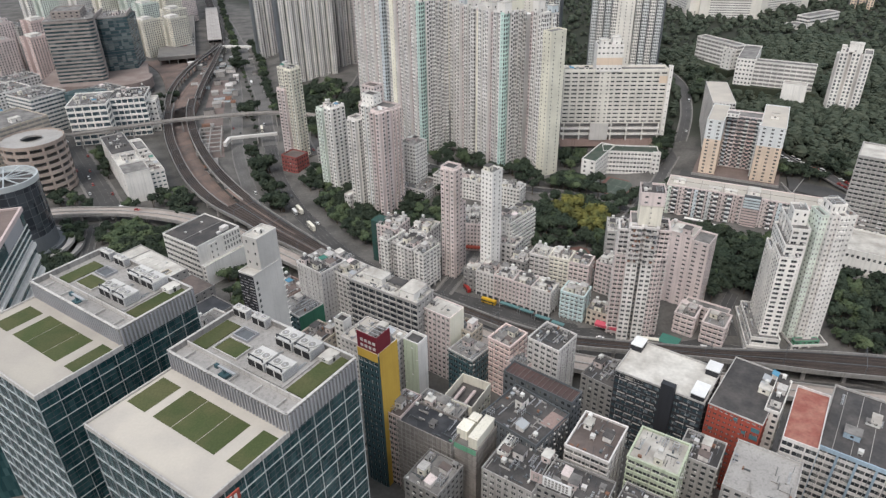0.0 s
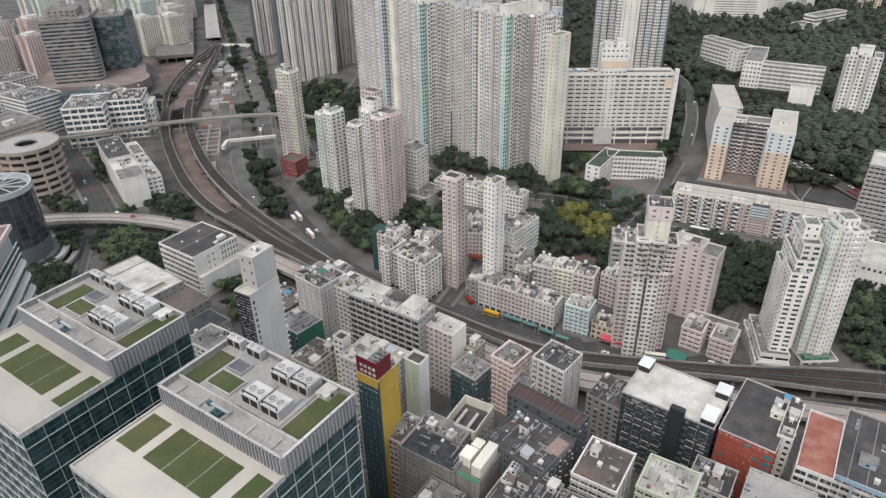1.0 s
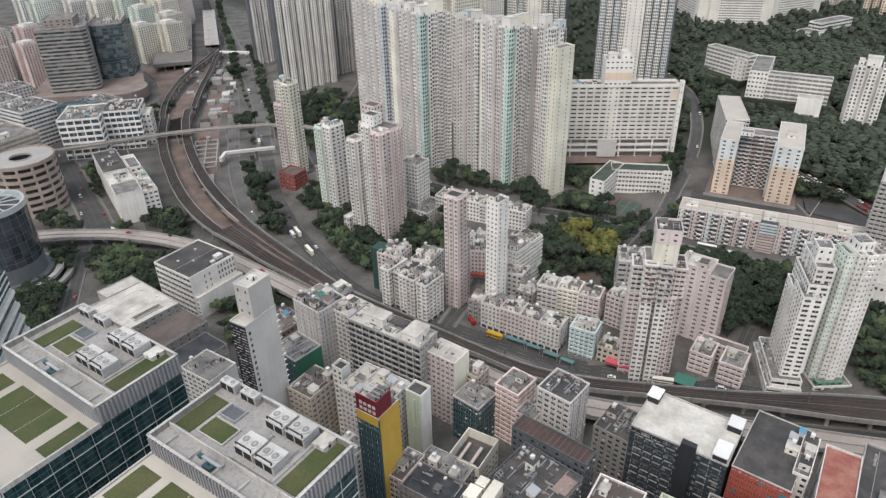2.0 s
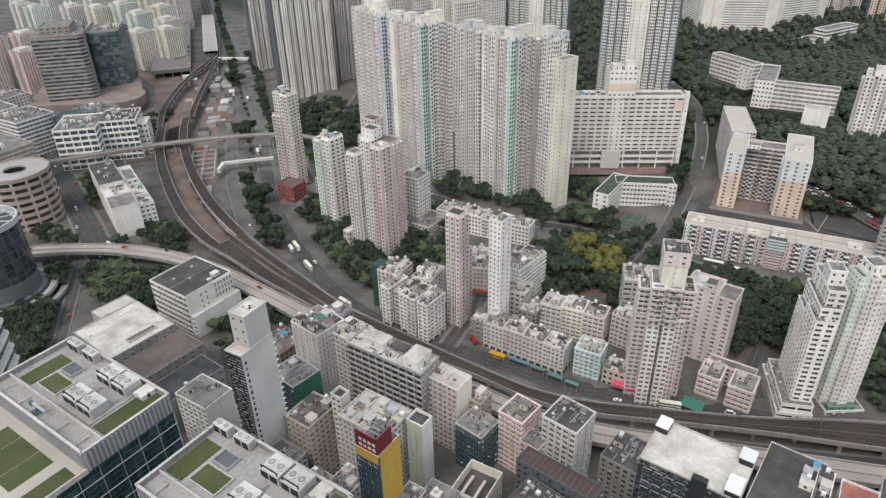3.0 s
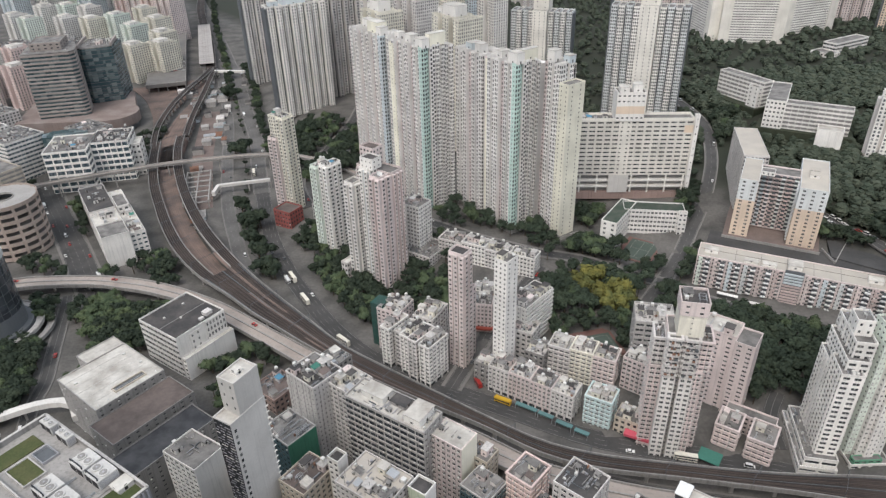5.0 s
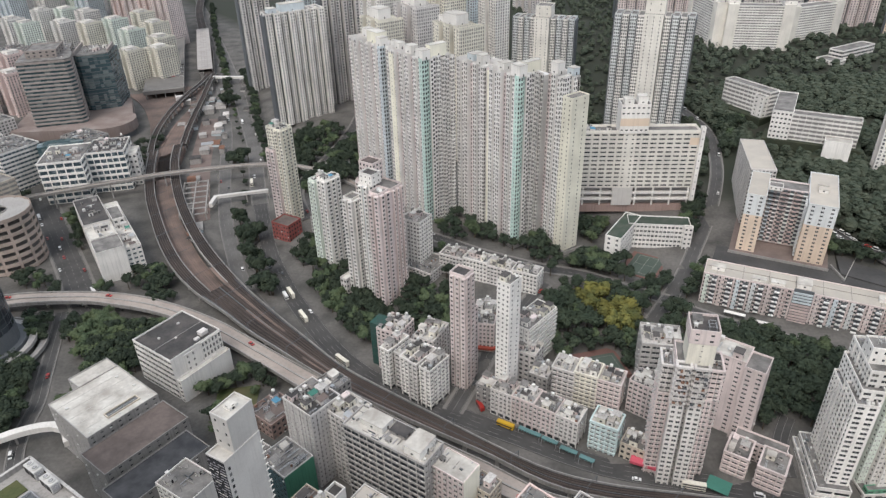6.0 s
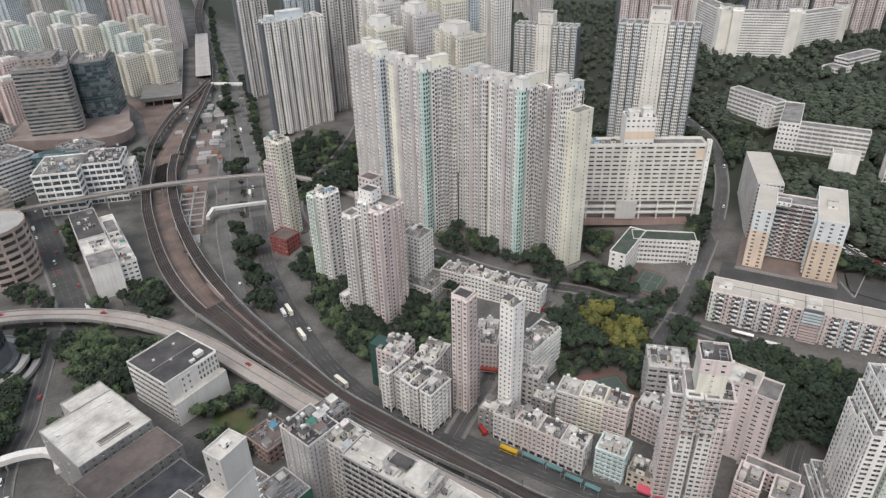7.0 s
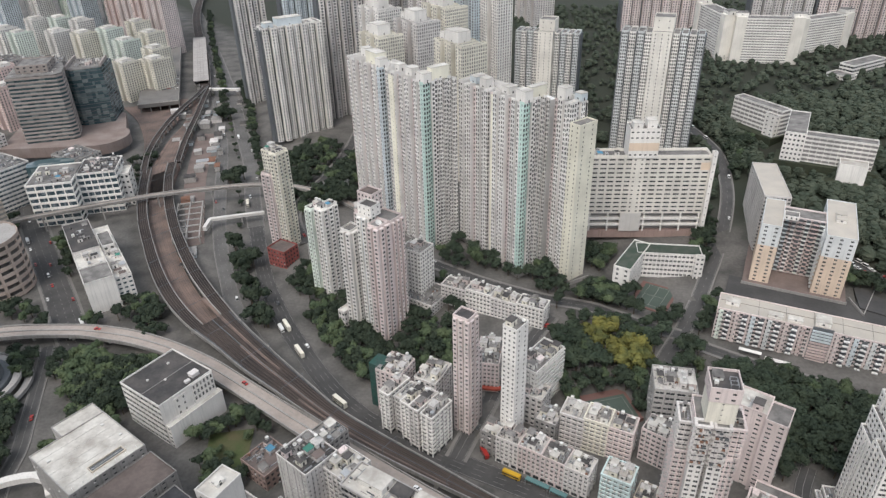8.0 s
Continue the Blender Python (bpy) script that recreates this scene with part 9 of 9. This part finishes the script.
def plant(x, y, kind=None, s=1.0):
    pick = kind if kind is not None else TREES.choice((0, 0, 1, 1, 2, 3))
    PLACED.append((x, y))
    k = s * TREES.uniform(0.8, 1.25)
    if len(PLACED) > 280 and pick != 4:
        spare_tree(x, y, pick, k)
        return
    src = KINDS[pick]
    m = pose(x, y, height(x, y), 0, 0, TREES.uniform(0, 360)) @ Matrix.Diagonal((1, 1, 1, 1))
    ob = copy_thing(src, m)
    ob.scale = (k, k, k * TREES.uniform(0.9, 1.15))


LANES = []
for line, hi, width in ROADS.values():
    LANES += [(p[0], p[1], q[0], q[1], width / 2 + 2.2) for p, q in zip(line, line[1:])]
for ea, eb in ((RAIL_A, RAIL_B), (FLY_A, FLY_B)):
    la, lb = sample(ea, 60), sample(eb, 60)
    for i in range(59):
        p, q = (la[i] + lb[i]) / 2, (la[i + 1] + lb[i + 1]) / 2
        LANES.append((p[0], p[1], q[0], q[1], (la[i] - lb[i]).length / 2 + 2.5))


def clear(x, y):
    """True where no building, road or viaduct stands."""
    for cx, cy, c, s, xa, xb, ya, yb in FOOT:
        dx, dy = x - cx, y - cy
        if xa < dx * c + dy * s < xb and ya < dy * c - dx * s < yb:
            return False
    for ax, ay, bx, by, w in LANES:
        ux, uy = bx - ax, by - ay
        t = min(1.0, max(0.0, ((x - ax) * ux + (y - ay) * uy) / (ux * ux + uy * uy + 1e-9)))
        if (x - ax - t * ux) ** 2 + (y - ay - t * uy) ** 2 < w * w:
            return False
    return True


def grove(poly, n, gap=5.0, kind=None, s=1.0):
    """Trees strewn over an area."""
    xs, ys = [p[0] for p in poly], [p[1] for p in poly]
    made = tries = 0
    while made < n and tries < n * 30:
        tries += 1
        x, y = TREES.uniform(min(xs), max(xs)), TREES.uniform(min(ys), max(ys))
        inside = False
        for i in range(len(poly)):
            (x1, y1), (x2, y2) = poly[i], poly[i - 1]
            if (y1 > y) != (y2 > y) and x < (x2 - x1) * (y - y1) / (y2 - y1) + x1:
                inside = not inside
        if 70 < x < 98 and 385 < y < 411 or any((x - a) ** 2 + (y - b) ** 2 < 49 for a, b in YELLOW):
            continue
        if inside and all((x - px) ** 2 + (y - py) ** 2 > gap * gap for px, py in PLACED[-400:]) and clear(x, y):
            plant(x, y, kind, s)
            made += 1


# park behind the tenements
YELLOW = ((81, 456), (88, 459), (94, 456), (86, 449), (93, 438), (100, 441), (106, 437), (97, 430), (104, 428), (110, 432))
for px, py in YELLOW:
    plant(px, py, 4, 1.15)
grove([(60, 405), (108, 385), (140, 420), (148, 445), (120, 462), (75, 478), (55, 450)], 76, 5.4)
grove([(108, 470), (118, 482), (100, 495), (80, 502), (70, 492), (95, 478)], 12, 5.0)
grove([(0, 580), (38, 530), (46, 520), (10, 540), (-20, 562)], 14, 6.0)
grove([(48, 528), (64, 540), (76, 516), (60, 510)], 9, 5.0)
grove([(100, 530), (110, 540), (118, 555), (100, 560), (94, 540)], 9, 5.0)
# slope below the slab block
grove([(150, 362), (168, 372), (215, 380), (262, 362), (250, 380), (200, 410), (172, 424), (150, 420), (140, 390)], 120, 4.8)
grove([(218, 300), (240, 290), (300, 300), (290, 345), (250, 352), (232, 372), (214, 345)], 100, 4.8)
grove([(160, 345), (170, 352), (188, 342), (204, 346), (210, 372), (182, 380), (166, 374)], 34, 4.6)
grove([(206, 342), (216, 352), (236, 374), (262, 362), (240, 386), (212, 384)], 30, 4.6)
grove([(196, 402), (250, 366), (262, 372), (214, 408)], 18, 4.6)
grove([(150, 440), (158, 462), (176, 492), (168, 494), (146, 462)], 10, 5)
grove([(262, 500), (300, 500), (330, 480), (300, 470), (276, 484)], 22, 5.0)
grove([(-152, 384), (-146, 394), (-128, 405), (-110, 394), (-114, 388), (-128, 396), (-142, 386)], 13, 4.4)
grove([(-148, 364), (-140, 356), (-120, 346), (-117, 356), (-138, 365)], 12, 4.6)
for px, py in ((-131, 371), (-137, 376), (-124, 384)):
    plant(px, py, 2, 0.6)
grove([(-152, 524), (-140, 500), (-122, 472), (-116, 462), (-120, 484), (-134, 512), (-150, 548), (-170, 590), (-178, 588), (-164, 546)], 8, 4.6)
grove([(-246, 462), (-226, 470), (-200, 446), (-200, 420), (-222, 396), (-234, 372), (-240, 400), (-252, 430)], 34, 5.2, 2)
grove([(-228, 368), (-216, 372), (-212, 384), (-200, 396), (-214, 396), (-234, 384)], 12, 4.8)
grove([(-290, 400), (-266, 396), (-258, 372), (-254, 350), (-262, 330), (-300, 330)], 40, 5.0)
grove([(52, 496), (66, 488), (84, 492), (70, 508), (56, 512)], 10, 5.0)
grove([(-18, 540), (10, 520), (14, 530), (-10, 556)], 12, 5.0)
grove([(96, 500), (118, 492), (122, 500), (104, 512)], 8, 5.0)
grove([(168, 520), (192, 536), (206, 580), (196, 588), (176, 556)], 22, 5.0)
grove([(192, 590), (206, 622), (220, 684), (204, 690), (192, 640)], 26, 5.0)
grove([(236, 640), (256, 650), (272, 700), (256, 720), (246, 690)], 24, 5.0)
# along the highway
grove([(-58, 424), (-48, 440), (-50, 462), (-74, 500), (-88, 520), (-110, 500), (-92, 470), (-76, 446)], 70, 4.8)
grove([(-112, 508), (-92, 522), (-118, 560), (-134, 548)], 14, 5.0)
grove([(-44, 430), (-14, 436), (-8, 455), (-34, 470), (-46, 460)], 20, 5.4)
grove([(-42, 440), (-8, 438), (-4, 476), (-36, 488)], 24, 5.0)
grove([(-28, 500), (0, 480), (6, 500), (-14, 530)], 10, 6.0)
for cx, cy, n, r in ((-291, 929, 7, 11), (-225, 735, 7, 10), (-173, 567, 9, 11), (-164, 540, 4, 6), (-154, 516, 4, 5), (-146, 500, 4, 4), (-138, 489, 3, 3), (-186, 600, 3, 4)):
    for k in range(n):
        t, q = TREES.uniform(0, 6.28), r * TREES.uniform(0.2, 1.0)
        plant(cx + q * math.cos(t), cy + q * math.sin(t) * 1.3, TREES.choice((0, 1, 1, 3)), 1.35)
MEDIAN = sample([(-188, 612), (-204, 674), (-214, 702), (-232, 770), (-256, 840), (-302, 968), (-344, 1092), (-386, 1212), (-438, 1360), (-515, 1596)], 90)
for k, p in enumerate(MEDIAN):
    if k < 34 and k % 2:
        continue
    plant(p[0] + TREES.uniform(-1.5, 1.5), p[1] + TREES.uniform(-3, 3), None, 0.6 if k < 30 else 1.15)
for k, p in enumerate(sample([(-196, 712), (-210, 752), (-227, 800), (-258, 899), (-288, 991), (-318, 1070)], 44)):
    plant(p[0] + 9 + TREES.uniform(-2, 2), p[1] + TREES.uniform(-3, 3), None, 1.05)
grove([(-165, 660), (-135, 640), (-105, 650), (-90, 690), (-110, 770), (-150, 800), (-185, 780)], 110, 6.0, None, 1.2)
grove([(-70, 650), (-95, 660), (-100, 740), (-80, 760)], 16, 7.0)
# gardens on the left
grove([(-232, 452), (-192, 440), (-200, 405), (-226, 395), (-238, 420)], 52, 4.8)
grove([(-300, 462), (-262, 462), (-262, 430), (-290, 440)], 14, 5.2)
grove([(-300, 395), (-256, 400), (-250, 360), (-262, 340), (-296, 350)], 70, 4.8)
grove([(-258, 500), (-212, 500), (-220, 520), (-250, 530)], 16, 5.0)
grove([(-225, 505), (-205, 490), (-214, 478), (-232, 486)], 7, 5.0)
grove([(-300, 490), (-260, 488), (-255, 498), (-295, 502)], 9, 5.0)
grove([(-348, 626), (-334, 632), (-304, 566), (-318, 556)], 14, 5.0)
grove([(-345, 510), (-336, 521), (-305, 509), (-300, 500), (-320, 500)], 9, 4.8)
grove([(-430, 620), (-380, 640), (-370, 690), (-400, 690)], 14, 6.0)
grove([(-330, 735), (-318, 745), (-330, 800), (-356, 790)], 10, 6.0)
grove([(-300, 575), (-312, 560), (-350, 620), (-340, 630)], 10, 6.0)
grove([(78, 498), (92, 512), (106, 508), (102, 490), (84, 490)], 12, 4.6)
grove([(128, 466), (144, 464), (144, 475), (130, 478)], 5, 4.6)
grove([(-274, 470), (-244, 470), (-234, 440), (-246, 418), (-260, 450)], 22, 5.0, 2)
grove([(-296, 420), (-274, 416), (-264, 396), (-292, 388)], 14, 5.0)


def tree_belts():
    belt = thing("tree_belt", "dark green belts of trees along roads and slopes", "trees", kind="stuff")
    for key, name in (("leaf", "dark_crowns"), ("leaf2", "green_crowns"), ("bark", "trunks")):
        ob = new(name, SPARE[key].mesh(name, [M[key]]))
        ob.parent = belt
        tagged(ob, kind="stuff")


tree_belts()


def woods():
    """The wooded hill side, one mass of leaf clumps."""
    rng = random.Random(5)
    a = Acc()
    trunks = 0
    while trunks < 8200:
        x, y = (rng.uniform(225, 440), rng.uniform(470, 770)) if trunks % 3 == 0 else (rng.uniform(90, 760), rng.uniform(470, 1250))
        w = 0.8 * x + 0.6 * y
        if w < 500 or x < road_edge(y) + 130:
            continue
        if w < 620 and x < 250 and y < 700 and abs(x - (140 + 0.62 * (y - 456))) < 14:
            continue
        if 175 < x < 262 and 460 < y < 600 or 262 <= x < 310 and 620 < y < 750 and abs(x - 286) < 16:
            continue
        if 256 < x < 316 and 436 < y < 508 and x < 300 - 0.45 * (y - 467):
            continue
        if noise.noise(Vector((x * 0.012, y * 0.012, 3))) < -0.55:
            continue
        if not clear(x, y):
            continue
        trunks += 1
        z = height(x, y)
        r = rng.choice((2.2, 2.8, 3.6, 4.6)) * rng.uniform(0.85, 1.2)
        lump(a, rng, x, y, z + r * 0.8 + rng.uniform(0, 2.5), r * 0.95, 0.95, 6)
        for _ in range(20 if y < 850 else 11):
            d = Vector((rng.gauss(0, 1), rng.gauss(0, 1), rng.gauss(0.3, 0.7)))
            d.normalize()
            c = Vector((x, y, z + r * 0.95)) + Vector((d.x, d.y, d.z * 0.9)) * r * rng.uniform(0.85, 1.12)
            nrm = (d + Vector((rng.uniform(-0.5, 0.5), rng.uniform(-0.5, 0.5), rng.uniform(0, 0.7)))).normalized()
            leaf(a, rng, c, nrm, rng.uniform(0.5, 1.05))
    # taller trees close against the school banks
    for cx, cy, rot, x0, x1, y0, y1 in ((292, 640, -28, -24, 56, -16, -13), (292, 640, -28, 17, 55, -34, -29), (292, 640, -28, -26, -22, -14, 16), (286, 716, -63, -36, 28, -21, -17)):
        c, s = math.cos(radians(rot)), math.sin(radians(rot))
        for k in range(int((x1 - x0 + y1 - y0) / 1.6)):
            u, v = rng.uniform(x0, x1), rng.uniform(y0, y1)
            x, y = cx + u * c - v * s, cy + u * s + v * c
            z = rng.uniform(42, 51)
            r = rng.uniform(2.6, 4.2)
            lump(a, rng, x, y, z, r, 1.2, 6)
            for _ in range(26):
                d = Vector((rng.gauss(0, 1), rng.gauss(0, 1), rng.gauss(0.3, 0.7)))
                d.normalize()
                leaf(a, rng, Vector((x, y, z)) + d * r * rng.uniform(0.9, 1.2), d, rng.uniform(0.5, 1.05))
    ob = new("woodland", a.mesh("woodland", [M["woodleaf"]]))
    tagged(ob, "dense dark green woodland covering the hillside", "woodland", kind="stuff")


woods()


# ---------------------------------------------------------------- vehicles
def car_kind(label, name, L, W, H, paint, van=False):
    t = thing(name, label, "car" if not van else "van", 0, -820, -60, 0, "traffic")
    a = Acc()
    a.box(-W / 2, W / 2, -L / 2, L / 2, 0.35, 0.85)
    for s in (-1, 1):
        a.hexa([(-W * 0.46, s * L * 0.47 - 0.12), (W * 0.46, s * L * 0.47 - 0.12), (W * 0.46, s * L * 0.47 + 0.2), (-W * 0.46, s * L * 0.47 + 0.2)], 0.4, 0.7)
    z0 = 0.85
    y0, y1 = (-L * 0.46, L * 0.36) if van else (-L * 0.34, L * 0.2)
    k = len(a.v)
    body = part("body", a, M[paint], t)
    g = Acc()
    g.v += [(-W * 0.47, y0, z0), (W * 0.47, y0, z0), (W * 0.47, y1, z0), (-W * 0.47, y1, z0), (-W * 0.42, y0 + 0.35, H - 0.06), (W * 0.42, y0 + 0.35, H - 0.06), (W * 0.42, y1 - 0.6, H - 0.06), (-W * 0.42, y1 - 0.6, H - 0.06)]
    g.f += [(0, 1, 5, 4), (1, 2, 6, 5), (2, 3, 7, 6), (3, 0, 4, 7), (4, 5, 6, 7)]
    g.m += [0] * 5
    part("window_band", g, M["glass"], t)
    r = Acc()
    r.box(-W * 0.43, W * 0.43, y0 + 0.3, y1 - 0.55, H - 0.06, H)
    part("roof", r, M[paint], t)
    for sx in (-1, 1):
        for sy in (-1, 1):
            w = Acc()
            for xx in (sx * W * 0.5 - 0.1, sx * W * 0.5 + 0.08):
                for i in range(10):
                    w.v.append((xx, sy * L * 0.31 + 0.33 * math.cos(i * 0.6283), 0.33 + 0.33 * math.sin(i * 0.6283)))
            w.f += [tuple(range(9, -1, -1)), tuple(range(10, 20))] + [(i, (i + 1) % 10, 10 + (i + 1) % 10, 10 + i) for i in range(10)]
            w.m += [0] * 12
            part("wheel", w, M["tyre"], t)
    return t


def box_kind(label, name, cat, L, W, H, paint, lower):
    t = thing(name, label, cat, 0, -840, -60, 0, "traffic")
    a = Acc()
    a.box(-W / 2, W / 2, -L / 2, L / 2, 0.5, H)
    a.box(-W / 2 + 0.1, W / 2 - 0.1, -L / 2 + 0.3, L / 2 - 0.3, H, H + 0.12)
    part("body", a, M[paint], t)
    for z0, z1 in (((1.3, 2.1), (2.9, 3.7)) if H > 3.8 else ((1.4, 2.3),)):
        g = Acc()
        g.box(-W / 2 - 0.02, W / 2 + 0.02, -L / 2 + 0.4, L / 2 + 0.03, z0, z1)
        part("window_band", g, M["glass"], t)
    for sy in (-0.33, 0.33):
        w = Acc()
        w.box(-W / 2 - 0.03, W / 2 + 0.03, sy * L - 0.5, sy * L + 0.5, 0, 0.9)
        part("axle", w, M["tyre"], t)
    return t


CARS = [car_kind("small white four door saloon car", "car", 4.5, 1.8, 1.45, "carwhite"), car_kind("small dark grey saloon car", "car", 4.6, 1.8, 1.45, "cargrey"), car_kind("small red city taxi", "car", 4.6, 1.8, 1.5, "carred"),
        car_kind("boxy white delivery van", "van", 5.2, 1.9, 2.1, "carwhite", True)]
BUSES = [box_kind("cream double-decker bus with dark windows", "bus", "bus", 11.5, 2.5, 4.3, "cream", "cream"), box_kind("plain white box lorry", "lorry", "lorry", 8, 2.4, 3.4, "carwhite", "dark"),
         box_kind("yellow single deck bus", "bus", "bus", 10, 2.5, 3.2, "caryellow", "dark"), box_kind("red lorry with a crane", "lorry", "lorry", 8, 2.4, 3.0, "carred", "dark")]
TR = random.Random(77)


def ride(src, x, y, z, ang):
    copy_thing(src, pose(x, y, z, 0, 0, ang))


def traffic(line, hi, lanes, n, span=(0.02, 0.98), big=0.12):
    total = len(line) - 1
    taken = []
    for _ in range(n):
        f = TR.uniform(*span) * total
        i = int(f)
        o = TR.choice(lanes)
        p = line[i].lerp(line[i + 1], f - i)
        t = (line[i + 1] - line[i]).normalized()
        x, y = p[0] + t[1] * o, p[1] - t[0] * o
        if any((x - a) ** 2 + (y - b) ** 2 < 150 for a, b in taken):
            continue
        taken.append((x, y))
        z = hi[i] + (hi[i + 1] - hi[i]) * (f - i) + 0.03
        ang = math.degrees(math.atan2(t[1], t[0])) - 90 + (180 if o < 0 else 0)
        ride(TR.choice(BUSES[:2]) if TR.random() < big else TR.choice(CARS), x, y, z, ang)


for k, (key, (line, hi, width)) in enumerate(ROADS.items()):
    lanes = [-width / 2 + 2, width / 2 - 2] if width < 12 else [-width / 2 + 2, -2, 2, width / 2 - 2]
    traffic(line, hi, lanes, (16, 13, 10, 22, 3, 3, 4, 3, 1, 2, 3, 2, 1, 0)[k])
fl = between(FLY_A, FLY_B, 0.28, 60)
traffic(fl, [8.2] * 60, [0], 6, (0.1, 0.9), 0.0)
fl2 = between(FLY_A, FLY_B, 0.75, 60)
traffic(fl2, [8.2] * 60, [0], 5, (0.1, 0.9), 0.0)
ride(BUSES[2], 23.5, 355.5, 0.2, 60)
ride(BUSES[3], 10, 371, 0.2, 20)
for bx, by, bt in ((-123, 489, 31), (-108.5, 460, 33), (-75, 412, 45)):
    ride(BUSES[0], bx, by, 0.15, bt)
HILL_LINE, HILL_HI, _ = list(ROADS.values())[-1]
for k in range(44):
    f = 8 + 38 * (k // 2) / 22
    i = int(f)
    p = HILL_LINE[i].lerp(HILL_LINE[i + 1], f - i)
    t = (HILL_LINE[i + 1] - HILL_LINE[i]).normalized()
    o = 3.6 if k % 2 else -3.6
    if TR.random() < 0.85:
        ride(TR.choice(CARS), p[0] + t[1] * o, p[1] - t[0] * o, HILL_HI[i] + 0.05, math.degrees(math.atan2(t[1], t[0])) - 90)
for k in range(16):
    dx, dy = -20 + 5.5 * (k % 4), 60 + 22 * (k // 4) + 2 * (k % 3)
    ca, sa_ = math.cos(radians(18.5)), math.sin(radians(18.5))
    ride(TR.choice(CARS), -364 + dx * ca - dy * sa_, 974 + dx * sa_ + dy * ca, 12.05, 108)
for src in KINDS + CARS + BUSES:
    for o in (*src.children_recursive, src):
        bpy.data.objects.remove(o)
